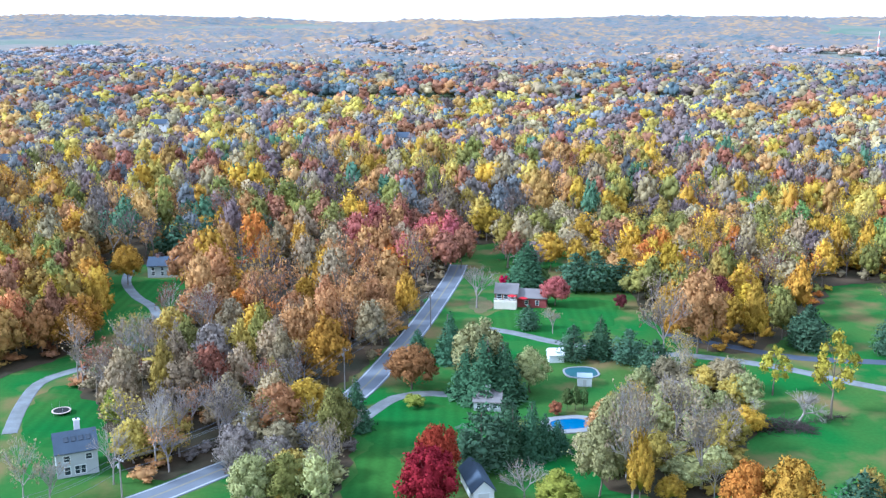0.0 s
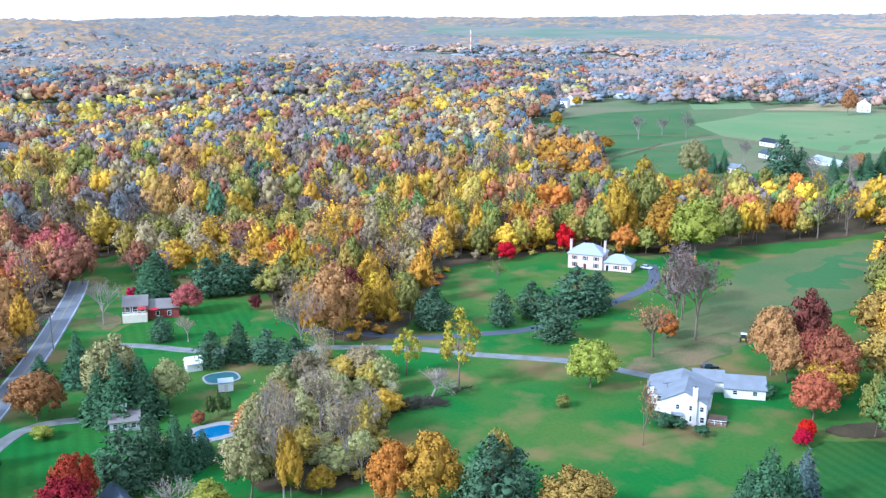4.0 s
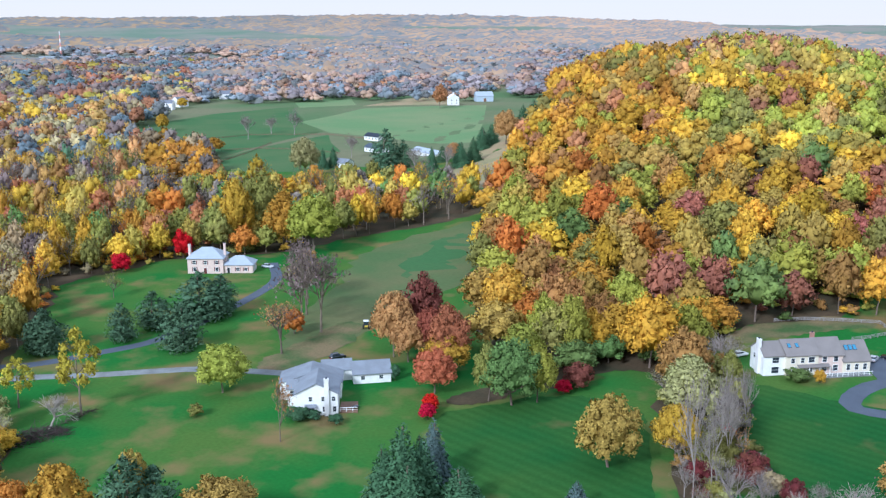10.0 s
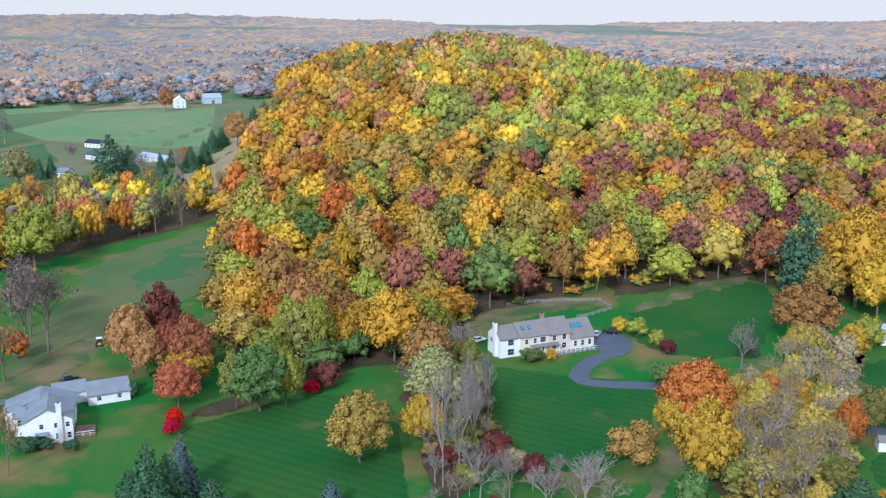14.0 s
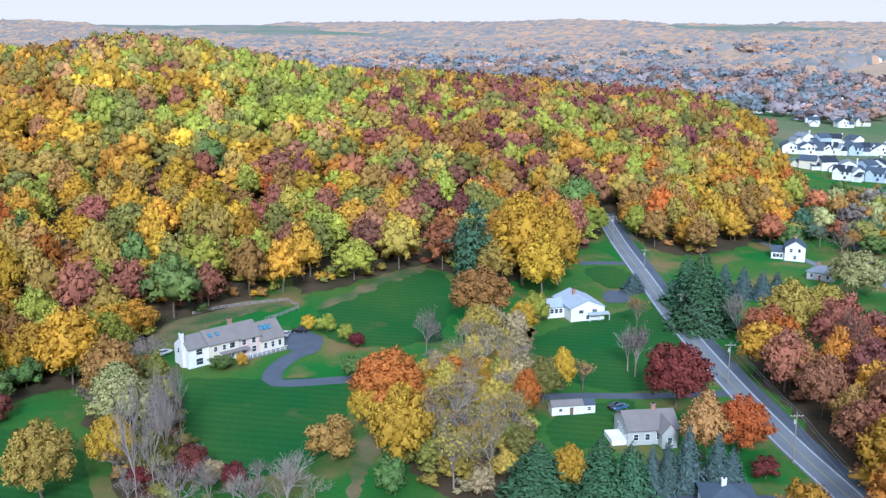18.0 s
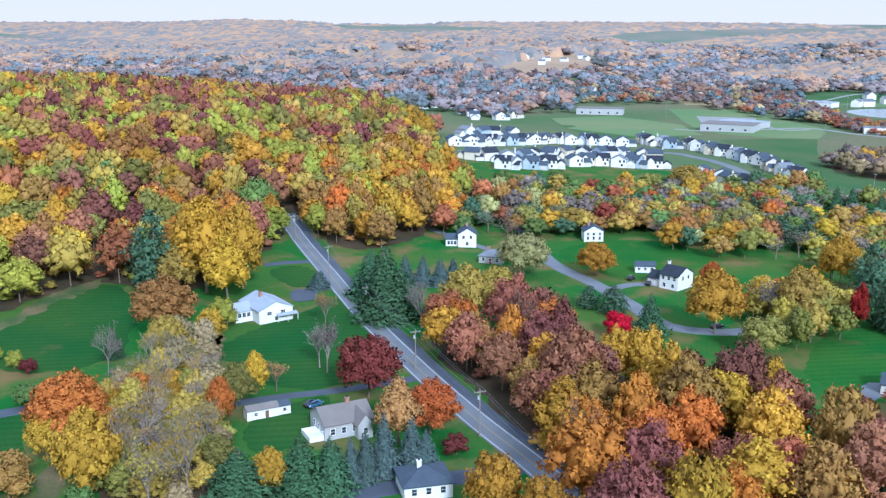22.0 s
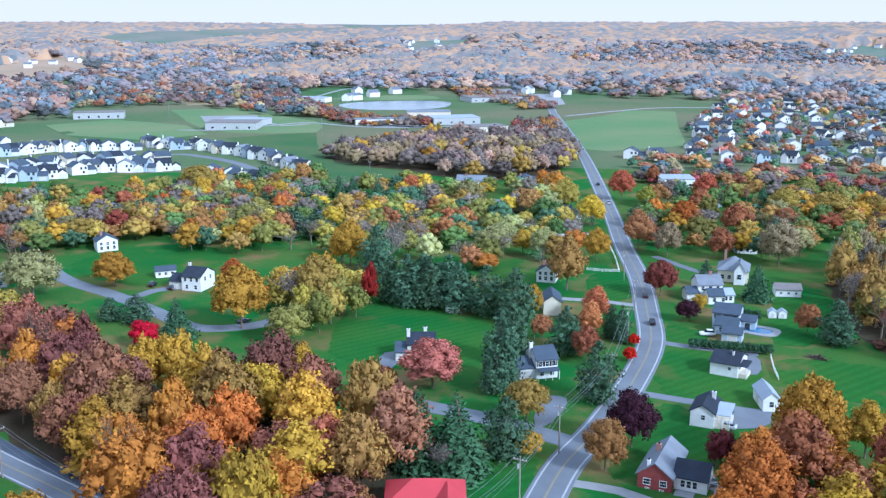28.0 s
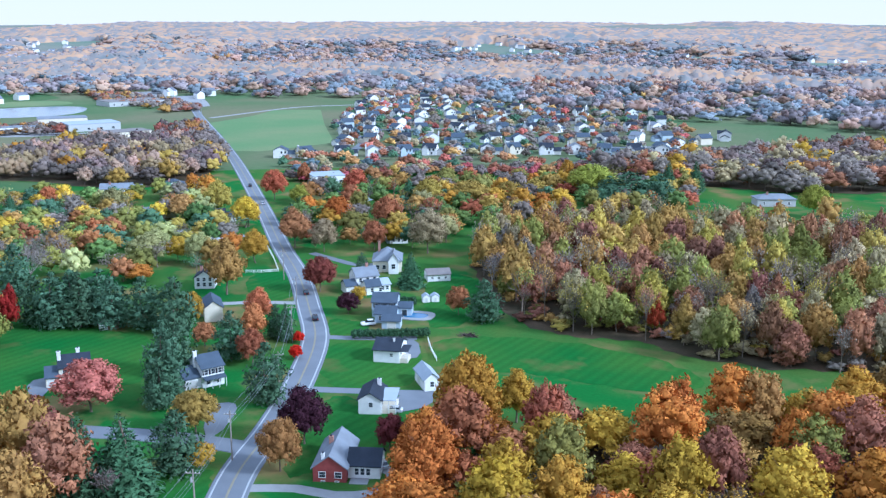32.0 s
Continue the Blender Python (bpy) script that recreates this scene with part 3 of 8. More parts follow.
KINDS = {}
for key, maker in (("round", lambda k: crown_round(k, 34, 4200, 0.019, 0.10, 0.5, 0.6)),
                   ("tall", lambda k: crown_round(k, 32, 3500, 0.0172, 0.06, 0.36, 0.6, taper=0.6)),
                   ("low", lambda k: crown_round(k, 14, 2000, 0.026, 0.0, 0.5, 0.75, taper=0.15)),
                   ("ragged", lambda k: crown_round(k, 15, 2300, 0.017, 0.18, 0.36, 0, taper=0.5, tuft=0.72)),
                   ("spruce", lambda k: crown_spruce(k)),
                   ("pine", lambda k: crown_pine(k)),
                   ("dome", lambda k: crown_round(k, 38, 4500, 0.0185, 0.06, 0.5, 0.62, taper=0.2)),
                   ("sparse", lambda k: bare_with_leaves(k, 560, 0.018)),
                   ("bare", lambda k: bare_with_leaves(k, 120, 0.016))):
    KINDS[key] = []
    for k in range(4):
        made = maker(100 + k * 17)
        if key in ("sparse", "bare"):
            tr, cr = made
        else:
            cr = made
            tr = trunk_mesh(k, 0.9 if key in ("spruce", "pine") else 0.62, 0.02, 0 if key in ("spruce", "pine") else 6, 0.3)
        wide = np.percentile(np.hypot(cr[0][:, 0], cr[0][:, 1]), 84 if key == "spruce" else 96)
        KINDS[key].append((as_mesh("trunk", tr, M["bark"]), as_mesh("crown", cr, M["leaf_green"]), wide))
ORDER = [0]


def tree(kind, colour, x, y, h, r, label, category="tree", name="tree", bark="bark", sink=0.0):
    """One tree: its height and the radius of its crown in metres."""
    ORDER[0] += 1
    k = ORDER[0]
    tr, cr, wide = KINDS[kind][k % 4]
    root = new(name)
    sx = r / wide
    root.matrix_basis = Matrix.LocRotScale((x, y, gz(x, y) - sink), Euler((0, 0, k * 2.39)), (sx, sx, h))
    for nm, me, mat in (("trunk", tr, M[bark]), ("crown", cr, M["leaf_" + colour])):
        ob = new(nm, me)
        ob.parent = root
        ob.material_slots[0].link = "OBJECT"
        ob.material_slots[0].material = mat
    return tagged(root, label, category)


def plant(kind, colour, rows, label, category="tree", name="tree", bark="bark"):
    if len(label.split()) < 4:
        label += " among the autumn gardens"
    for x, y, h, r in rows:
        tree(kind, colour, x, y, h, r, label, category, name, bark)


# woods, whose trees nobody could count, are one thing each
def template(vf, tr=None):
    if tr is None:
        return vf[0], vf[1], np.zeros(len(vf[1]), int), vf[2]
    return np.vstack([vf[0], tr[0]]), np.vstack([vf[1], tr[1] + len(vf[0])]), np.concatenate([np.zeros(len(vf[1]), int), np.ones(len(tr[1]), int)]), np.vstack([vf[2], tr[2]])


# open fields and clearings in the distant woods
OPEN = [[(1699, -218), (2032, -439), (2075, -600), (1741, -504), (1555, -373)], [(2415, -56), (2451, -233), (2225, -214), (2146, -84)],
        [(-900, 1850), (-560, 1900), (-640, 1990), (-960, 1980)], [(300, 2050), (640, 2000), (700, 2120), (330, 2160)], [(760, 2250), (1250, 1900), (1330, 2020), (800, 2420)],
        [(1900, -1250), (2300, -1500), (2350, -1750), (1950, -1500)], [(1150, -1950), (1500, -2100), (1400, -2300), (1050, -2100)], [(500, -2000), (900, -2150), (850, -2300), (450, -2150)]]


def canopy(name, a0, a1, r0, r1, mat, label, seed=1, cover=0.0, tall=15.0, edge=((0, 0),)):
    """The closed roof of woods kilometres away, broken by open fields: headings a0 to a1, distances r0 to r1; edge: where they begin, by heading."""
    rng = np.random.default_rng(seed)
    ang = np.radians(np.arange(a0, a1, 0.2))
    rr = np.geomspace(r0, r1, int(75 * math.log(r1 / r0)))
    R, A = np.meshgrid(rr, ang, indexing="ij")
    R = R * (1 + rng.uniform(-0.003, 0.003, R.shape))
    x, y = R * np.sin(A), R * np.cos(A)
    mask = np.zeros_like(x)
    for k in range(14):
        w, t = rng.uniform(90, 420), rng.uniform(0, 6.28)
        mask += np.sin((x * math.cos(t) + y * math.sin(t)) / w + rng.uniform(0, 6.28))
    full = smooth(0.0, 0.7, mask * 0.4 + cover) * smooth(0, 120, R - np.maximum(r0, np.interp(np.degrees(A), *zip(*edge)))) * smooth(0, 200, r1 - R)
    for a, d_, h, w, l in HILLS[3:]:
        full = np.maximum(full, smooth(0.35, 0.6, np.exp(-0.5 * (((x * math.sin(radians(a)) + y * math.cos(radians(a)) - d_) / l) ** 2 + ((x * math.cos(radians(a)) - y * math.sin(radians(a))) / w) ** 2))))
    for hole in OPEN:
        full = np.where(inside(x, y, hole), 0.0, full)
    z = ground_z(x, y) + full * (tall + rng.normal(0, 2.6, x.shape)) - (1 - full) * 1.5
    n = len(ang)
    i, j = np.meshgrid(np.arange(len(rr) - 1), np.arange(n - 1), indexing="ij")
    a = (i * n + j).ravel()
    f = np.column_stack([a, a + n, a + n + 1, a + 1])
    v = np.column_stack([x.ravel(), y.ravel(), z.ravel()])
    if np.cross(v[n] - v[0], v[1] - v[0])[2] < 0:
        f = f[:, ::-1]
    f = f[full.ravel()[f].max(1) > 0.05]
    used = np.unique(f)
    back = np.full(len(v), -1)
    back[used] = np.arange(len(used))
    return tagged(new(name, mesh_from(name, v[used], back[f], [mat])), label, "woods", kind="stuff")


STOCK = {"close": [template(crown_round(290 + k, 30, 1900, 0.0235, 0.08, 0.5, 0.6, taper=0.2 + 0.07 * k), trunk_mesh(k, 0.6, 0.018, 4, 0.25)) for k in range(7)],
         "near": [template(crown_round(300 + k, 24, 800, 0.031, 0.10, 0.5, 0.64, taper=0.15 + 0.07 * k), trunk_mesh(k, 0.6, 0.018, 2, 0.25)) for k in range(7)],
         "mid": [template(crown_round(340 + k, 15, 300, 0.038, 0.10, 0.5, 0.8, taper=0.15 + 0.07 * k), trunk_mesh(k, 0.5, 0.016, 0)) for k in range(6)],
         "thin": [template(crown_round(360 + k, 10, 105, 0.05, 0.06, 0.5, 0.85, taper=0.15 + 0.07 * k, up=0.1)) for k in range(6)],
         "far": [template(crown_round(380 + k, 5, 40, 0.065, 0.0, 0.5, 0.95, taper=0.2 + 0.08 * k, up=0.2)) for k in range(6)],
         "shrub": [template(crown_round(460 + k, 5, 150, 0.06, 0.0, 0.5, 0.8, taper=0.2)) for k in range(5)],
         "bare": [template(bare_with_leaves(420 + k, 190, 0.024)[1], bare_mesh(420 + k, 3)[:3]) for k in range(5)],
         "twiggy": [template(bare_with_leaves(440 + k, 420, 0.017)[1], bare_mesh(440 + k, 4, thick=0.011)[:3]) for k in range(5)]}


def woods(name, poly, gap, palette, heights, label, stock="near", bare=0.0, seed=1, grow=0.0, floor="litter", rough=3.0, keep=1.0, slim=1.0):
    """Trees all over a stretch of land. palette: leaf colours with weights; bare: share of leafless crowns; grow: gap widens with distance."""
    rng = np.random.default_rng(seed)
    p = np.array(poly, float)
    lo, hi = p.min(0), p.max(0)
    heights = heights[0] * 0.78, heights[1] * 0.86
    gap *= 0.78 if stock == "near" and name != "hill_woodland" and gap > 9 else 0.9
    if grow:
        r0 = np.hypot(*p.T)
        az = np.unwrap(np.arctan2(p[:, 0], p[:, 1]))
        xs, ys, gs, r = [], [], [], r0.min()
        while r < r0.max():
            g = max(gap, grow * r)
            a = np.arange(az.min(), az.max(), g / r) + rng.uniform(0, g / r)
            rr = r + rng.uniform(-0.5, 0.5, len(a)) * g
            a = a + rng.uniform(-0.45, 0.45, len(a)) * g / r
            xs.append(rr * np.sin(a)), ys.append(rr * np.cos(a)), gs.append(np.full(len(a), g))
            r += g * 0.9
        x, y, g = np.concatenate(xs), np.concatenate(ys), np.concatenate(gs)
    else:
        gx, gy = np.meshgrid(np.arange(lo[0], hi[0], gap), np.arange(lo[1], hi[1], gap))
        gx = gx + (np.arange(gx.shape[0]) % 2)[:, None] * gap / 2
        x, y = gx.ravel() + rng.uniform(-0.42, 0.42, gx.size) * gap, gy.ravel() + rng.uniform(-0.42, 0.42, gx.size) * gap
        g = np.full(x.size, gap)
    ok = inside(x, y, poly) & (rng.uniform(0, 1, x.size) < keep)
    if stock == "far":
        for hole in OPEN:
            ok &= ~inside(x, y, hole)
    x, y, g = x[ok], y[ok], g[ok]
    n = len(x)
    if n == 0:
        return
    z = ground_z(x, y)
    names = list(palette)
    wts = np.array([palette[k] for k in names], float)
    # neighbouring trees tend to one colour
    big = 3.0 if grow else 1.35
    drift = np.array([0.5 + 0.5 * np.sin((x / 21.0 + y / 60.0) / big + i * 1.7 + seed) * np.cos((y / 19.0 - x / 55.0) / big - i * 2.3) for i in range(len(names))]).T
    w = wts * (0.4 + 1.5 * drift ** 2)
    w = np.cumsum(w / w.sum(1)[:, None], 1)
    pick = (rng.uniform(0, 1, (n, 1)) > w).sum(1).clip(0, len(names) - 1)
    # undergrowth between the stems of the nearer woods
    under = np.zeros(n, bool)
    if stock == "near" and floor:
        pickable = np.repeat(np.nonzero(np.hypot(x, y) < 420)[0], 2)
        m = len(pickable)
        sx, sy = x[pickable] + rng.uniform(-0.7, 0.7, m) * gap, y[pickable] + rng.uniform(-0.7, 0.7, m) * gap
        ok = inside(sx, sy, poly)
        x, y, g = np.append(x, sx[ok]), np.append(y, sy[ok]), np.append(g, np.full(ok.sum(), 4.2))
        z, pick, under = ground_z(x, y), np.append(pick, pick[pickable][ok]), np.append(under, np.ones(ok.sum(), bool))
        n = len(x)
    V, F, I, N, tint, hue = [], [], [], [], [], []
    count = 0
    far = np.hypot(x, y)
    # the grey trees of the nearer woods are those that have shed their leaves
    shed = np.isin(np.array(names)[pick], ("twig", "lilac")) & (far < 440)
    isb = (rng.uniform(0, 1, n) < bare) | (shed & (rng.uniform(0, 1, n) < 0.8))
    for k in range(n):
        size = stock if stock == "far" else ("close" if far[k] < 300 and stock == "near" else "near" if stock == "near" and far[k] < 440 else "mid" if far[k] < 610 and stock != "thin" else "thin" if far[k] < 1000 else "far")
        pool_ = STOCK["shrub"] if under[k] else STOCK["twiggy" if far[k] < 300 else "bare"] if isb[k] else STOCK[size]
        tv, tf, ti, tn = pool_[rng.integers(0, len(pool_))]
        h = rng.uniform(*heights) * max(1.0, g[k] / max(gap, 1e-6)) ** 0.35
        h = rng.uniform(1.8, 4.5) if under[k] else h
        w2 = g[k] * rng.uniform(0.95, 1.6) * slim
        a = rng.uniform(0, 6.28)
        c, s_ = math.cos(a) * w2, math.sin(a) * w2
        V.append(np.column_stack([tv[:, 0] * c - tv[:, 1] * s_ + x[k], tv[:, 0] * s_ + tv[:, 1] * c + y[k], tv[:, 2] * h + z[k]]))
        F.append(tf + count)
        ca, sb = math.cos(a), math.sin(a)
        N.append(np.column_stack([tn[:, 0] * ca - tn[:, 1] * sb, tn[:, 0] * sb + tn[:, 1] * ca, tn[:, 2]]))
        I.append(np.where(ti == 0, pick[k], len(names)))
        tint.append(np.full(len(tv), min(0.3, max(-0.34, rng.normal(0, 0.17))))), hue.append(np.full(len(tv), rng.uniform(-1, 1)))
        count += len(tv)
    me = mesh_from(name, np.concatenate(V), np.concatenate(F), [M["leaf_" + q] for q in names] + [M["grey_bark" if bare > 0.3 else "bark"]], np.concatenate(I))
    set_normals(me, np.concatenate(N))
    for nm, vals in (("tint", tint), ("hue", hue)):
        me.attributes.new(nm, "FLOAT", "POINT").data.foreach_set("value", np.concatenate(vals).astype(np.float32))
    ob = tagged(new(name, me), label, "woods", kind="stuff")
    if floor:
        patch("woodland_floor", poly, M[floor], "fallen brown leaves under the trees", "ground", 0.05, rough=rough)
    return ob

# ---- roads and lanes ----
ROAD_A = [(-75, 163), (-59, 177), (-48, 189), (-38, 200), (-30, 214), (-21, 236), (-15, 258), (-7, 292), (3, 345), (6, 368)]
ROAD_B = [(151, -54), (188, -44), (216, -35), (253, -25), (300, -14), (350, -4), (400, 7), (425, 12), (450, 17)]
ROAD_C = [(121, -100), (130, -115), (142, -133), (153, -155), (169, -182), (188, -209), (211, -232), (243, -262), (282, -294), (340, -344), (422, -413), (502, -479), (607, -562), (727, -655), (803, -716)]
LANE_D = [(524, -38), (476, -77), (437, -90), (367, -89), (331, -97), (302, -102), (279, -106), (271, -120), (272, -132)]
LANE_E = [(150, -142), (157, -140), (169, -136), (180, -131), (188, -127), (203, -123)]
for pts, wide in ((ROAD_A, 7.0), (ROAD_B, 6.6), (ROAD_C, 8.2)):
    ribbon("road", pts, wide, M["asphalt"], "worn grey asphalt country road", "road")
ribbon("road_shoulder", ROAD_B, 3.0, M["dark_asphalt"], "dark strip along the right side of the road", "road", lift=0.12, offset=4.8)
for pts in (LANE_D, LANE_E):
    ribbon("road", pts, 6.2, M["asphalt"], "grey asphalt side road between gardens", "road", lift=0.12)
# markings, dash by dash on the nearer roads
def marking(name, pts, offset, mat, label, wide=0.11):
    ribbon(name, pts, wide, M[mat], label, "road marking", lift=0.155, thick=0.01, offset=offset)


for pts, half in ((ROAD_A, 3.1), (ROAD_B, 2.9), (ROAD_C, 3.3)):
    marking("edge_line", pts, half, "line_white", "white painted edge line on the road")
    marking("edge_line", pts, -half, "line_white", "white painted edge line on the road")
    marking("centre_line", pts, 0.0, "line_yellow", "yellow painted centre line on the road", 0.2)

DRIVES = [([(11, 289), (22, 283), (34, 274), (53, 265), (69, 263), (90, 254), (106, 242), (128, 227), (138, 215), (147, 202)], 3.6, "gravel", "pale gravel lane"),
          ([(67, 282), (87, 268), (99, 261), (116, 258), (133, 257), (159, 267), (183, 279), (199, 291), (212, 312)], 3.8, "dark_asphalt", "dark asphalt driveway"),
          ([(-19, 218), (-12, 231), (-3, 234), (5, 232)], 3.4, "gravel", "pale gravel driveway"),
          ([(-99, 209), (-103, 225), (-105, 241), (-101, 249), (-94, 258), (-90, 275), (-90, 295), (-95, 310), (-105, 324), (-114, 342), (-118, 359)], 3.2, "gravel", "pale gravel lane"),
          ([(236, 69), (232, 78), (228, 90), (235, 94), (246, 94), (256, 91), (266, 93), (267, 101)], 5.0, "dark_asphalt", "dark asphalt driveway"),
          ([(232, 22), (235, 11), (238, -5), (245, -28)], 3.6, "dark_asphalt", "dark asphalt driveway"),
          ([(367, 21), (370, 14), (372, 2)], 4.0, "dark_asphalt", "dark asphalt driveway"),
          ([(180, -3), (184, -20), (187, -37), (191, -45)], 6.0, "dark_asphalt", "dark asphalt driveway"),
          ([(136, -128), (127, -134), (119, -136), (113, -141), (112, -147), (116, -151), (122, -150)], 3.0, "concrete", "pale concrete driveway"),
          ([(161, -177), (150, -183), (139, -189), (134, -193)], 3.4, "asphalt", "grey asphalt driveway"),
          ([(187, -211), (176, -217), (163, -226)], 3.2, "asphalt", "grey asphalt driveway"),
          ([(238, -219), (229, -227), (217, -234)], 3.2, "concrete", "pale concrete driveway"),
          ([(345, -289), (325, -292), (302, -302)], 3.6, "concrete", "pale concrete driveway"),
          ([(262, -291), (243, -287), (234, -286), (228, -292)], 3.4, "asphalt", "grey asphalt driveway"),
          ([(424, -49), (391, -67), (371, -77), (367, -89)], 3.4, "asphalt", "grey asphalt driveway"),
          ([(323, -101), (328, -110), (327, -118)], 4.5, "asphalt", "grey asphalt driveway")]
for pts, wide, mat, lab in DRIVES:
    ribbon("driveway", pts, wide, M[mat], lab + " across a lawn", "driveway", lift=0.1, thick=0.08)
for pts, mat, lab in (([(336, 11), (335, 1), (322, 2), (320, 10)], "dark_asphalt", "dark asphalt forecourt beside the white house"),
                      ([(268, 105), (273, 98), (266, 90), (253, 87), (249, 92), (257, 99)], "dark_asphalt", "dark asphalt parking place beside the long house"),
                      ([(175, -155), (171, -160), (166, -156), (159, -143), (162, -141)], "asphalt", "grey asphalt parking place beside the road"),
                      ([(140, -189), (134, -193), (129, -185), (134, -176), (139, -180)], "asphalt", "grey asphalt parking place beside the garage"),
                      ([(167, -222), (162, -225), (152, -213), (155, -208)], "asphalt", "grey asphalt parking place beside the garage"),
                      ([(226, -139), (224, -146), (213, -136), (214, -132)], "asphalt", "grey asphalt parking place"),
                      ([(335, 11), (336, 3), (322, 1), (321, 9)], "dark_asphalt", "dark asphalt forecourt")):
    patch("forecourt", pts, M[mat], lab, "driveway", 0.11, rounds=1)

# ---- lawns, meadows and fields ----
LAWN = "mown green lawn"
for pts in ([(8, 292), (22, 313), (42, 324), (59, 320), (54, 289), (33, 278), (16, 275)],
            [(-18, 218), (-9, 231), (7, 233), (6, 212), (-8, 200), (-17, 202)],
            [(-125, 331), (-113, 342), (-99, 350), (-82, 295), (-89, 272), (-101, 283)],
            [(-98, 212), (-103, 233), (-97, 243), (-85, 233), (-75, 205), (-90, 200)],
            [(-19, 200), (-12, 205), (-7, 183), (-9, 161), (-19, 161)],
            [(131, 132), (148, 153), (152, 160), (186, 147), (190, 134), (191, 124), (161, 104), (137, 85), (118, 104)],
            [(227, 121), (229, 98), (237, 72), (226, 69), (189, 62), (175, 74), (169, 87), (193, 104)],
            [(283, 104), (307, 96), (344, 88), (347, 69), (314, 59), (268, 55), (258, 79), (269, 91)],
            [(271, 33), (294, 21), (309, 4), (330, -7), (282, -20), (245, -24), (237, 14)],
            [(362, 22), (369, 5), (341, -4), (335, 10)],
            [(217, 21), (234, 5), (235, -3), (207, 2), (199, 15)],
            [(184, -209), (167, -220), (160, -224), (139, -196), (151, -184), (161, -180)],
            [(156, -174), (149, -180), (133, -174), (127, -184), (118, -169), (126, -156), (129, -141), (132, -134)],
            [(159, -226), (148, -238), (132, -247), (85, -250), (75, -225), (115, -220), (144, -208)],
            [(249, -136), (280, -163), (272, -176), (247, -178), (232, -185), (200, -159), (205, -144), (216, -133), (230, -125)],
            [(199, -227), (187, -230), (177, -223), (187, -212)],
            [(205, -291), (186, -298), (157, -269), (161, -232), (177, -248)],
            [(258, -249), (252, -268), (220, -238), (232, -226)],
            [(384, -95), (402, -119), (394, -148), (363, -157), (342, -138), (333, -109), (362, -96)],
            [(157, -117), (149, -133), (140, -123), (135, -111), (141, -105)]):
    # lawns on these headings take the darkened copy
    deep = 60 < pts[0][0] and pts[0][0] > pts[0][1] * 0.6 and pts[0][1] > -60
    patch("lawn", pts, M["dimmed_lawn" if deep else "lawn"], ("deep " if deep else "") + LAWN + " with faint mowing marks", "lawn", 0.04, rough=1.0)
patch("meadow", [(246, 306), (322, 306), (311, 288), (248, 241), (214, 229), (181, 218), (153, 215), (154, 227), (175, 246), (212, 269)], M["meadow"], "half-dry meadow beside the wooded hill", "meadow", 0.03, rough=2)
patch("meadow", [(260, 288), (289, 295), (302, 290), (258, 252), (236, 244), (231, 260)], M["field"], "greener middle of the meadow", "meadow", 0.045, rough=2)
patch("meadow", [(390, 410), (431, 428), (480, 450), (530, 470), (600, 512), (645, 530), (505, 424), (446, 391), (399, 362), (357, 333)], M["dry"], "dry tan strip of pasture along the wood", "meadow", 0.04, rough=1)
patch("field", [(413, 812), (529, 872), (641, 890), (548, 744), (510, 668), (399, 613), (368, 640), (381, 735)], M["field"], "green pasture", "field", 0.05, rounds=0, rough=2)
patch("field", [(544, 747), (676, 815), (808, 758), (498, 475), (517, 595), (509, 658)], M["pale_field"], "pale green stubble field", "field", 0.05, rounds=0, rough=2)
patch("field", [(326, 561), (396, 607), (498, 645), (440, 556), (358, 499), (337, 518)], M["field"], "fenced green paddock", "field", 0.05, rounds=0, rough=2)
patch("field", [(342, 662), (416, 705), (453, 695), (433, 639), (328, 565), (296, 559)], M["field"], "fenced green paddock", "field", 0.045, rounds=0, rough=2)
patch("field", [(691, 959), (770, 950), (700, 854), (636, 873)], M["pale_field"], "pale green field", "field", 0.06, rounds=0, rough=2)
patch("field", [(694, 837), (861, 905), (865, 869), (782, 785)], M["dry"], "dry tan field", "field", 0.06, rounds=0, rough=2)
patch("field", [(172, 580), (215, 592), (199, 544), (161, 536)], M["field"], "small clearing of green grass", "field", 0.06, rounds=1)
patch("field", [(303, 523), (325, 499), (292, 457), (277, 478)], M["field"], "small clearing of green grass", "field", 0.06, rounds=1)
for pts in ([(685, -626), (729, -757), (691, -788), (495, -579), (505, -508), (534, -500)],
            [(1014, -371), (999, -447), (819, -439), (735, -394), (779, -332), (889, -340)],
            [(929, -224), (944, -289), (855, -327), (775, -315), (769, -256), (833, -218)]):
    patch("field", pts, M["pale_field"], "pale green open field", "field", 0.06, rounds=0, rough=4)
for pts in ([(741, -315), (735, -394), (607, -329), (544, -323), (502, -340), (467, -297), (510, -272), (609, -300)], [(1192, -590), (1204, -775), (1053, -730), (1027, -613), (1051, -534)],
            [(923, -221), (934, -299), (822, -326), (743, -285), (774, -219)]):
    patch("field", pts, M["field"], "green open grassland", "field", 0.055, rounds=0, rough=4)
patch("field", [(1699, -218), (2032, -439), (2075, -600), (1741, -504), (1555, -373)], M["ploughed"], "tan harvested field on a far rise", "field", 0.3, rounds=1)
patch("field", [(2415, -56), (2451, -233), (2225, -214), (2146, -84)], M["ploughed"], "tan harvested field on a far rise", "field", 0.3, rounds=1)

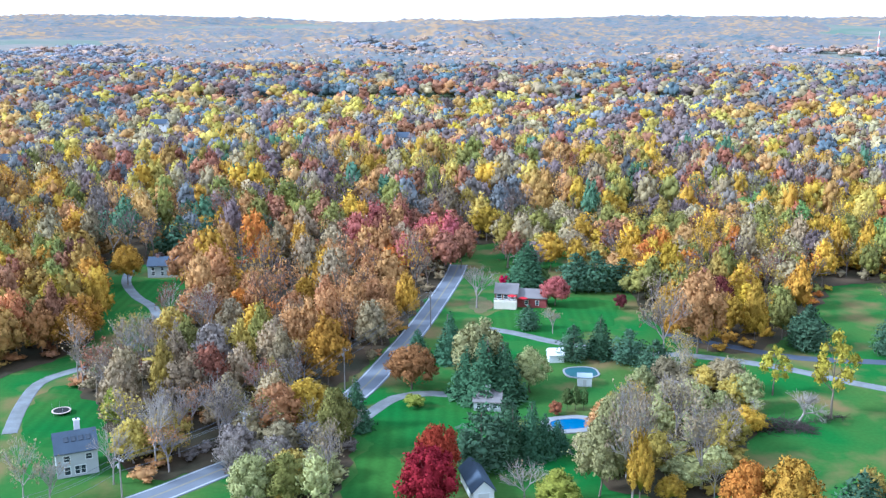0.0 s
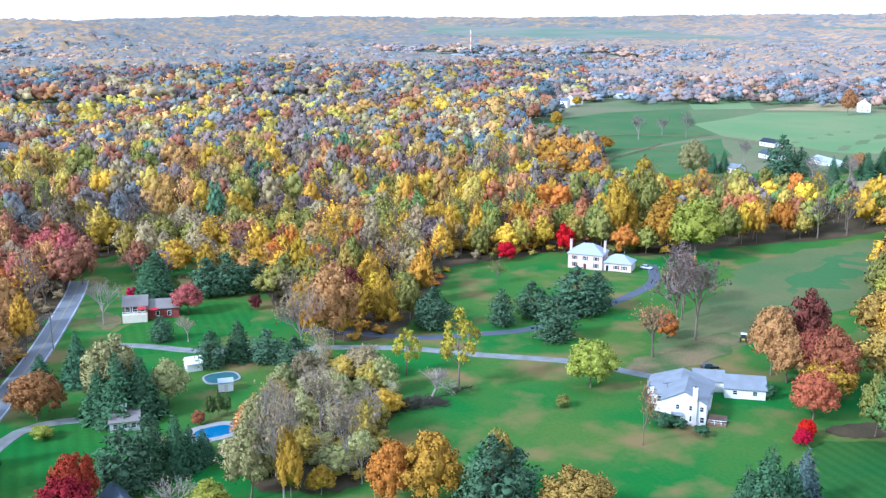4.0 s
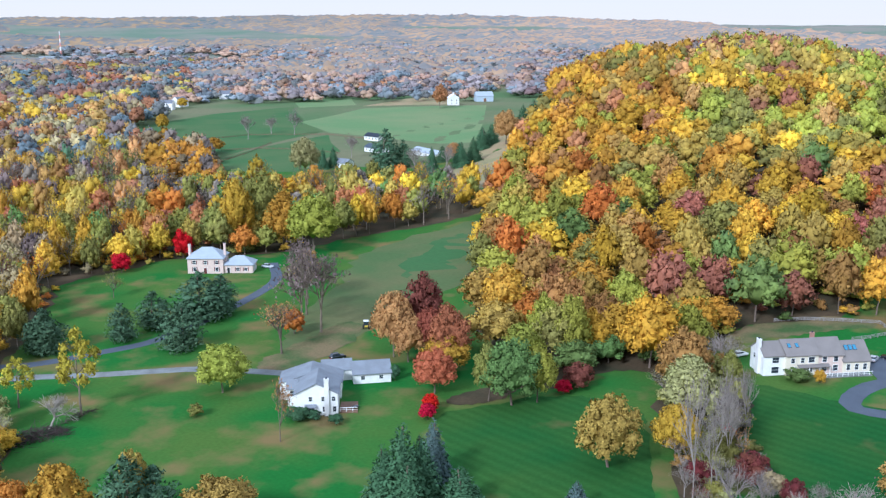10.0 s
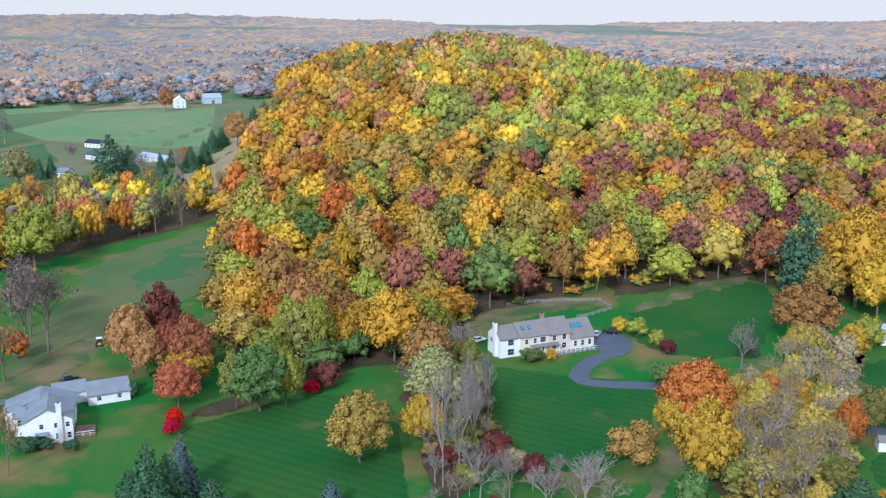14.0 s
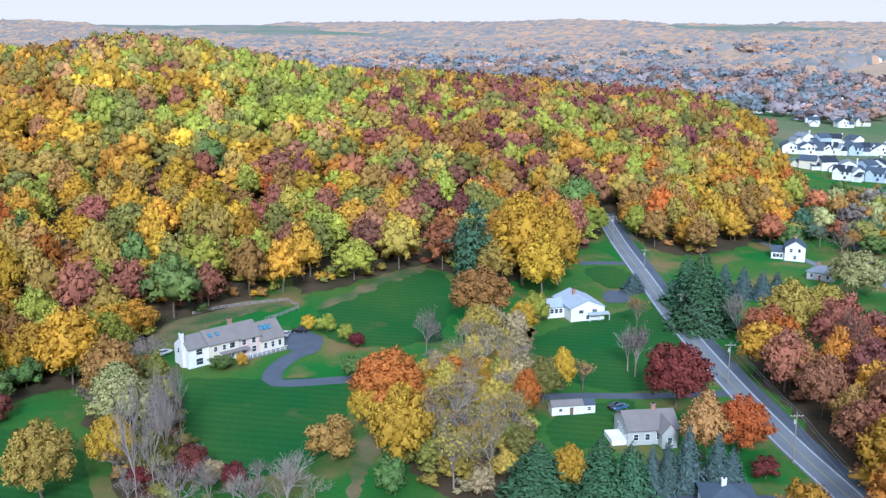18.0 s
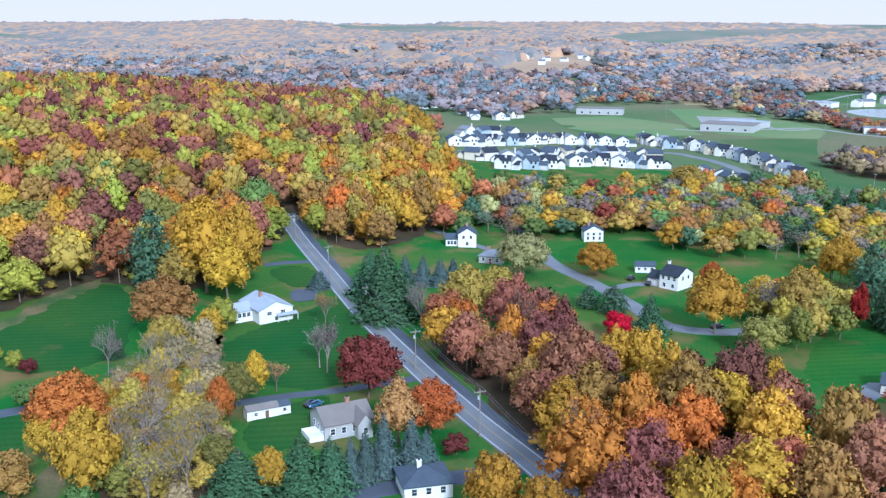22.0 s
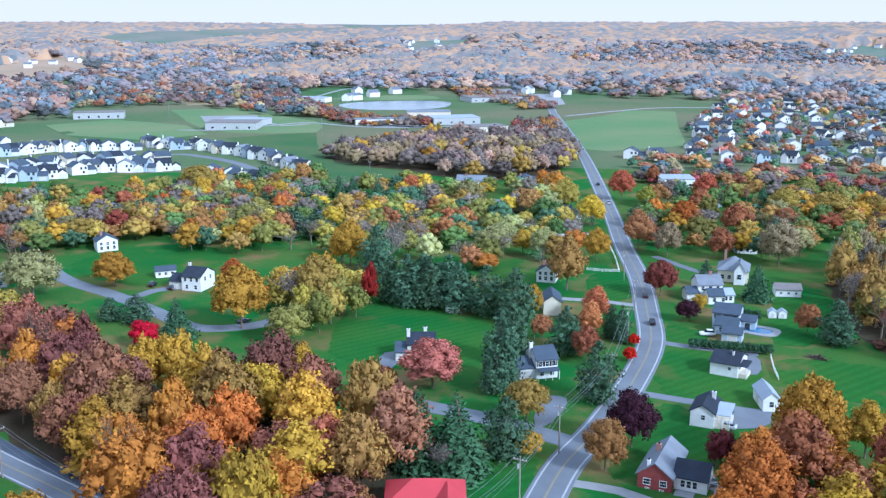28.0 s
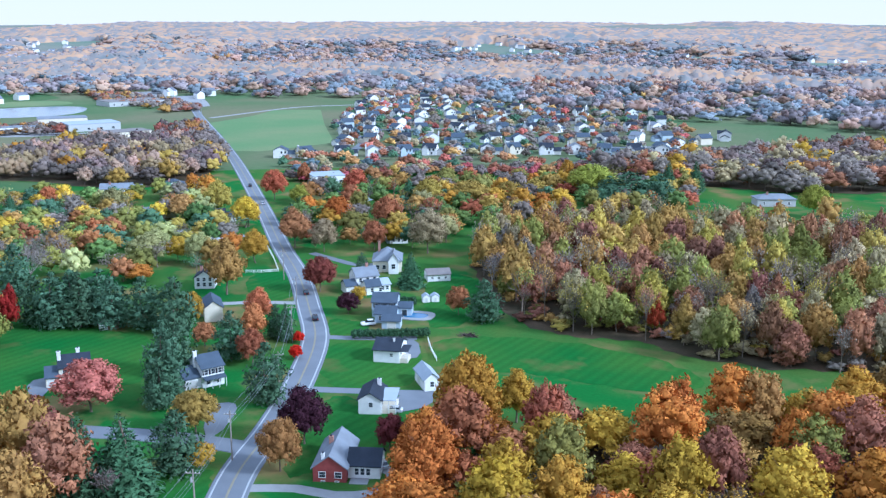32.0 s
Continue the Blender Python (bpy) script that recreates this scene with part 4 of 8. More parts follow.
patch("field", [(1217, -460), (1211, -499), (1191, -533), (1055, -510), (995, -462), (1044, -429), (1058, -399)], M["dry"], "brown fallow strip", "field", 0.07, rounds=1, rough=4)
patch("field", [(1508, -573), (1462, -664), (1228, -549), (1293, -490)], M["ploughed"], "tan fallow field", "field", 0.07, rounds=1, rough=4)
for pts in ([(1061, -811), (1064, -897), (933, -791), (894, -719), (947, -727)], [(974, -811), (953, -860), (824, -757), (812, -708)], [(811, -484), (784, -541), (730, -522), (710, -490), (748, -452)], [(929, -370), (904, -419), (808, -378), (825, -337)]):
    patch("yard", pts, M["concrete"], "pale concrete yard of the works", "yard", 0.09, rounds=0, rough=1)
for pts in ([(820, -307), (798, -340), (809, -389), (811, -427), (762, -444), (727, -472), (708, -518), (695, -558)], [(852, -399), (803, -396), (802, -423)], [(721, -661), (731, -740), (729, -807), (685, -872)], [(1014, -496), (1159, -678), (1117, -782), (1019, -783)]):
    ribbon("lane", pts, 5, M["concrete"], "pale lane across open fields", "road", lift=0.16)

patch("bare_earth", [(296, 39), (297, 32), (277, 28), (274, 34)], M["dry"], "bare sandy patch of ground beside a lawn", "ground", 0.064, rounds=2, rough=0.6)
for pts, mat in (([(258, 143), (276, 138), (291, 132), (299, 118), (296, 111), (285, 120), (267, 129), (250, 135)], "thatch"), ([(296, 103), (313, 96), (337, 90), (350, 82), (348, 75), (327, 83), (305, 92), (291, 99)], "thatch"),
                 ([(200, 60), (203, 56), (195, 53), (184, 53), (169, 51), (169, 54), (186, 57)], "thatch"), ([(196, 41), (206, 35), (204, 24), (173, 20), (171, 36)], "litter"),
                 ([(291, 37), (293, 30), (275, 28), (273, 33)], "thatch"), ([(141, 219), (162, 227), (189, 234), (181, 218), (153, 209), (139, 209)], "thatch"),
                 ([(158, 165), (178, 162), (181, 155), (163, 155)], "litter"), ([(7, 313), (13, 327), (18, 313), (12, 301)], "thatch")):
    patch("worn_ground", pts, M[mat], "dry worn ground strewn with brown leaves", "ground", 0.062, rounds=2, rough=2.0)

# ---- houses ----
def box_bm(bm, x0, y0, z0, x1, y1, z1):
    v = [bm.verts.new(c) for c in ((x0, y0, z0), (x1, y0, z0), (x1, y1, z0), (x0, y1, z0), (x0, y0, z1), (x1, y0, z1), (x1, y1, z1), (x0, y1, z1))]
    for f in ((3, 2, 1, 0), (4, 5, 6, 7), (0, 1, 5, 4), (1, 2, 6, 5), (2, 3, 7, 6), (3, 0, 4, 7)):
        bm.faces.new([v[i] for i in f])
    return v


def bm_mesh(name, bm, mat):
    me = bpy.data.meshes.new(name)
    bmesh.ops.recalc_face_normals(bm, faces=bm.faces[:])
    bm.to_mesh(me)
    bm.free()
    me.materials.append(M[mat] if isinstance(mat, str) else mat)
    return me


def part(name, bm, mat, parent, label="", m=None):
    ob = new(name, bm_mesh(name, bm, mat) if isinstance(bm, bmesh.types.BMesh) else bm)
    ob.parent = parent
    if m is not None:
        ob.matrix_basis = m
    return tagged(ob, label)


def boxes(name, rows, mat, parent, label="", m=None):
    bm = bmesh.new()
    for r in rows:
        box_bm(bm, *r)
    return part(name, bm, mat, parent, label, m)


WINDOWS = {}


def window_meshes(w, h, trim):
    """Frame with a cross bar, and its pane set back in it."""
    key = (round(w, 2), round(h, 2), trim)
    if key not in WINDOWS:
        t = 0.11
        bm = bmesh.new()
        for r in ((-w / 2 - t, -0.07, -t, -w / 2, 0.05, h + t), (w / 2, -0.07, -t, w / 2 + t, 0.05, h + t), (-w / 2, -0.07, -t, w / 2, 0.05, 0), (-w / 2, -0.07, h, w / 2, 0.05, h + t),
                  (-w / 2, -0.05, h / 2 - 0.03, w / 2, 0.03, h / 2 + 0.03)):
            box_bm(bm, *r)
        fr = bm_mesh("window", bm, trim)
        bm = bmesh.new()
        box_bm(bm, -w / 2, -0.02, 0, w / 2, 0.04, h)
        WINDOWS[key] = fr, bm_mesh("pane", bm, "glass_dark")
    return WINDOWS[key]


class House:
    """A house whose front stands on the line from a to b; its depth lies behind, to the left of that line."""

    def __init__(self, a, b, label, category="house", name="house", group=""):
        self.root = tagged(new(name), label, category, group)
        self.root.matrix_basis = self.frame_of(a, b)
        self.inv = self.root.matrix_basis.inverted()
        self.face(a, b)

    @staticmethod
    def frame_of(a, b):
        d = Vector((b[0] - a[0], b[1] - a[1]))
        return Matrix.LocRotScale((a[0], a[1], gz(*a)), Euler((0, 0, math.atan2(d.y, d.x))), None)

    def face(self, a, b):
        """From here on, sizes are taken from the corner a with x towards b."""
        self.m = self.inv @ self.frame_of(a, b)
        self.long = math.dist(a, b)
        return self

    def add(self, name, bm, mat, label="", m=None, parent=None):
        return part(name, bm, mat, parent or self.root, label, self.m @ m if m is not None else self.m)

    def block(self, x0, y0, x1, y1, eave, rise, ridge="x", wall="siding_white", roof="roof_grey", over=0.45, floor=-0.6):
        """Walls with gables, and a roof with eaves. ridge: x, y, hip or flat."""
        bm = bmesh.new()
        if ridge in ("hip", "flat"):
            box_bm(bm, x0, y0, floor, x1, y1, eave)
        else:
            b = [(x0, y0), (x1, y0), (x1, y1), (x0, y1)]
            lo = [bm.verts.new((*p, floor)) for p in b]
            up = [bm.verts.new((*p, eave)) for p in b]
            if ridge == "x":
                g = [bm.verts.new((x0, (y0 + y1) / 2, eave + rise)), bm.verts.new((x1, (y0 + y1) / 2, eave + rise))]
                walls = [(lo[0], lo[1], up[1], up[0]), (lo[1], lo[2], up[2], g[1], up[1]), (lo[2], lo[3], up[3], up[2]), (lo[3], lo[0], up[0], g[0], up[3])]
            else:
                g = [bm.verts.new(((x0 + x1) / 2, y0, eave + rise)), bm.verts.new(((x0 + x1) / 2, y1, eave + rise))]
                walls = [(lo[0], lo[1], up[1], g[0], up[0]), (lo[1], lo[2], up[2], up[1]), (lo[2], lo[3], up[3], g[1], up[2]), (lo[3], lo[0], up[0], up[3])]
            for f in walls:
                bm.faces.new(f)
        self.add("wall", bm, wall)
        bm = bmesh.new()
        th = 0.22
        if ridge == "flat":
            box_bm(bm, x0 - 0.2, y0 - 0.2, eave + 0.003, x1 + 0.2, y1 + 0.2, eave + 0.35)
        elif ridge == "hip":
            X0, Y0, X1, Y1 = x0 - over, y0 - over, x1 + over, y1 + over
            inset = min(X1 - X0, Y1 - Y0) / 2
            if X1 - X0 > Y1 - Y0:
                g = [(X0 + inset, (Y0 + Y1) / 2), (X1 - inset, (Y0 + Y1) / 2)]
            else:
                g = [((X0 + X1) / 2, Y0 + inset), ((X0 + X1) / 2, Y1 - inset)]
            e = [bm.verts.new((*p, eave + 0.004)) for p in ((X0, Y0), (X1, Y0), (X1, Y1), (X0, Y1))]
            u = [bm.verts.new((*p, eave + th)) for p in ((X0, Y0), (X1, Y0), (X1, Y1), (X0, Y1))]
            t = [bm.verts.new((*p, eave + rise)) for p in g]
            bm.faces.new(e[::-1])
            for i in range(4):
                bm.faces.new((e[i], e[(i + 1) % 4], u[(i + 1) % 4], u[i]))
            if X1 - X0 > Y1 - Y0:
                fs = ((u[0], u[1], t[1], t[0]), (u[1], u[2], t[1]), (u[2], u[3], t[0], t[1]), (u[3], u[0], t[0]))
            else:
                fs = ((u[0], u[1], t[0]), (u[1], u[2], t[1], t[0]), (u[2], u[3], t[1]), (u[3], u[0], t[0], t[1]))
            for f in fs:
                bm.faces.new(f)
        else:
            half = ((y1 - y0) if ridge == "x" else (x1 - x0)) / 2
            k = rise / half
            mid = (y0 + y1) / 2 if ridge == "x" else (x0 + x1) / 2
            w = half + over
            prof = [(-w, eave - over * k + 0.01), (0, eave + rise + 0.01), (w, eave - over * k + 0.01), (w, eave - over * k + th), (0, eave + rise + th), (-w, eave - over * k + th)]
            ends = (x0 - over * 0.7, x1 + over * 0.7) if ridge == "x" else (y0 - over * 0.7, y1 + over * 0.7)
            rings = [[bm.verts.new((e, mid + p, z) if ridge == "x" else (mid + p, e, z)) for p, z in prof] for e in ends]
            for i in range(6):
                j = (i + 1) % 6
                bm.faces.new((rings[0][i], rings[0][j], rings[1][j], rings[1][i]))
            for r in rings:
                bm.faces.new((r[0], r[1], r[4], r[5])), bm.faces.new((r[1], r[2], r[3], r[4]))
        self.add("roof", bm, roof)
        self.last = (x0, y0, x1, y1, eave, rise)
        return self

    def on(self, side, u, z):
        x0, y0, x1, y1 = self.last[:4]
        spot = {"f": ((x0 + u, y0), 0), "r": ((x1, y0 + u), 90), "b": ((x1 - u, y1), 180), "l": ((x0, y1 - u), 270)}[side]
        return Matrix.Translation((*spot[0], z)) @ Matrix.Rotation(radians(spot[1]), 4, "Z")

    def window(self, side, u, z, w=1.0, h=1.35, trim="trim_white", shutters=""):
        fr, pane = window_meshes(w, h, trim)
        m = self.on(side, u, z)
        ob = self.add("window", fr, None, "", m)
        part("pane", pane, None, ob)
        if shutters:
            for s in (-1, 1):
                boxes("shutter", [(s * (w / 2 + 0.3) - 0.19, -0.05, -0.05, s * (w / 2 + 0.3) + 0.19, 0.02, h + 0.05)], shutters, ob)
        return self

    def row(self, side, spots, z, w=1.0, h=1.35, trim="trim_white", shutters=""):
        for u in spots:
            self.window(side, u, z, w, h, trim, shutters)
        return self

    def door(self, side, u, w=1.0, h=2.1, mat="door_paint", label="", name="door"):
        m = self.on(side, u, 0)
        ob = boxes(name, [(-w / 2, -0.06, 0, w / 2, 0.04, h)], mat, self.root, label, self.m @ m)
        boxes("frame", [(-w / 2 - 0.12, -0.08, 0, -w / 2, 0.04, h + 0.12), (w / 2, -0.08, 0, w / 2 + 0.12, 0.04, h + 0.12), (-w / 2, -0.08, h, w / 2, 0.04, h + 0.12)], "trim_white", ob)
        if name == "door":
            boxes("handle", [(w / 2 - 0.15, -0.12, 1.0, w / 2 - 0.08, -0.06, 1.12)], "metal", ob)
        return self

    def garage(self, side, u, w=2.6, h=2.2):
        return self.door(side, u, w, h, "garage_door", name="garage_door")

    def chimney(self, x, y, top, w=0.9, d=0.7, mat="brick_chimney", base=-0.5):
        ob = boxes("chimney", [(x - w / 2, y - d / 2, base, x + w / 2, y + d / 2, top), (x - w / 2 - 0.08, y - d / 2 - 0.08, top, x + w / 2 + 0.08, y + d / 2 + 0.08, top + 0.15)], mat, self.root, "", self.m)
        boxes("flue", [(x - 0.18, y - 0.18, top + 0.15, x + 0.18, y + 0.18, top + 0.5)], "roof_dark", ob)
        return self

    def skylight(self, x, y, w, l, back=False, mat="glass_sky"):
        """A roof window on the front slope of the last block, whose ridge runs along x."""
        x0, y0, x1, y1, eave, rise = self.last
        half = (y1 - y0) / 2
        a = math.atan2(rise, half)
        z = eave + (y - y0) * rise / half + 0.26
        m = Matrix.Translation((x, y, z)) @ Matrix.Rotation(a, 4, "X")
        ob = boxes("skylight", [(-w / 2 - 0.08, -l / 2 - 0.08, -0.06, w / 2 + 0.08, l / 2 + 0.08, 0.05)], "roof_dark", self.root, "", self.m @ m)
        boxes("pane", [(-w / 2, -l / 2, 0.05, w / 2, l / 2, 0.08)], mat, ob)
        return self

    def deck(self, x0, y0, x1, y1, z=0.4, rail=True, mat="deck_grey"):
        ob = boxes("deck", [(x0, y0, -0.4, x1, y1, z)], mat, self.root, "", self.m)
        if rail:
            rows = []
            for k in range(int((x1 - x0) / 1.5) + 1):
                x = min(x0 + k * 1.5, x1 - 0.1)
                rows.append((x, y0, z, x + 0.1, y0 + 0.1, z + 1.0))
            rows += [(x0, y0 - 0.004, z + 1.0, x1, y0 + 0.104, z + 1.08), (x0, y0 + 0.02, z + 0.5, x1, y0 + 0.08, z + 0.55)]
            boxes("railing", rows, "trim_white", ob)
        return self

    def porch(self, x0, y0, x1, y1, top, roof="roof_grey", posts=2):
        """A lean-to roof on posts, low at y0."""
        bm = bmesh.new()
        v = [bm.verts.new(c) for c in ((x0, y0, top - 0.5), (x1, y0, top - 0.5), (x1, y1, top), (x0, y1, top), (x0, y0, top - 0.35), (x1, y0, top - 0.35), (x1, y1, top + 0.15), (x0, y1, top + 0.15))]
        for f in ((3, 2, 1, 0), (4, 5, 6, 7), (0, 1, 5, 4), (1, 2, 6, 5), (2, 3, 7, 6), (3, 0, 4, 7)):
            bm.faces.new([v[i] for i in f])
        self.add("porch_roof", bm, roof)
        for k in range(posts):
            x = x0 + 0.15 + (x1 - x0 - 0.3) * k / max(1, posts - 1)
            boxes("post", [(x - 0.07, y0 + 0.1, -0.3, x + 0.07, y0 + 0.24, top - 0.45)], "trim_white", self.root, "", self.m)
        return self


def spread(n, a, b):
    return [a + (b - a) * (k + 0.5) / n for k in range(n)]


# white farmhouse with a long garage wing
A, B = (128.2, 181.7), (135.9, 175.1)
h = House(A, B, "white two-storey farmhouse with grey roofs and a garage wing")
L = h.long
h.block(0, 0, L, 10.5, 5.4, 2.6, "y").row("f", (L * 0.36, L * 0.66, L * 0.9), 3.6, 0.8, 1.1).row("f", (L * 0.68, L * 0.92), 0.9, 0.8, 1.3).window("f", L * 0.35, 0.7, 1.8, 1.5)
h.row("r", (2, 5, 8), 3.4).row("r", (2.2, 6), 0.9).row("l", (3, 7), 3.4)
h.chimney(L * 0.74, -0.32, 9.2, 1.1, 0.62, "stone_chimney")
h.porch(L * 0.22, -0.9, L * 0.5, 0.05, 2.7, posts=2)
h.block(-2.4, 6.2, 0, 10.5, 4.6, 1.4, "x").window("f", 1.2, 2.6)
h.block(-4.5, 10.5, L + 0.4, 19, 4.3, 2.5, "y").row("r", (2, 6), 2.4).row("l", (2, 5), 1.0)
h.deck(L + 0.4, 1.0, L + 4.6, 7.5, 0.35, mat="wood_brown")
h.face((151.4, 188.3), (159.6, 182.9))
L = h.long
h.block(0, 0, L, 8.5, 2.7, 2.0, "x").row("f", (L * 0.25, L * 0.74), 1.1, 1.0, 1.0).garage("b", L * 0.3, 3).garage("b", L * 0.65, 3)
h.block(-7.5, 3.5, 0, 9.5, 3.0, 1.8, "x").door("f", 4.0)

# pink brick house with hipped roofs
A, B = (179.9, 320.3), (189.4, 311.1)
h = House(A, B, "pale pink brick house with hipped grey-blue roofs and dark shutters")
L = h.long
h.block(0, 0, L, 9.5, 5.6, 3.6, "hip", "brick_pink", "roof_pale").row("f", spread(3, 0.5, L - 0.3), 3.6, 1.0, 1.3, shutters="shutter_red").row("f", (L * 0.2, L * 0.82), 0.9, 1.0, 1.5, shutters="shutter_red").door("f", L * 0.5, 1.1, 2.2, "shutter_red")
h.row("r", (2, 6), 3.6, shutters="shutter_red")
h.chimney(0.1, 4, 10.2, 0.8, 1.2, "brick_pink").chimney(L - 0.1, 4.5, 10.4, 0.8, 1.2, "brick_pink")
h.block(L, 0.8, L + 10.8, 8.6, 3.0, 2.9, "hip", "brick_pink", "roof_pale").row("f", (5.2, 8.2), 0.9, 1.1, 1.2, shutters="shutter_red").door("f", 1.8, 1.0, 2.1, "shutter_black").garage("r", 3.5, 4.6)

# long stepped house with skylights
A, B = (232.6, 116.7), (256.6, 98.8)
h = House(A, B, "long cream and white two-storey house with stepped grey-brown roofs")
L = h.long
x = [0, L * 0.2, L * 0.5, L * 0.74, L]
h.block(x[0], 0.6, x[1], 8.6, 5.6, 2.6, "x", "siding_white", "roof_brown").window("f", x[1] * 0.55, 3.5, 1.8, 1.5).window("f", x[1] * 0.55, 0.7, 2.0, 1.7).row("l", (2.5, 5.5), 3.4)
h.chimney(-0.35, 3.4, 9.4, 0.75, 1.6, "stone_chimney")
h.block(x[1], -0.2, x[2], 8.8, 5.7, 2.9, "x", "siding_cream", "roof_brown").row("f", ((x[2] - x[1]) * 0.2, (x[2] - x[1]) * 0.5), 3.5, 1.0, 1.3).window("f", (x[2] - x[1]) * 0.78, 3.5, 1.7, 1.5).row("f", ((x[2] - x[1]) * 0.25, (x[2] - x[1]) * 0.75), 0.8, 1.3, 1.5)
h.skylight(x[1] + 1.6, 2.3, 0.8, 1.3).skylight(x[1] + 3.8, 2.3, 0.8, 1.3)
h.porch(x[1] + 3, -1.5, x[2] + 3, -0.15, 2.9, "roof_brown", 4)
h.block(x[2], 0.3, x[3], 9.0, 5.2, 3.4, "x", "brick_pink", "roof_brown").row("f", spread(2, 0.4, x[3] - x[2] - 0.4), 3.3, 1.2, 1.4).row("f", spread(2, 0.4, x[3] - x[2] - 0.4), 0.7, 1.4, 1.6)
h.chimney(x[2] + 0.6, 5.4, 9.8, 1.0, 0.8, "brick_chimney")
h.block(x[3], 0.0, x[4], 9.4, 3.4, 4.0, "x", "siding_cream", "roof_brown").row("f", spread(3, 0.4, x[4] - x[3] - 0.3), 0.8, 1.0, 1.6)
for k in range(3):
    h.skylight(x[3] + 2.0 + k * 1.25, 2.9, 0.9, 1.5)
h.deck(x[2] - 0.5, -3.2, x[4] - 1, -0.35, 0.25, True, "gravel")

# white bungalow with crossing gables
A, B = (296.4, 19.2), (301.5, 9.1)
h = House(A, B, "white house with pale grey crossing gable roofs on a lawn")
L = h.long
h.block(0, 0, L, 15, 4.3, 2.3, "y", "siding_white", "roof_pale").row("f", (L * 0.3, L * 0.7), 2.6, 1.5, 1.0).window("f", L * 0.5, 0.6, 1.0, 1.2).row("r", (3, 7, 11), 1.8).row("l", (3, ), 1.8)
h.porch(L * 0.5, -1.6, L + 1.2, 0, 2.6, "roof_pale", 3)
h.chimney(L * 0.4, 9, 7.9)
h.block(-5.6, 5.5, 0, 12.5, 3.6, 1.8, "x", "siding_white", "roof_pale").row("f", (1.4, 2.9, 4.4), 1.6, 1.1, 1.3)
h.block(-7.4, 8, -5.6, 13.5, 3.1, 0.9, "x", "siding_white", "roof_pale").window("f", 0.9, 1.2)

# low shed and the brown-roofed house behind spruces
h = House((220.3, 18.1), (224.0, 8.0), "low whitewashed shed with a brown and blue-grey roof", "shed", "shed")
L = h.long
h.block(0, 0, L * 0.72, 3.4, 2.3, 0.8, "x", "siding_white", "roof_brown", 0.2).row("f", (L * 0.2, ), 1.0, 0.8, 0.7).door("f", L * 0.45, 0.9, 1.9, "wood_brown")
h.block(L * 0.72, 0.2, L, 3.2, 2.2, 0.7, "x", "siding_white", "roof_slate", 0.2).window("f", L * 0.14, 0.9, 0.8, 0.8)
h = House((206.7, 0.1), (210.5, -11.0), "house with brown-grey roofs behind a row of spruces")
L = h.long
h.block(0, 0, L, 10, 3.6, 2.6, "x", "siding_grey", "roof_brown").row("f", spread(4, 0.6, L - 0.6), 1.2).row("l", (3, 6), 1.4)
h.block(L * 0.6, -2.5, L * 0.9, 5, 3.6, 2.1, "y", "siding_grey", "roof_brown").window("f", L * 0.15, 1.2)
h.chimney(L * 0.62, 5, 7.4).deck(-3.4, 0.5, -0.05, 6.5, 1.2, True, "trim_white")
h = House((175.8, -15.0), (176.9, -24.7), "blue-grey roofed house at the edge of the drive")
L = h.long
h.block(0, 0, L, 9, 3.0, 2.4, "hip", "siding_white", "roof_slate").row("f", spread(3, 0.5, L - 0.5), 1.2).chimney(L * 0.4, 4.5, 6.4, mat="stone_chimney")

# houses along the side road
WHITE = "white two-storey house with a grey roof among trees"
h = House((392.0, -56.6), (391.1, -64.1), WHITE)
L = h.long
h.block(0, 0, L, 9, 5.4, 2.4, "y", "siding_white", "roof_slate").row("f", (L * 0.3, L * 0.7), 3.5).window("f", L * 0.5, 0.8).row("l", (2, 5), 3.4).chimney(L * 0.5, 5, 9)
h.block(-5, 1.5, 0, 7.5, 3.2, 1.6, "x", "siding_white", "roof_slate").row("f", (1.2, 2.5, 3.8), 0.9)
h = House((323.0, -118.5), (317.0, -123.0), "white two-storey house with a dark roof and garage")
L = h.long
h.block(0, 0, L, 9.5, 5.2, 2.4, "x", "siding_white", "roof_dark").row("f", spread(3, 0.3, L - 0.3), 3.4).row("f", spread(2, 0.3, L - 0.3), 0.8).row("r", (3, 6.5), 3.4).chimney(0.5, 5, 8.8, mat="stone_chimney")
h.block(-5.5, 0.8, 0, 8, 2.9, 1.9, "x", "siding_white", "roof_dark").garage("f", 1.6).garage("f", 4.0, 1.8)
h = House((344.2, -116.7), (342.4, -123.8), "small white outbuilding with a grey roof", "outbuilding", "outbuilding")
h.block(0, 0, h.long, 5, 2.7, 1.1, "x", "siding_white", "roof_slate").row("f", spread(3, 0.2, h.long - 0.2), 1.0, 0.9, 1.0)
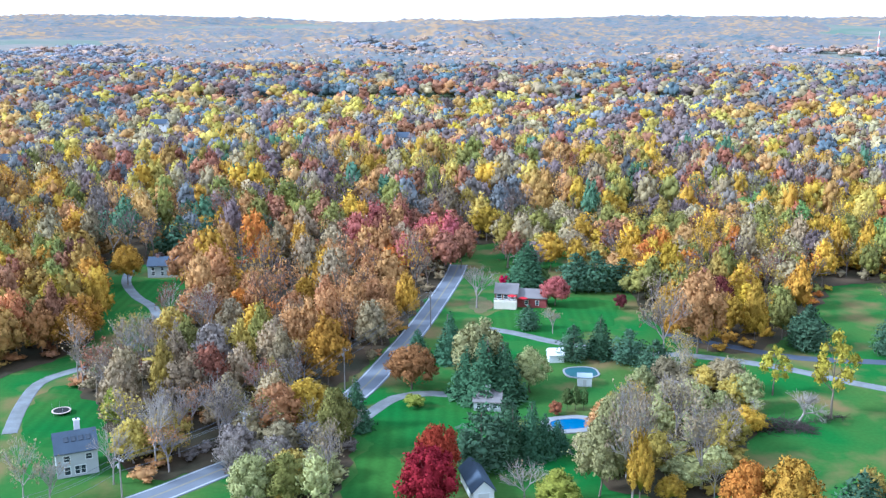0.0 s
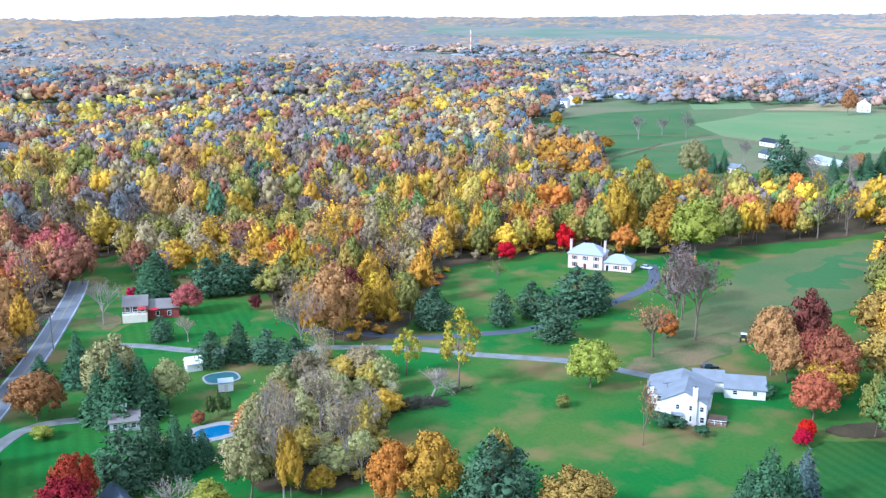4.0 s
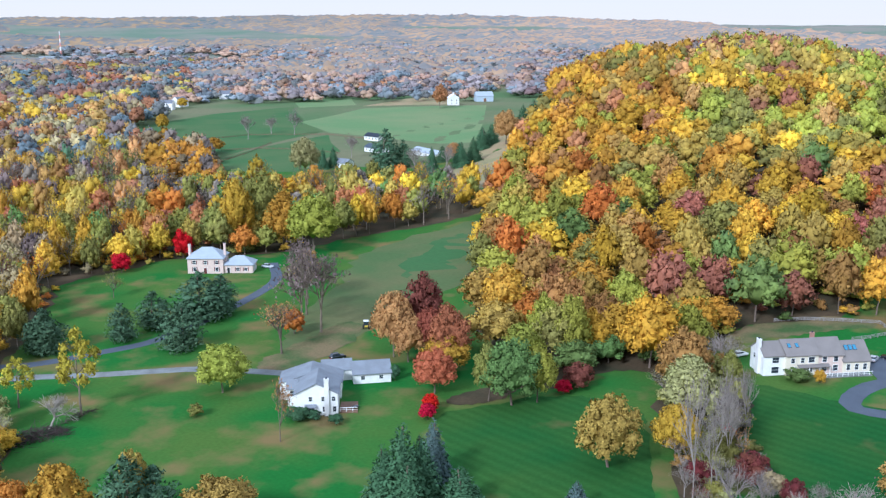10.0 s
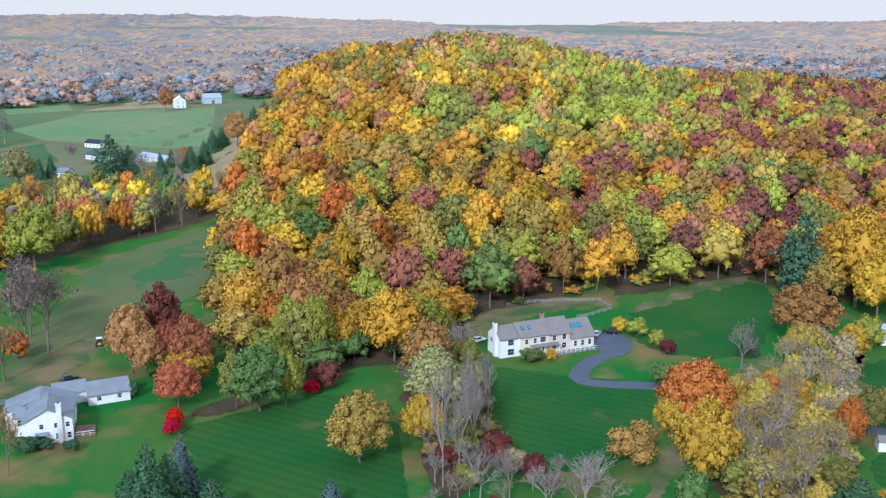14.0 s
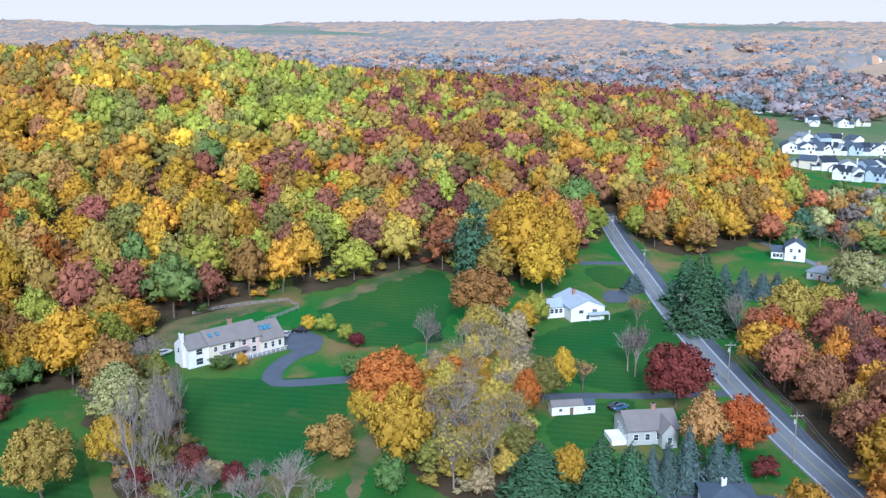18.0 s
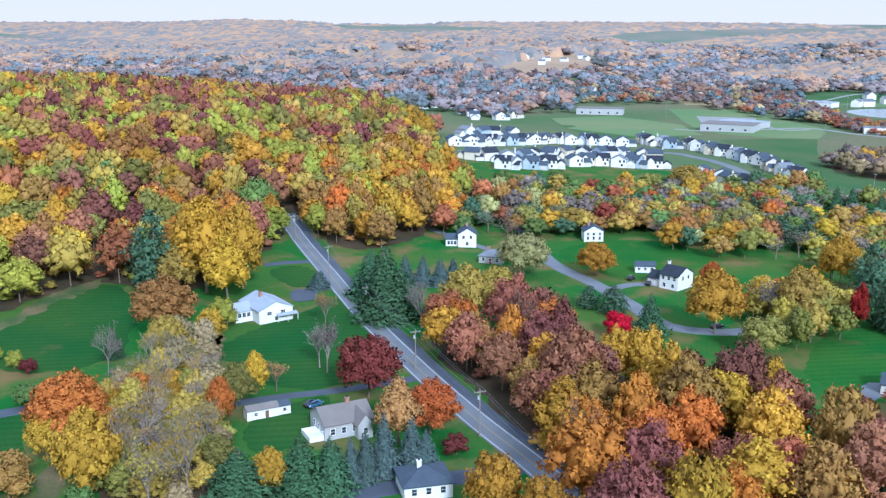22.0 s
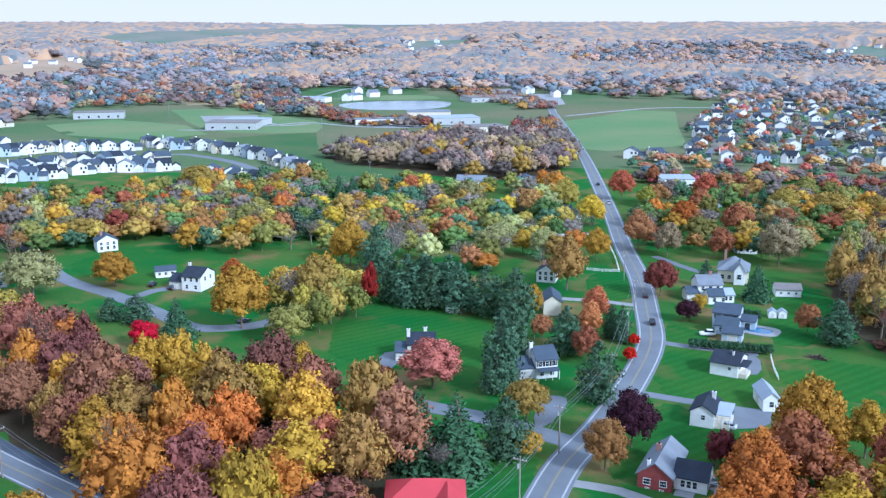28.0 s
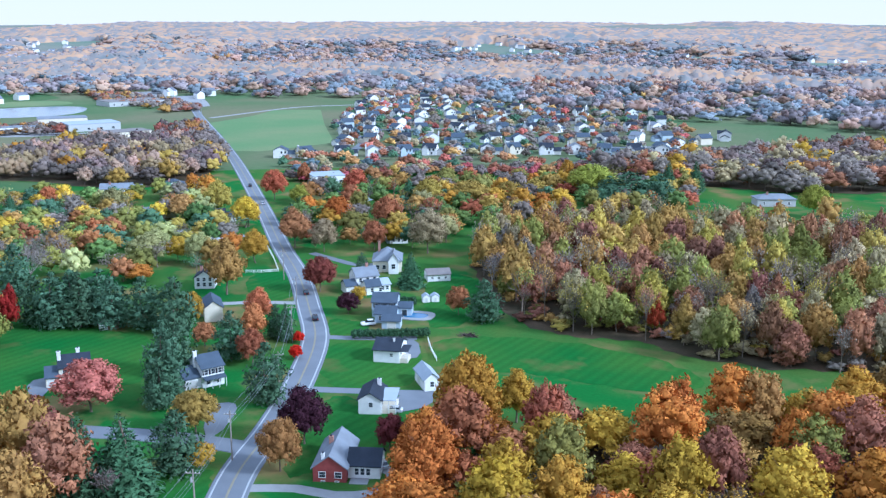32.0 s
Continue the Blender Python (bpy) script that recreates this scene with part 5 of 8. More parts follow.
SMALL = [((398.0, -111.8), (397.2, -119.9), "y", "siding_white", "roof_slate", 5.0), ((366.9, -61.2), (362.7, -69.4), "hip", "siding_grey", "roof_grey", 3.0),
         ((480.4, -133.0), (476.5, -146.0), "x", "siding_white", "roof_grey", 4.6), ((464.1, -171.7), (462.0, -185.8), "x", "siding_white", "roof_grey", 4.4),
         ((390.3, -202.4), (388.2, -211.4), "x", "siding_grey", "roof_slate", 5.2), ((446.6, -199.3), (441.6, -212.1), "x", "siding_grey", "roof_grey", 3.0),
         ((247.6, -322.1), (241.7, -328.0), "y", "siding_blue", "roof_slate", 5.4), ((259.6, -226.7), (254.3, -230.9), "y", "siding_white", "roof_dark", 4.4),
         ((345.3, -306.3), (336.9, -314.8), "x", "siding_white", "roof_dark", 4.0), ((406.0, -273.7), (397.6, -286.4), "x", "brick_pink", "roof_grey", 2.9),
         ((377.0, -294.5), (367.9, -305.7), "x", "siding_cream", "roof_grey", 2.9), ((448.8, -329.7), (436.8, -341.7), "x", "siding_white", "roof_grey", 3.2),
         ((421.1, -349.4), (413.2, -360.1), "y", "siding_white", "roof_slate", 5.0), ((301.5, -264.8), (297.8, -271.6), "x", "siding_white", "roof_pale", 2.8),
         ((251.1, -417.1), (242.0, -426.4), "x", "siding_white", "roof_dark", 3.0), ((133.1, -426.4), (123.8, -432.8), "x", "siding_grey", "roof_grey", 3.2),
         ((143.9, -494.8), (127.8, -505.7), "hip", "siding_grey", "roof_grey", 4.0), ((69.1, -374.7), (60.6, -380.5), "x", "siding_white", "roof_slate", 4.8),
         ((69.9, -331.5), (61.4, -337.3), "y", "siding_grey", "roof_grey", 4.4), ((246.1, -322.2), (240.5, -327.4), "y", "siding_white", "roof_slate", 5.0),
         ((326.2, -385.1), (316.2, -397.4), "x", "siding_blue", "roof_dark", 2.9), ((-108.1, 348.7), (-97.6, 349.6), "x", "siding_grey", "roof_slate", 5.0)]
for a, b, ridge, wall, roof, eave in SMALL:
    eave *= 0.9
    h = House(a, b, "%s house with a %s roof among garden trees" % (wall.split("_")[1] if "siding" in wall else "pink brick", roof.split("_")[1]))
    L = h.long
    h.block(0, 0, L, max(7.5, min(10, L * 0.8)), eave, 2.3, ridge, wall, roof)
    h.row("f", spread(3, 0.3, L - 0.3), 0.9)
    if eave > 3.9:
        h.row("f", spread(3, 0.3, L - 0.3), 2.8, 1.0, 1.15).row("r", (2, 5), 2.8, 1.0, 1.15)
    h.door("f", L * 0.5 + 0.01, 1.0, 2.1) if eave < 4 and L > 9 else None
    h.chimney(L * 0.3, 4, eave + 3.2)
    if ridge == "x":
        h.block(L, 1, L + 5, 7, 2.7, 1.6, "x", wall, roof).garage("f", 2.5)

# brick bungalow with a white wing
h = House((126.2, -138.3), (120.2, -141.7), "red brick bungalow with a grey gable roof and a white wing")
L = h.long
h.block(0, 0, L, 14.5, 3.1, 2.6, "y", "brick_red", "roof_grey").row("f", (L * 0.28, L * 0.76), 1.0, 1.3, 1.2).row("f", (L * 0.3, L * 0.72), -0.2, 0.7, 0.45).row("l", (3, 7, 11), 1.0)
h.chimney(L * 0.3, 0.6, 5.9, 0.6, 0.6, "stone_chimney").chimney(L * 0.35, 8, 6.4)
h.block(L, 2.2, L + 6.6, 9.5, 2.9, 2.2, "x", "siding_white", "roof_dark").row("f", (1.8, 3.0, 4.2), 0.8, 0.8, 1.4).row("r", (3.5, ), 3.4, 0.6, 0.9).row("r", (2, 5), 0.9)
h.deck(L + 0.6, -0.6, L + 4.4, 2.15, 0.1, False, "concrete")
# white house with a carport
h = House((140.8, -171.1), (136.1, -173.8), "white two-storey house with a dark roof and an open carport")
L = h.long
h.block(0, 0, L, 9.5, 3.7, 1.7, "y", "siding_white", "roof_dark").window("f", L * 0.55, 1.9, 0.9, 1.1).row("r", (2, 6), 1.9).row("l", (2, 6), 1.9).chimney(L * 0.75, 7.5, 6.2, mat="stone_chimney")
h.deck(L, 0.6, L + 3.4, 7.6, 1.2, True, "siding_cream").porch(L, 0.4, L + 3.6, 7.8, 3.9, "roof_pale", 3)
h = House((160.8, -202.3), (154.1, -205.2), "white house with a dark roof on a bright lawn")
L = h.long
h.block(0, 0, L, 9.5, 3.6, 1.9, "x", "siding_white", "roof_dark").row("r", (2.5, 6), 1.8).row("b", (2, 5), 1.8).row("f", (L * 0.7, ), 1.9, 0.8, 0.8).chimney(L * 0.7, 3.4, 6.0, 0.5, 0.5, "stone_chimney")
h.deck(L, 0.5, L + 2.2, 5, 1.2, True, "siding_cream").porch(L, 0.5, L + 2.4, 5.2, 3.7, "roof_dark", 2)
h = House((136.0, -191.8), (133.5, -194.9), "white garage with a pale roof beside a hedge", "garage", "garage")
h.block(0, 0, h.long, 9.5, 3.2, 1.6, "y", "siding_white", "roof_pale").window("f", h.long * 0.5, 1.2).garage("l", 4)
# blue-grey house with a pool
h = House((182.7, -230.9), (176.9, -234.2), "blue-grey two-storey house with stepped dark roofs")
L = h.long
h.block(0, 0, L, 6, 3.0, 1.7, "x", "siding_blue", "roof_slate").row("f", spread(2, 0.3, L - 0.3), 0.9)
h.block(-1.8, 6, L - 0.6, 14.5, 5.0, 2.0, "x", "siding_blue", "roof_slate").row("f", spread(3, 0.3, L + 1), 3.2, shutters="shutter_black").row("r", (2.5, 6), 3.4)
h.block(3, -5.8, L + 2, -1, 2.6, 1.3, "x", "siding_blue", "roof_slate").garage("f", 3)
h.block(L - 0.6, 8, L + 4, 13, 2.8, 1.2, "x", "siding_blue", "roof_slate").door("f", 2.3, 1.6, 2.1, "glass_dark")
h = House((205.5, -252.5), (200.0, -261.1), "white two-storey house with grey roofs by the road")
L = h.long
h.block(2, 0, L - 3, 5, 3.0, 1.8, "x", "siding_white", "roof_slate").row("f", (2, 5), 0.9)
h.block(0, 5, L - 2, 13, 5.4, 2.4, "x", "siding_white", "roof_grey").row("f", spread(3, 0.3, L - 2.3), 3.5).chimney(L * 0.5, 9, 9)
h.block(L - 3, 1.5, L + 1, 8, 2.8, 1.4, "x", "siding_white", "roof_pale").row("f", (1.2, 2.8), 0.9)
h.block(-4, 4, 0, 10, 2.8, 1.6, "x", "siding_white", "roof_slate").garage("f", 2)
h = House((222.3, -280.5), (213.7, -286.7), "large tan house with a many-hipped grey roof")
L = h.long
h.block(0, 0, L, 12, 4.2, 4.2, "hip", "siding_cream", "roof_grey").row("f", spread(4, 0.5, L - 0.5), 1.2, 1.2, 1.5)
h.block(L * 0.55, -3, L * 0.9, 6, 5.0, 2.8, "y", "siding_white", "roof_grey").window("f", L * 0.17, 2.0, 1.4, 1.8).chimney(L * 0.2, 8, 10)
h = House((197.4, -280.5), (191.5, -286.5), "long low white shed with a grey roof", "shed", "shed")
h.block(0, 0, h.long, 7, 2.6, 1.3, "x", "siding_white", "roof_brown").row("f", spread(3, 0.5, h.long - 0.5), 1.0, 0.8, 0.7)
for a, b in (((183.2, -257.6), (181.5, -259.3)), ((181.1, -259.7), (179.3, -261.5))):
    h = House(a, b, "small white garden shed", "shed", "shed", "garden sheds")
    h.block(0, 0, h.long, 2.6, 1.9, 0.8, "y", "siding_white", "roof_pale", 0.15).door("f", h.long / 2, 0.8, 1.6, "garage_door")
# houses on the other side of the curve
h = House((186.0, -157.8), (182.4, -167.4), "white two-storey house with blue-grey roofs and a porch")
L = h.long
h.block(0, 1, L * 0.42, 8.5, 3.0, 2.0, "x", "siding_white", "roof_slate").garage("f", L * 0.2, 2.4)
h.block(L * 0.42, 0, L, 8.5, 5.3, 2.3, "x", "siding_white", "roof_slate").row("f", spread(3, 0.2, L * 0.58 - 0.2), 3.4, shutters="shutter_black").row("f", spread(2, 0.2, L * 0.58 - 0.2), 0.8).row("r", (2.5, 6), 3.4)
h.porch(L * 0.42, -1.8, L, -0.05, 2.9, "roof_slate", 4).chimney(L * 0.4, 4, 8.8, mat="stone_chimney")
h = House((217.7, -139.3), (211.4, -148.2), "cream house with a dark slate roof behind a salmon-pink tree")
L = h.long
h.block(0, 0, L * 0.3, 7, 2.8, 1.8, "x", "siding_cream", "roof_slate").garage("f", L * 0.15, 2.4)
h.block(L * 0.3, 0.5, L, 8.5, 4.8, 2.2, "x", "siding_cream", "roof_dark").row("f", spread(3, 0.3, L * 0.7 - 0.3), 3.0).row("f", spread(3, 0.3, L * 0.7 - 0.3), 0.8).chimney(L * 0.32, 3, 8.4, mat="stone_chimney").chimney(L * 0.75, 5, 8.2, mat="stone_chimney")
h = House((226.6, -201.2), (223.1, -205.6), "cream gabled house with a slate roof")
L = h.long
h.block(0, 0, L, 11, 4.6, 2.0, "y", "siding_cream", "roof_slate").row("r", (2, 5, 8), 2.8).row("l", (3, 7), 2.6).deck(-3, 7, 0, 11, 2.2, True)
h = House((246.7, -177.5), (243.6, -183.2), "open brown shed with a white gable", "shed", "shed")
h.block(0, 0, h.long * 0.35, 3.5, 2.1, 1.0, "y", "siding_white", "roof_brown", 0.2).block(h.long * 0.35, 0, h.long, 3.5, 1.9, 0.7, "x", "wood_brown", "roof_brown", 0.2)
h = House((143.3, -89.1), (134.8, -101.2), "house with a bright red metal roof under the trees")
L = h.long
h.block(0, 0, L, 10, 3.4, 3.2, "hip", "siding_white", "roof_red").row("f", spread(4, 0.5, L - 0.5), 1.2)
h.block(L * 0.62, -2.6, L * 0.95, 4, 4.0, 2.2, "y", "siding_white", "roof_red").window("f", L * 0.16, 1.2)
h = House((373.0, -417.1), (361.5, -431.6), "wide white hall with a flat pale roof", "hall", "hall")
h.block(0, 0, h.long, 18, 5, 1, "flat", "siding_white", "roof_pale").row("f", spread(5, 1, h.long - 1), 1.2, 1.6, 1.4)

# houses by the wooded valley
h = House((-79.2, 186.2), (-71.8, 189.6), "grey two-storey house with a blue-grey roof and skylights")
L = h.long
h.block(0, 0, L, 8, 5.6, 2.8, "x", "siding_grey", "roof_slate").row("f", (L * 0.25, L * 0.78), 3.5, 1.2, 1.2).row("f", (L * 0.25, L * 0.5, L * 0.62), 0.6, 1.1, 1.7).row("l", (2, 5), 3.4).chimney(L * 0.6, 7, 9.6, 1.2, 1.0, "stone_chimney")
for k in range(4):
    h.skylight(L * (0.28 + 0.18 * k), 2.2, 0.8, 1.1, mat="glass_dark")
h = House((16.7, 309.5), (24.0, 308.3), "timber house on a slope with brown-grey roofs and a balcony")
L = h.long
h.block(0, 1.8, L, 10, 4.8, 2.2, "x", "wood_brown", "roof_brown").row("f", spread(3, 0.4, L - 0.4), 2.8, 1.4, 1.6).row("f", spread(2, 0.4, L - 0.4), 0.2, 1.6, 1.9)
h.deck(0, -0.6, L, 1.75, 2.5, True, "siding_cream")
h.block(L, 2.8, L + 9.5, 9.6, 3.4, 2.0, "x", "brick_red", "roof_brown").row("f", (3, 6.5), 1.0)
h = House((7.4, 222.9), (13.9, 222.2), "low grey-roofed house with a white chimney among spruces")
L = h.long
h.block(0, 0, L, 8, 2.4, 1.6, "x", "siding_grey", "roof_brown").row("f", spread(3, 0.3, L - 0.3), 0.8, 1.0, 1.1).chimney(L * 0.5, 3, 5.4, 1.2, 1.0, "stone_chimney")
h = House((5.9, 175.3), (10.0, 176.2), "white outbuilding with a blue-grey roof beside a red maple", "outbuilding", "outbuilding")
h.block(0, 0, h.long, 11, 2.8, 2.0, "y", "siding_white", "roof_slate").garage("f", h.long / 2, 2.2)
h = House((34.7, 239.1), (38.3, 238.7), "small white pool house", "pool house", "pool_house")
h.block(0, 0, h.long, 3, 2.4, 0.6, "x", "siding_white", "roof_pale", 0.25).door("f", h.long / 2, 0.9, 1.9, "garage_door")
h = House((29.3, 256.7), (33.4, 257.1), "white canopy with a pitched cloth roof", "canopy", "canopy")
h.block(0, 0, h.long, 4, 2.2, 1.3, "x", "siding_white", "siding_white", 0.3)

# farm beyond the pastures
h = House((772.4, 781.5), (782.2, 775.5), "tall white farmhouse at the edge of a field")
h.block(0, 0, h.long, 9, 8.0, 4.0, "y", "siding_white", "siding_white").row("f", spread(2, 0.3, h.long - 0.3), 4.6).row("f", spread(2, 0.3, h.long - 0.3), 1.2).chimney(h.long / 2, 4, 14, mat="stone_chimney")
h = House((835.8, 800.1), (853.0, 789.4), "blue-grey barn with a pale green roof", "barn", "barn")
h.block(0, 0, h.long, 14, 6.5, 4.5, "x", "siding_blue", "roof_pale").door("f", h.long / 2, 3.5, 4, "wood_brown")
for a, b, roof in (((452.1, 544.0), (449.5, 522.2), "roof_slate"), ((496.9, 597.9), (497.4, 582.0), "roof_dark"), ((387.1, 496.6), (389.6, 486.9), "roof_grey"), ((456.3, 498.0), (449.4, 467.3), "roof_pale")):
    h = House(a, b, "white farm building with a %s roof behind pines" % roof.split("_")[1], "farm building", "farm_building")
    h.block(0, 0, h.long, 8, 3.4, 2.2, "x", "siding_white", roof).row("f", spread(4, 0.3, h.long - 0.3), 1.0)

# ---- the estate and the suburb: a few house types, copied ----
def house_type(k):
    """A family house about 13 m wide; origin at the middle of its front."""
    wall = ("siding_white", "siding_white", "siding_blue", "siding_white", "siding_white", "siding_cream")[k % 6]
    roof = ("roof_slate", "roof_dark", "roof_slate", "roof_grey", "roof_dark", "roof_slate")[k % 6]
    h = House((0, 0), (9, 0), "white or pale two-storey family house in an estate row")
    e = 5.2
    if k % 3 == 0:
        h.block(-4.8, 0, 4.6, 9, e, 2.4, "y", wall, roof)
    else:
        h.block(-5.2, 0, 4.8, 9, e, 2.6, "x", wall, roof)
        h.block(-4.6, -1.6, -0.6, 3.5, e, 1.9, "y", wall, roof)
        h.last = (-5.2, 0, 4.8, 9, e, 2.6)
    for side, us, z in (("f", (5.6, 8.2), 3.2), ("f", (6.9, ), 0.8), ("r", (4.5, ), 3.2), ("l", (4.5, ), 3.2)):
        for u in us:
            boxes("window", [(-0.6, -0.05, 0, 0.6, 0.03, 1.5)], "glass_dark", h.root, "", h.m @ h.on(side, u, z))
    h.block(4.8, 1.0, 10.2, 7.4, 2.8, 1.9, "y" if k % 2 else "x", wall, roof)
    boxes("garage_door", [(-2.1, -0.05, 0, 2.1, 0.03, 2.2)], "garage_door", h.root, "", h.m @ h.on("f", 2.7, 0))
    if k % 2:
        boxes("chimney", [(-5.5, 4.5, -0.5, -4.8, 5.5, 8.8)], "stone_chimney", h.root, "", h.m)
    h.root.matrix_basis = Matrix.Identity(4)
    return h.root


TYPES = [house_type(k) for k in range(6)]
used = [0] * 6
SPOT = [0]


def put_house(x, y, turn, label, group, scale=1.0):
    SPOT[0] += 1
    k = (SPOT[0] * 5 + SPOT[0] // 7) % 6
    m = Matrix.LocRotScale((x, y, gz(x, y) + 0.02), Euler((0, 0, turn)), None)
    if used[k]:
        ob = copy_thing(TYPES[k], m)
    else:
        ob = TYPES[k]
        ob.matrix_basis = m
    used[k] += 1
    return tagged(ob, label, "house", group)


def house_row(pts, n, turn, label, group, jitter=1.5, seed=1):
    """n houses along a line, fronts turned by that many degrees from facing along the line."""
    rng = np.random.default_rng(seed)
    c = smooth_line(pts, 3.0)
    d = np.concatenate([[0], np.cumsum(np.linalg.norm(np.diff(c, axis=0), axis=1))])
    for k in range(n):
        s = d[-1] * (k + 0.5) / n
        x, y = np.interp(s, d, c[:, 0]), np.interp(s, d, c[:, 1])
        x2, y2 = np.interp(s + 3, d, c[:, 0]), np.interp(s + 3, d, c[:, 1])
        a = math.atan2(y2 - y, x2 - x) if (x2 - x) or (y2 - y) else 0
        put_house(x + rng.uniform(-jitter, jitter), y + rng.uniform(-jitter, jitter), a + radians(turn) + rng.choice([-0.5, -0.25, 0, 0.25, 0.6]) + rng.uniform(-0.12, 0.12), label, group)


EST = "pale two-storey estate house with a dark roof"
for k, (pts, n, turn) in enumerate((([(730, -241), (705, -255), (676, -272), (635, -281), (586, -282), (536, -275)], 19, 0),
                                    ([(669, -94), (686, -123), (707, -160), (716, -196), (704, -228)], 16, 0),
                                    ([(623, -94), (619, -121), (640, -160), (651, -198), (641, -232)], 15, 180),
                                    ([(585, -104), (589, -140), (606, -181), (595, -216)], 11, 0),
                                    ([(567, -228), (545, -238), (515, -245)], 4, 180),
                                    ([(735, -107), (754, -131), (755, -153)], 4, 180))):
    house_row(pts, n, turn, EST, "houses of the estate", 3.5, seed=k)
ribbon("road", [(626, -187), (670, -243), (644, -259), (605, -264), (562, -261)], 7, M["asphalt"], "grey curving estate road", "road", lift=0.1)
ribbon("road", [(647, -94), (658, -129), (675, -169), (678, -207)], 7, M["asphalt"], "grey estate road between houses", "road", lift=0.1)
SUB = "suburban two-storey house with a grey roof among small trees"
for k, (pts, n, turn) in enumerate((([(474, -486), (448, -509), (419, -534), (389, -559), (361, -584), (331, -606), (300, -626), (253, -658)], 14, 0),
                                    ([(487, -568), (465, -600), (428, -628), (391, -655), (348, -679), (286, -741)], 12, 180),
                                    ([(524, -616), (490, -662), (438, -708), (381, -743), (309, -799)], 13, 0),
                                    ([(568, -659), (531, -716), (475, -766), (397, -824), (332, -857)], 13, 180),
                                    ([(603, -708), (549, -785), (470, -857), (361, -928)], 13, 0),
                                    ([(636, -763), (587, -840), (503, -917), (384, -987)], 14, 180),
                                    ([(673, -817), (627, -896), (538, -980), (410, -1053)], 14, 0),
                                    ([(708, -880), (649, -984), (523, -1080)], 12, 180),
                                    ([(754, -959), (681, -1095), (534, -1175)], 12, 0),
                                    ([(270, -610), (264, -698), (249, -781)], 5, 180),
                                    ([(1857, -993), (1884, -1056), (1515, -905), (1387, -871)], 10, 0),
                                    ([(2211, -725), (2309, -879), (2254, -999), (2068, -1056)], 14, 0),
                                    ([(1241, -1087), (1256, -1151), (1342, -1300)], 9, 0),
                                    ([(1322, -7), (1374, -52), (1395, -100), (1438, -152)], 12, 0),
                                    ([(1020, -107), (1066, -143), (900, -146), (939, -197)], 10, 0),
                                    ([(2048, 436), (2277, 378), (2153, 259), (2061, 154)], 10, 0))):
    house_row(pts, n, turn, SUB, "houses of the suburb", 4.0, seed=40 + k)
for pts in ([(451, -548), (484, -602), (528, -642), (534, -680), (616, -766)], [(428, -572), (396, -603), (348, -638), (270, -700)], [(546, -642), (491, -703), (418, -764), (322, -831)]):
    ribbon("road", pts, 7, M["asphalt"], "grey suburban street between houses", "road", lift=0.1)

# lone valley houses, their walls stretched up so that they show between the trees
for a, b in (((-513.6, 1151.9), (-495.7, 1153.0)), ((-458.4, 1254.7), (-438.9, 1260.0)), ((-321.3, 806.0), (-311.2, 806.0)), ((-228.6, 767.3), (-215.4, 767.3)),
             ((-183.4, 806.0), (-172.2, 806.0)), ((-134.1, 659.2), (-121.1, 659.2)), ((-32.0, 676.1), (-25.0, 676.1)), ((8.8, 632.8), (18.3, 632.8)),
             ((74.2, 648.4), (84.7, 648.4)), ((96.9, 699.9), (105.8, 699.9)), ((177.9, 876.4), (196.0, 876.4)), ((-256.2, 562.6), (-246.4, 562.6)), ((-257.7, 606.1), (-243.0, 606.1)),
             ((-318.8, 871.6), (-307.8, 871.6))):
    h = House(a, b, "white house half hidden in the valley woods")
    h.block(0, 0, max(h.long, 9), 9, 13.5, 3.0, "x", "siding_white", "roof_slate", floor=0).row("f", spread(3, 0.3, h.long - 0.3), 11.5)

# sheds, shops and works
WORKS = "long low white commercial building with a flat roof"
for k, (a, b, deep, tall) in enumerate((((725.9, -508.1), (709.5, -548.1), 30, 6), ((647.7, -479.9), (637.7, -522.4), 22, 6), ((766.6, -451.1), (745.3, -497.9), 14, 5), ((837.4, -351.9), (807.9, -376.7), 26, 5),
                         ((908.5, -689.1), (890.1, -749.9), 40, 5), ((1226.8, -427.3), (1187.3, -470.9), 25, 6), ((1040.5, -514.8), (998.6, -547.2), 20, 5), ((965.5, -258.6), (948.5, -301.4), 20, 6),
                         ((861.3, 1277.9), (899.7, 1240.8), 40, 8), ((984.0, 1406.1), (1014.9, 1371.6), 35, 9), ((1321.1, 1639.1), (1341.5, 1492.8), 60, 16), ((1045.2, 1350.9), (1055.7, 1323.7), 30, 8),
                         ((914.8, 2209.2), (976.5, 2196.0), 40, 10), ((1319.4, 1745.1), (1364.4, 1692.8), 40, 12), ((1136.0, 1256.7), (1205.1, 1259.8), 40, 8), ((1427.8, 1268.5), (1502.9, 1285.5), 30, 9),
                         ((807.7, -325.5), (781.8, -361.2), 30, 6), ((781.3, -516.4), (759.6, -551.6), 25, 7))):
    h = House(a, b, WORKS, "commercial building", "commercial_building")
    h.block(0, 0, h.long, deep, tall, 1, "flat", ("siding_grey", "siding_cream", "siding_white", "siding_grey")[k % 4], ("roof_pale", "roof_brown", "roof_grey")[k % 3], floor=-2)
    h.row("f", spread(max(3, int(h.long / 9)), 1, h.long - 1), 1.2, 2.2, 1.8)

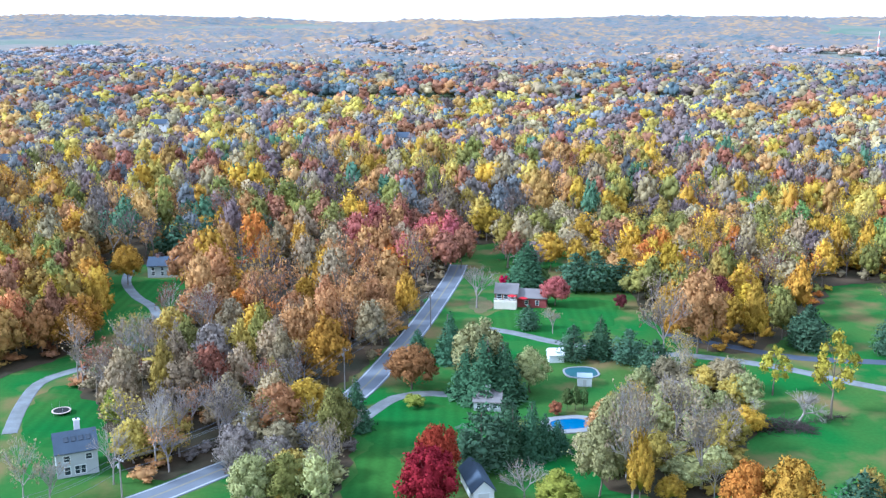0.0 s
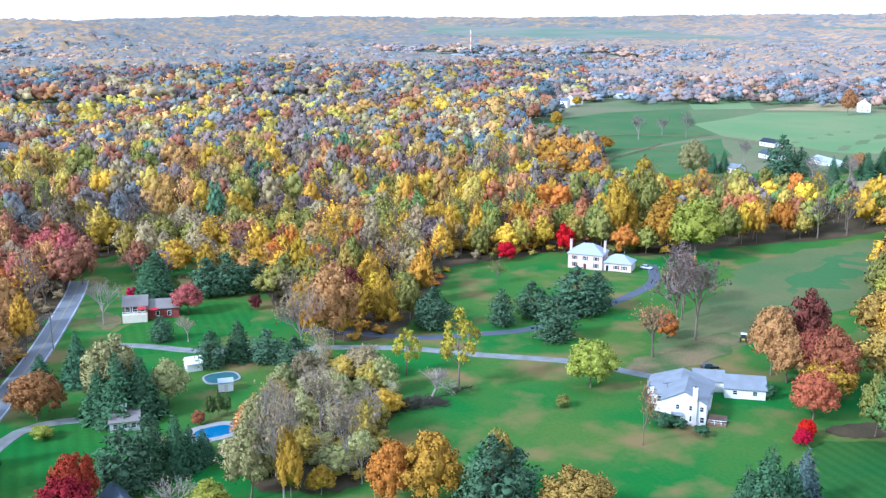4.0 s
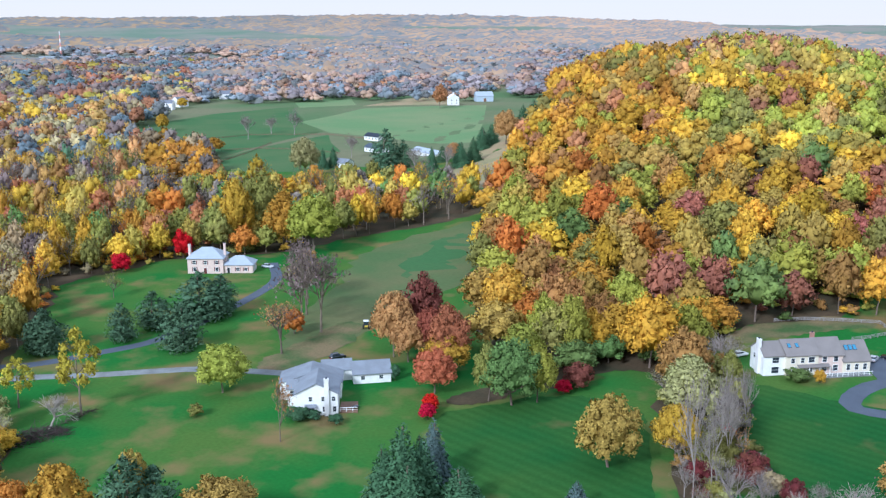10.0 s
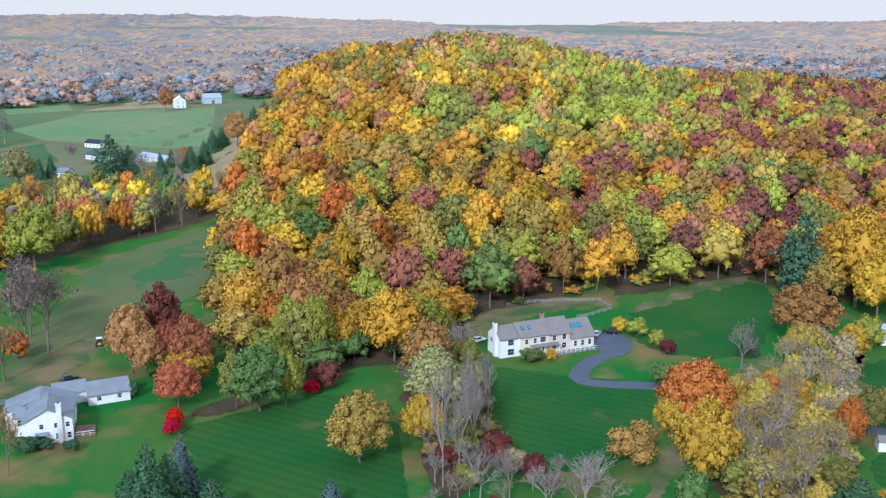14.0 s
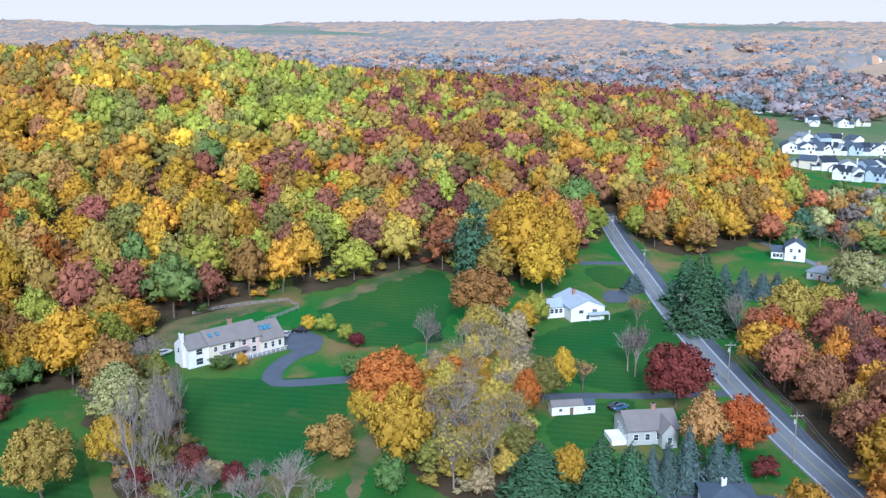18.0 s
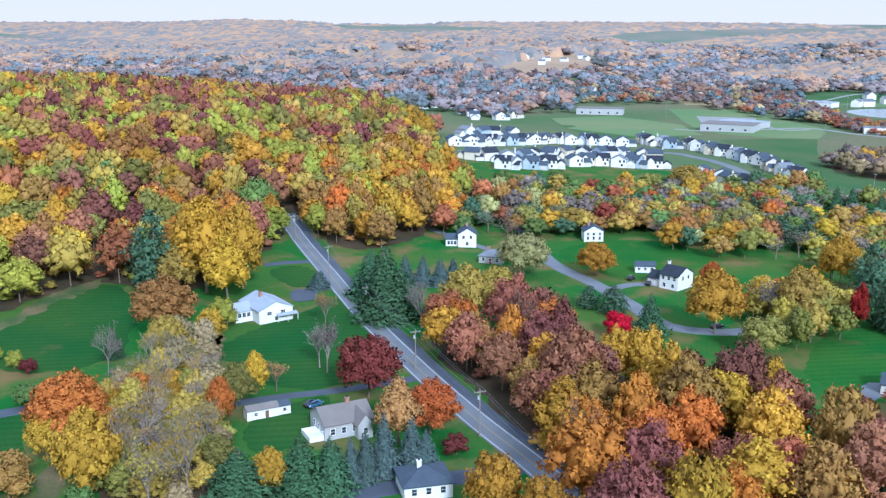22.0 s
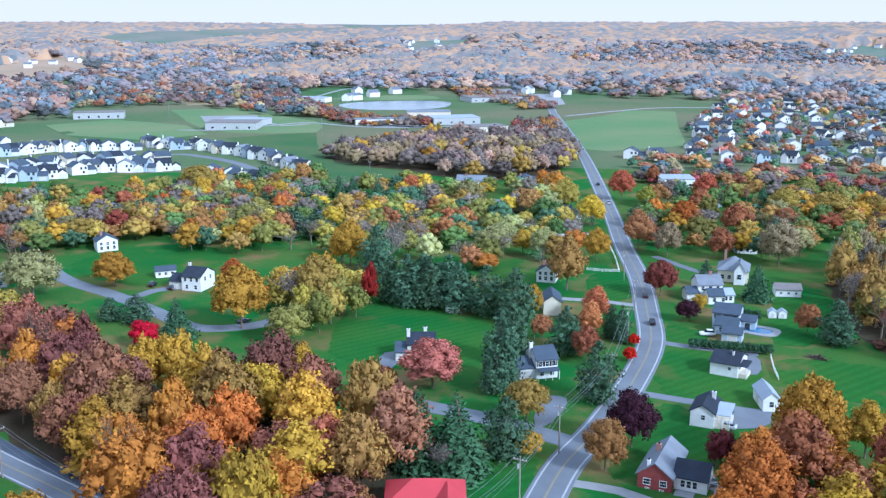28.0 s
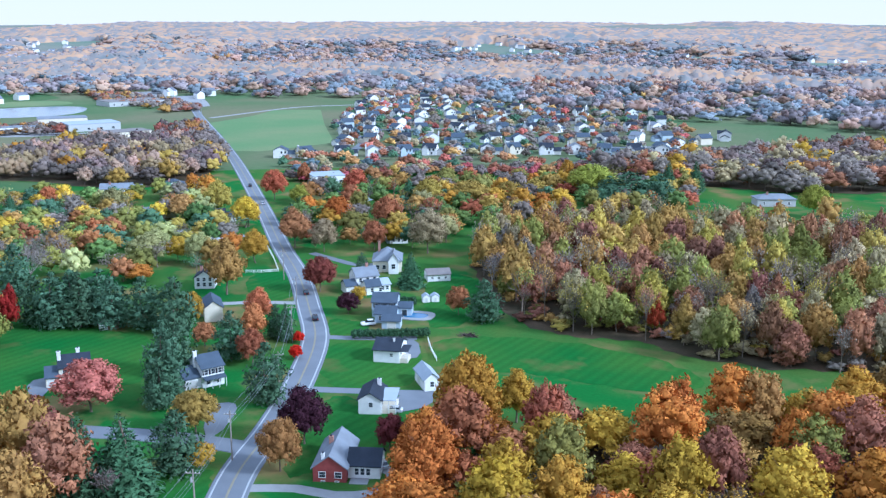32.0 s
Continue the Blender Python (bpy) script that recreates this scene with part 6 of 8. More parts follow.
# ---- woods ----
TAN = {"tan": 4, "twig": 3, "olive": 1, "khaki": 1.5, "peach": 1.5, "russet": 1}
GOLD = {"gold": 3.5, "russet": 2.5, "bronze": 2.5, "rust": 1.5, "olive": 1.5, "mauve": 1}
woods("woodland", [(-129, 233), (-107, 258), (-102, 283), (-128, 338), (-161, 377), (-197, 368)], 12.9, GOLD, (14, 26), "golden autumn woodland on a slope", seed=3)
woods("woodland", [(-97, 237), (-86, 267), (-77, 282), (-59, 267), (-32, 237), (-27, 224), (-36, 202), (-46, 193), (-61, 183), (-73, 200), (-82, 225)], 11.5, TAN, (12, 24), "half-bare grey-brown woodland beside the road", bare=0.45, seed=4)
woods("woodland", [(-78, 282), (-94, 350), (-69, 381), (-31, 396), (5, 375), (0, 342), (-9, 296), (-19, 258), (-28, 233), (-47, 253)], 12.9, {"peach": 6, "gold": 2, "tan": 2.5, "orange": 1.2, "lilac": 1}, (15, 27), "peach and gold autumn woodland along the road", bare=0.3, seed=5, slim=0.9)
woods("woodland", [(-41, 381), (-20, 412), (11, 396), (7, 359), (-17, 342)], 12.9, {"russet": 5, "pink": 3, "peach": 1}, (17, 27), "russet-red autumn woodland along the road", seed=6, floor=None)
woods("woodland", [(-184, 332), (-130, 357), (-69, 391), (-21, 396), (21, 402), (77, 436), (151, 416), (209, 410), (292, 574), (114, 646), (-114, 646), (-312, 563)], 14.4, {"gold": 2, "khaki": 2.4, "olive": 2, "tan": 2, "lilac": 2.6, "twig": 1.5, "haze_grey": 1, "pine": 0.7, "peach": 1.8, "bronze": 1.2, "russet": 1.4}, (17, 29), "golden autumn woodland in the valley", bare=0.25, seed=7, slim=0.85)
woods("woodland", [(-312, 563), (282, 579), (363, 668), (359, 770), (465, 840), (473, 971), (604, 1046), (-585, 1056)], 15.1, {"lilac": 3.2, "haze_grey": 1.5, "tan": 2.2, "khaki": 1.5, "gold": 0.8, "peach": 1.2, "bronze": 1.5, "russet": 1.8, "slate": 1.5}, (14, 25), "half-bare woodland in the valley, greyed for haze", "thin", seed=8, grow=0.0175, floor=None)
woods("woodland", [(-585, 1056), (604, 1046), (1006, 1743), (-976, 1760)], 17.2, {"tan": 2, "khaki": 0.8, "lilac": 3.2, "haze_grey": 2, "slate": 2, "russet": 1.5, "peach": 0.8}, (15, 26), "autumn woodland on the far valley side", "far", seed=9, grow=0.0155, floor=None)
woods("woodland", [(65, 356), (64, 286), (78, 260), (101, 274), (127, 319), (142, 342), (172, 341), (196, 352), (200, 375), (149, 380), (83, 389)], 12.2, {"gold": 3, "yellow": 3, "olive": 2, "tan": 3, "orange": 1, "khaki": 1.5}, (13, 25), "mixed autumn woodland behind a lawn", bare=0.3, seed=10, slim=0.85)
woods("woodland", [(138, 359), (168, 354), (192, 342), (218, 324), (257, 325), (283, 325), (326, 306), (354, 323), (371, 355), (355, 399), (299, 459), (228, 495), (144, 509), (118, 421)], 13.6, {"gold": 3, "orange": 1, "olive": 3, "green": 1.2, "rust": 1.2, "yellow": 1.2, "khaki": 2, "twig": 1.5}, (13, 25), "belt of orange and green autumn trees", bare=0.2, seed=11, slim=0.85)
woods("woodland", [(230, 451), (278, 463), (367, 611), (334, 656)], 14.4, {"twig": 3, "tan": 3, "gold": 2}, (13, 24), "half-bare woodland beside pastures", "mid", seed=12)
woods("woodland", [(20, 352), (24, 400), (8, 418), (56, 446), (134, 446), (155, 390), (136, 348), (95, 304), (72, 292), (66, 340), (48, 352)], 12.5, {"tan": 2, "khaki": 2.5, "olive": 2, "gold": 2, "peach": 1.2, "lilac": 1.5, "russet": 1}, (13, 22), "mixed tan and gold woodland behind a garden", bare=0.25, seed=61, floor=None)
woods("woodland", [(-284, 554), (-194, 500), (-122, 335), (-100, 262), (-140, 258), (-190, 330)], 13.0, {"gold": 4, "yellow": 2, "khaki": 2.5, "bronze": 1.5, "olive": 1}, (17, 26), "bright golden woodland on the valley's flank", bare=0.05, seed=62, floor=None)
# the wooded hill
HILL = {"lime": 3.6, "gold": 2.8, "olive": 1.6, "khaki": 3, "bronze": 1.6, "yellow": 2.2, "green": 0.4, "orange": 0.8, "rust": 0.3, "russet": 0.6}
woods("hill_woodland", [(263, 251), (225, 218), (176, 162), (185, 149), (205, 150), (217, 137), (234, 133), (262, 143), (275, 138), (302, 115)] + [(451, 173), (419, 262), (362, 331), (323, 303)], 14.6, HILL, (15, 27), "lime and gold broadleaf woodland covering the hill", seed=13)
woods("hill_woodland", [(302, 115), (311, 105), (342, 85), (358, 74)] + [(348, 80), (341, 58), (333, 44), (382, 23), (420, 13), (446, 12)] + [(494, -17), (487, 86), (451, 173)], 14.6, {"olive": 2, "gold": 2.6, "khaki": 2.2, "lime": 2, "bronze": 2.4, "rust": 0.6, "russet": 1.2, "mauve": 1, "orange": 0.8, "green": 0.5}, (17, 27), "rust and olive broadleaf woodland covering the hill", seed=14)
woods("hill_woodland", [(362, 331), (419, 262), (878, 548), (964, 700), (860, 690), (650, 530), (505, 420), (446, 388), (399, 358)], 14.4, {"yellow": 3.4, "gold": 3, "lime": 2.2, "peach": 0.8, "khaki": 2.5, "olive": 0.8}, (15, 26), "golden broadleaf woodland covering the hill", "mid", seed=15, grow=0.0175)
woods("hill_woodland", [(419, 262), (451, 173), (475, 136), (1161, 333), (1156, 515), (1061, 689), (878, 548)], 14.4, {"lime": 4, "olive": 1.6, "gold": 2, "khaki": 2.8, "yellow": 1, "peach": 1, "russet": 0.9}, (15, 26), "lime and olive broadleaf woodland covering the hill", "mid", seed=16, grow=0.0175)
woods("hill_woodland", [(475, 136), (487, 86), (494, -17), (550, -48), (731, -90), (1034, -36), (1144, 120), (1161, 333)], 14.4, {"russet": 2.2, "mauve": 2, "khaki": 2, "gold": 2.5, "lime": 2.2, "olive": 1.5, "bronze": 1.5}, (15, 26), "russet and maroon broadleaf woodland covering the hill", "mid", seed=17, grow=0.0175)
woods("hill_woodland", [(640, 430), (700, 470), (770, 420), (780, 350), (700, 340), (640, 370)], 15, {"russet": 3, "twig": 3, "mauve": 1.2, "bronze": 1}, (19, 26), "brown oaks on the crown of the hill", "mid", seed=67, floor=None, keep=0.8)
woods("woodland", [(432, 9), (386, -10), (393, -31), (431, -54), (500, -81), (574, -76), (588, -47), (563, -17), (515, 11)], 13.6, {"gold": 3, "khaki": 2.5, "orange": 1.5, "bronze": 2, "lime": 1.5}, (15, 26), "orange and gold woodland beside the road", seed=18)
woods("woodland", [(272, -31), (298, -37), (284, -50), (274, -70), (246, -76), (224, -84), (214, -100), (193, -112), (172, -112), (150, -96), (131, -72), (138, -42), (180, -50), (212, -43), (244, -35)], 15.5, {"gold": 3, "orange": 4, "russet": 3.5, "mauve": 2.6, "rust": 1.5, "bronze": 2}, (18, 27), "orange and russet woodland between the roads", bare=0.05, seed=19)
woods("woodland", [(198, -310), (216, -359), (199, -392), (150, -403), (108, -425), (59, -466), (32, -280), (50, -265), (87, -253), (108, -262), (126, -250), (153, -259)], 11.2, {"twig": 1.5, "russet": 2.2, "tan": 2.5, "olive": 2, "bronze": 3, "khaki": 1, "mauve": 0.8}, (14, 23), "purple-brown half-bare woodland behind fields", bare=0.22, seed=20)
woods("woodland", [(99, -128), (108, -142), (110, -160), (103, -176), (88, -186), (66, -204), (58, -226), (30, -266), (15, -164), (87, -114)], 15.0, {"orange": 5, "gold": 3.5, "rust": 2, "yellow": 1.5, "bronze": 2, "russet": 1.2, "olive": 0.6, "mauve": 0.6}, (12, 22), "gold and orange woodland at the edge of lawns", bare=0.06, seed=21)
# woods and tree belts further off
# palettes of hazed leaf colours: the air's paleness sits in the base colour
FAR = {"haze_lilac": 3, "haze_blue": 3, "haze_peach": 3.5, "lilac": 1, "haze_grey": 0.7}
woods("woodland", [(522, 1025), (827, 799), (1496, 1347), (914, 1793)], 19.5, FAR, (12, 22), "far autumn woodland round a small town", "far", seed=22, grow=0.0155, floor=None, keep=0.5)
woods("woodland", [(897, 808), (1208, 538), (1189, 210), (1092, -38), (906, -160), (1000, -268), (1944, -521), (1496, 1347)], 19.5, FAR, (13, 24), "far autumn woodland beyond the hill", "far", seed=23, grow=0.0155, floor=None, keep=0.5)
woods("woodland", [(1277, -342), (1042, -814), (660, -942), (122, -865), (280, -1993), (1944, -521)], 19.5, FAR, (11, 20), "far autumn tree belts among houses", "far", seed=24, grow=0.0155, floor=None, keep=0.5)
# leaf colours paled for haze here as well
RING = {"haze_blue": 3, "haze_lilac": 3, "haze_peach": 3.5, "haze_grey": 0.8}
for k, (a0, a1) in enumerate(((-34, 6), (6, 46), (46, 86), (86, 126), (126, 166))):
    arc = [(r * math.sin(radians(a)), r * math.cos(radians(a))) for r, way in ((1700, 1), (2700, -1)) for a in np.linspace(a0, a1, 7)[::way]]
    woods("woodland", arc, 24, RING, (15, 22), "woods in the far distance, coloured grey and peach for haze", "far", seed=70 + k, grow=0.0135, floor=None, keep=0.66)
canopy("distant_woodland", -36, 182, 1080, 4900, M["canopy"], "distant autumn woods on hills, tinted blue-grey and peach for haze", 25, 0.7, edge=((-36, 1650), (24, 1650), (30, 1500), (48, 1450), (56, 1450), (78, 1400), (92, 1300), (104, 1300), (112, 1480), (140, 1480), (150, 1350), (182, 1300)))
# thickets and loose groups of trees between the gardens
BRUSH = {"tan": 3, "pale": 3.5, "twig": 0.8, "khaki": 3.5, "gold": 1, "peach": 0.7}
woods("thicket", [(27, 185), (41, 221), (58, 244), (67, 259), (75, 244), (74, 214), (63, 194), (52, 171)], 7.5, BRUSH, (7, 12.5), "tan half-bare thicket at a field's edge", bare=0.4, seed=31)
woods("thicket", [(235, 56), (259, 53), (270, 36), (222, 25), (186, 23), (174, 29), (176, 38), (194, 49)], 7.0, {"khaki": 3, "tan": 2, "gold": 1.5, "olive": 3, "twig": 1.5}, (6, 9.5), "olive and tan half-bare thicket between lawns", bare=0.3, keep=0.75, seed=32)
woods("thicket", [(231, 153), (243, 146), (231, 124), (191, 97), (155, 85), (153, 92), (196, 124)], 7.5, {"olive": 3, "bronze": 2, "pale": 2, "twig": 2}, (8, 13), "mixed olive thicket beside the lawn", bare=0.45, seed=33)
woods("thicket", [(-50, 200), (-39, 202), (-29, 209), (-19, 212), (-19, 183), (-26, 167), (-40, 174)], 8, {"tan": 3, "khaki": 3, "pale": 2, "twig": 2}, (9, 15), "pale half-bare thicket beside the road", bare=0.6, seed=34)
woods("thicket", [(248, 49), (282, 43), (279, 32), (197, 20), (184, 38), (208, 49)], 7.5, {"twig": 1.5, "olive": 3, "khaki": 3, "tan": 2, "gold": 1}, (9, 14), "olive and tan half-bare thicket below the drive", bare=0.35, seed=35)
woods("thicket", [(172, 103), (179, 99), (180, 88), (174, 77), (180, 62), (167, 56), (158, 72), (149, 90)], 5.5, {"twig": 3, "tan": 2, "maroon": 1.5, "olive": 1}, (4, 8), "low grey and maroon brush below the lawn", bare=0.65, seed=65, floor=None, keep=0.8)
MIX = {"twig": 3, "gold": 1.6, "olive": 2.5, "khaki": 1.3, "rust": 1.2, "bronze": 2, "green": 1.5, "pine": 1.8, "pale": 0.7, "orange": 0.6}
woods("garden_trees", [(456, -118), (499, -189), (467, -249), (457, -294), (404, -368), (343, -328), (288, -279), (270, -239), (285, -218), (317, -188), (344, -183), (363, -157), (410, -146)], 11, MIX, (9, 15), "loose mixed autumn trees between gardens", "mid", bare=0.12, seed=36, floor=None, keep=0.6)
woods("garden_trees", [(318, -335), (360, -409), (304, -465), (197, -547), (160, -449), (228, -372), (226, -327), (259, -295)], 11, MIX, (9, 15), "loose mixed autumn trees between gardens", "mid", bare=0.12, seed=37, floor=None, keep=0.75)
woods("woodland", [(596, -319), (625, -372), (641, -455), (589, -483), (564, -518), (470, -440), (433, -372), (467, -340), (504, -341), (546, -325)], 13.1, {"twig": 4, "lilac": 2, "tan": 3, "haze_peach": 1.5, "khaki": 1, "gold": 0.7}, (12, 18), "brown and gold copse beyond the gardens", "mid", seed=38)
woods("garden_trees", [(436, -70), (494, -128), (526, -183), (508, -271), (405, -223), (368, -173), (374, -145), (400, -129), (405, -105), (398, -79)], 11, MIX, (9, 16), "loose mixed autumn trees between gardens", "mid", seed=39, floor=None, keep=0.65)
woods("garden_trees", [(383, -209), (398, -253), (389, -299), (323, -250), (332, -208)], 10, MIX, (9, 15), "loose mixed autumn trees between gardens", "mid", seed=40, floor=None, keep=0.7)
woods("garden_trees", [(428, -30), (493, -62), (526, -104), (527, -136), (494, -140), (435, -113), (404, -92), (391, -61), (412, -42)], 11, MIX, (9, 17), "loose mixed autumn trees behind gardens", "mid", bare=0.12, seed=63, floor=None, keep=0.8)
woods("garden_trees", [(428, -114), (495, -135), (501, -177), (493, -213), (448, -230), (387, -200), (388, -166), (415, -145)], 11, MIX, (9, 15), "loose mixed autumn trees behind gardens", "mid", bare=0.12, seed=64, floor=None, keep=0.75)
woods("garden_trees", [(272, -125), (306, -151), (298, -172), (262, -156), (244, -136), (247, -121)], 12, {"khaki": 3, "gold": 2, "olive": 3, "orange": 0.7, "twig": 1}, (11, 18), "olive and gold trees behind a lawn", seed=66, floor=None, keep=0.85)
woods("suburb_trees", [(452, -457), (458, -532), (600, -704), (776, -987), (496, -1341), (207, -575), (309, -502), (386, -439)], 15, {"russet": 2, "twig": 2.5, "lilac": 2, "pink": 0.8, "tan": 1.5, "pine": 2, "slate": 1, "peach": 0.7}, (6, 10), "small garden trees among suburban houses", "thin", seed=41, floor=None, keep=0.6, slim=0.6)
woods("woodland", [(266, -567), (223, -642), (188, -719), (107, -793), (78, -593), (139, -540), (187, -541), (235, -533)], 13.8, {"twig": 4, "lilac": 2, "russet": 2, "tan": 2, "gold": 1}, (12, 18), "brown half-bare copse beyond the park", "mid", seed=42)
woods("woodland", [(1289, -261), (1332, -360), (1430, -551), (1382, -620), (1182, -602), (819, -439), (894, -429), (1069, -410), (1078, -289), (1050, -211)], 14.0, {"lilac": 3, "slate": 2, "russet": 1, "tan": 1}, (10, 15), "greyish belt of far trees", "thin", seed=43, floor=None, keep=0.5)
woods("woodland", [(530, 1020), (616, 1014), (723, 1004), (927, 952), (963, 883), (1144, 939), (1335, 1096), (1012, 1308), (684, 1313)], 15.0, {"lilac": 3, "haze_grey": 2, "haze_peach": 2, "russet": 1.2, "slate": 1}, (10, 16), "greyish tree belt beyond the pastures", "thin", seed=44, floor=None, keep=0.45)
# mostly the haze-tinted leaf colours again
HILLSIDE = {"slate": 0.8, "haze_grey": 2, "haze_blue": 2.5, "lilac": 1.5, "haze_peach": 3, "haze_lilac": 1}
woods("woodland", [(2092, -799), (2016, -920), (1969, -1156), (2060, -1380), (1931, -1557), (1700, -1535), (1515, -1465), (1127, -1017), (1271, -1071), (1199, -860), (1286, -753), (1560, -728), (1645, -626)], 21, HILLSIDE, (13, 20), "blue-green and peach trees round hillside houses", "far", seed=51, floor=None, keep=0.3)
woods("woodland", [(1910, -1523), (1905, -1645), (1605, -1551), (1519, -1435), (1709, -1442)], 22, {"haze_peach": 4, "peach": 1}, (16, 24), "peach-coloured wooded ridge behind houses", "far", seed=52, floor=None)
woods("woodland", [(1515, -1514), (1498, -1696), (1129, -1627), (948, -1369), (1081, -1225), (1185, -1199)], 20, {"haze_peach": 5, "peach": 0.6, "haze_lilac": 1.5}, (14, 22), "peach and russet belt of far woods", "far", seed=53, floor=None)
woods("woodland", [(761, -1363), (737, -1515), (613, -1606), (439, -1156), (572, -1180), (642, -1167)], 18, {"russet": 3, "lilac": 2, "haze_peach": 2}, (13, 19), "russet belt of woods beyond the suburb", "far", seed=54, floor=None)
SCRUB = {"russet": 2.5, "twig": 3, "lilac": 2, "bronze": 1}
woods("hedgerow", [(1220, -539), (1124, -558), (916, -509), (825, -492), (758, -523), (710, -490), (766, -446), (867, -457), (1018, -492), (1139, -502)], 10, SCRUB, (5, 10), "overgrown brown hedgerow across open fields", "thin", seed=55, floor=None)
woods("hedgerow", [(1194, -836), (1043, -801), (943, -803), (789, -711), (794, -669), (866, -697), (956, -718)], 11, SCRUB, (6, 11), "brown scrub round works yards", "thin", seed=56, floor=None, keep=0.8)
woods("hedgerow", [(676, -556), (674, -607), (550, -510), (539, -486), (570, -474)], 9, SCRUB, (8, 13), "brown half-bare scrub beside the road", "thin", seed=57, floor=None)
woods("hedgerow", [(1441, -629), (1375, -711), (1174, -662), (1197, -595), (1325, -586)], 13, HILLSIDE, (6, 12), "greyish tree belt along the fields", "thin", seed=58, floor=None, keep=0.7)
woods("hedgerow", [(406, -410), (397, -451), (350, -504), (294, -541), (224, -593), (215, -568), (280, -516), (335, -482), (377, -428)], 8, {"russet": 2, "pink": 2, "twig": 2, "peach": 1.5, "khaki": 1}, (5, 9), "pinkish row of trees behind gardens", "thin", seed=59, floor=None, keep=0.7)


def distant_houses(seed, a0, a1, r0, r1, n):
    """Pale gabled houses by the hundred, too far to count."""
    rng = np.random.default_rng(seed)
    V, F, I, c = [], [], [], 0
    for k in range(n):
        if k % 6 == 0:
            ca, cr = rng.uniform(a0, a1), rng.uniform(r0, r1)
        a, d = radians(ca) + rng.normal(0, 45) / cr, cr + rng.normal(0, 60)
        x, y, turn = d * math.sin(a), d * math.cos(a), rng.uniform(0, 3.14)
        w, l, h = rng.uniform(4, 6), rng.uniform(6, 9), rng.uniform(5, 7)
        z = gz(x, y)
        pts = np.array([(-w, -l, 0), (w, -l, 0), (w, l, 0), (-w, l, 0), (-w, -l, h), (w, -l, h), (w, l, h), (-w, l, h), (0, -l, h + w * 0.7), (0, l, h + w * 0.7)])
        t = np.array([(math.cos(turn), math.sin(turn), 0), (-math.sin(turn), math.cos(turn), 0), (0, 0, 1)])
        V += (pts @ t + [x, y, z]).tolist()
        F += [[c + q for q in f] for f in ((0, 1, 5, 8, 4), (1, 2, 6, 5), (2, 3, 7, 9, 6), (3, 0, 4, 7), (5, 6, 9, 8), (7, 4, 8, 9))]
        I += [0, 0, 0, 0, 1, 1]
        c += 10
    ob = new("distant_houses", mesh_from("distant_houses", V, F, [M["siding_white"], M["far_roof"]], I, flat=True))
    tagged(ob, "scattered pale houses among far trees", "houses", kind="stuff")


distant_houses(5, 100, 168, 1150, 2700, 300)
distant_houses(6, 28, 48, 1100, 2300, 60)
distant_houses(7, -28, 26, 760, 1500, 40)

# ---- single trees and shrubs, each a thing of its own ----
SPRUCE, PINE = "dark green spruce with drooping boughs", "blue-green white pine with layered boughs"
BARE = "leafless grey tree with fine forking twigs"
# along the valley road
plant("dome", "red", [(-1, 183, 14.7, 4.6), (-3, 171, 15.1, 6.0)], "deep red maple on the edge of a lawn")
plant("spruce", "spruce", [(10, 229, 18.0, 5.2), (15, 230, 16.5, 4.8), (6, 232, 14.0, 4.0), (30, 338, 18.0, 6.0), (2, 258, 15.0, 3.9), (-7, 258, 10.1, 3.3), (29, 337, 14.8, 6.2), (44, 262, 12.7, 3.6), (14, 195, 13.3, 3.5), (19, 196, 14.5, 3.0), (22, 198, 10.2, 2.7), (11, 196, 9.4, 3.0), (-20, 212, 13.5, 3.1), (25, 200, 7.9, 2.5)], SPRUCE)
plant("pine", "pine", [(46, 331, 14.2, 6.5), (53, 331, 14.6, 6.9), (63, 333, 11.6, 6.6), (26, 287, 7.7, 3.8), (36, 259, 10.7, 4.6), (51, 257, 9.8, 5.0), (56, 246, 10.5, 5.3), (8, 192, 13.5, 6.5), (14, 201, 12.5, 4.5), (-113, 384, 15.4, 5.7), (-105, 384, 16.6, 6.4), (-92, 375, 17.4, 5.6), (105, 269, 12.9, 6.2)], PINE)
plant("round", "pale", [(9, 237, 19.3, 7.2), (22, 235, 12.0, 5.0), (-37, 173, 12.3, 4.6)], "pale green broadleaf tree beside spruces")
plant("dome", "bronze", [(-8, 237, 12.8, 6.5)], "bronze-brown round-headed tree beside the road")
plant("low", "lime", [(-7, 225, 3.4, 2.8)], "yellow-green round shrub in a lawn", "shrub", "shrub")
plant("low", "green", [(35, 336, 6.8, 2.8), (107, 301, 5.6, 3.6)], "bright green clipped shrub", "shrub", "shrub")
plant("round", "pink", [(37, 312, 10.6, 5.2), (-73, 243, 6.2, 3.1)], "salmon-pink tree near a house")
plant("low", "maroon", [(58, 309, 5.2, 2.4)], "dark maroon shrub at a wood's edge", "shrub", "shrub")
plant("low", "scarlet", [(22, 338, 4.2, 2.4)], "scarlet shrub beside a house", "shrub", "shrub")
plant("tall", "green", [(30, 223, 6.4, 1.4), (32, 223, 6.8, 1.4), (34, 223, 6.4, 1.2)], "slim green arborvitae in a tight clump")
plant("low", "rust", [(27, 220, 3.7, 1.8)], "rust-brown shrub beside a pool", "shrub", "shrub")
plant("tall", "gold", [(-31, 209, 14.7, 5.8), (38, 174, 16.9, 2.7), (-68, 253, 9.6, 2.6), (-73, 258, 6.5, 1.9)], "golden poplar-like tree")
plant("round", "olive", [(-23, 198, 16.4, 4.3), (-30, 174, 11.8, 4.9)], "olive-brown half-bare tree by the road")
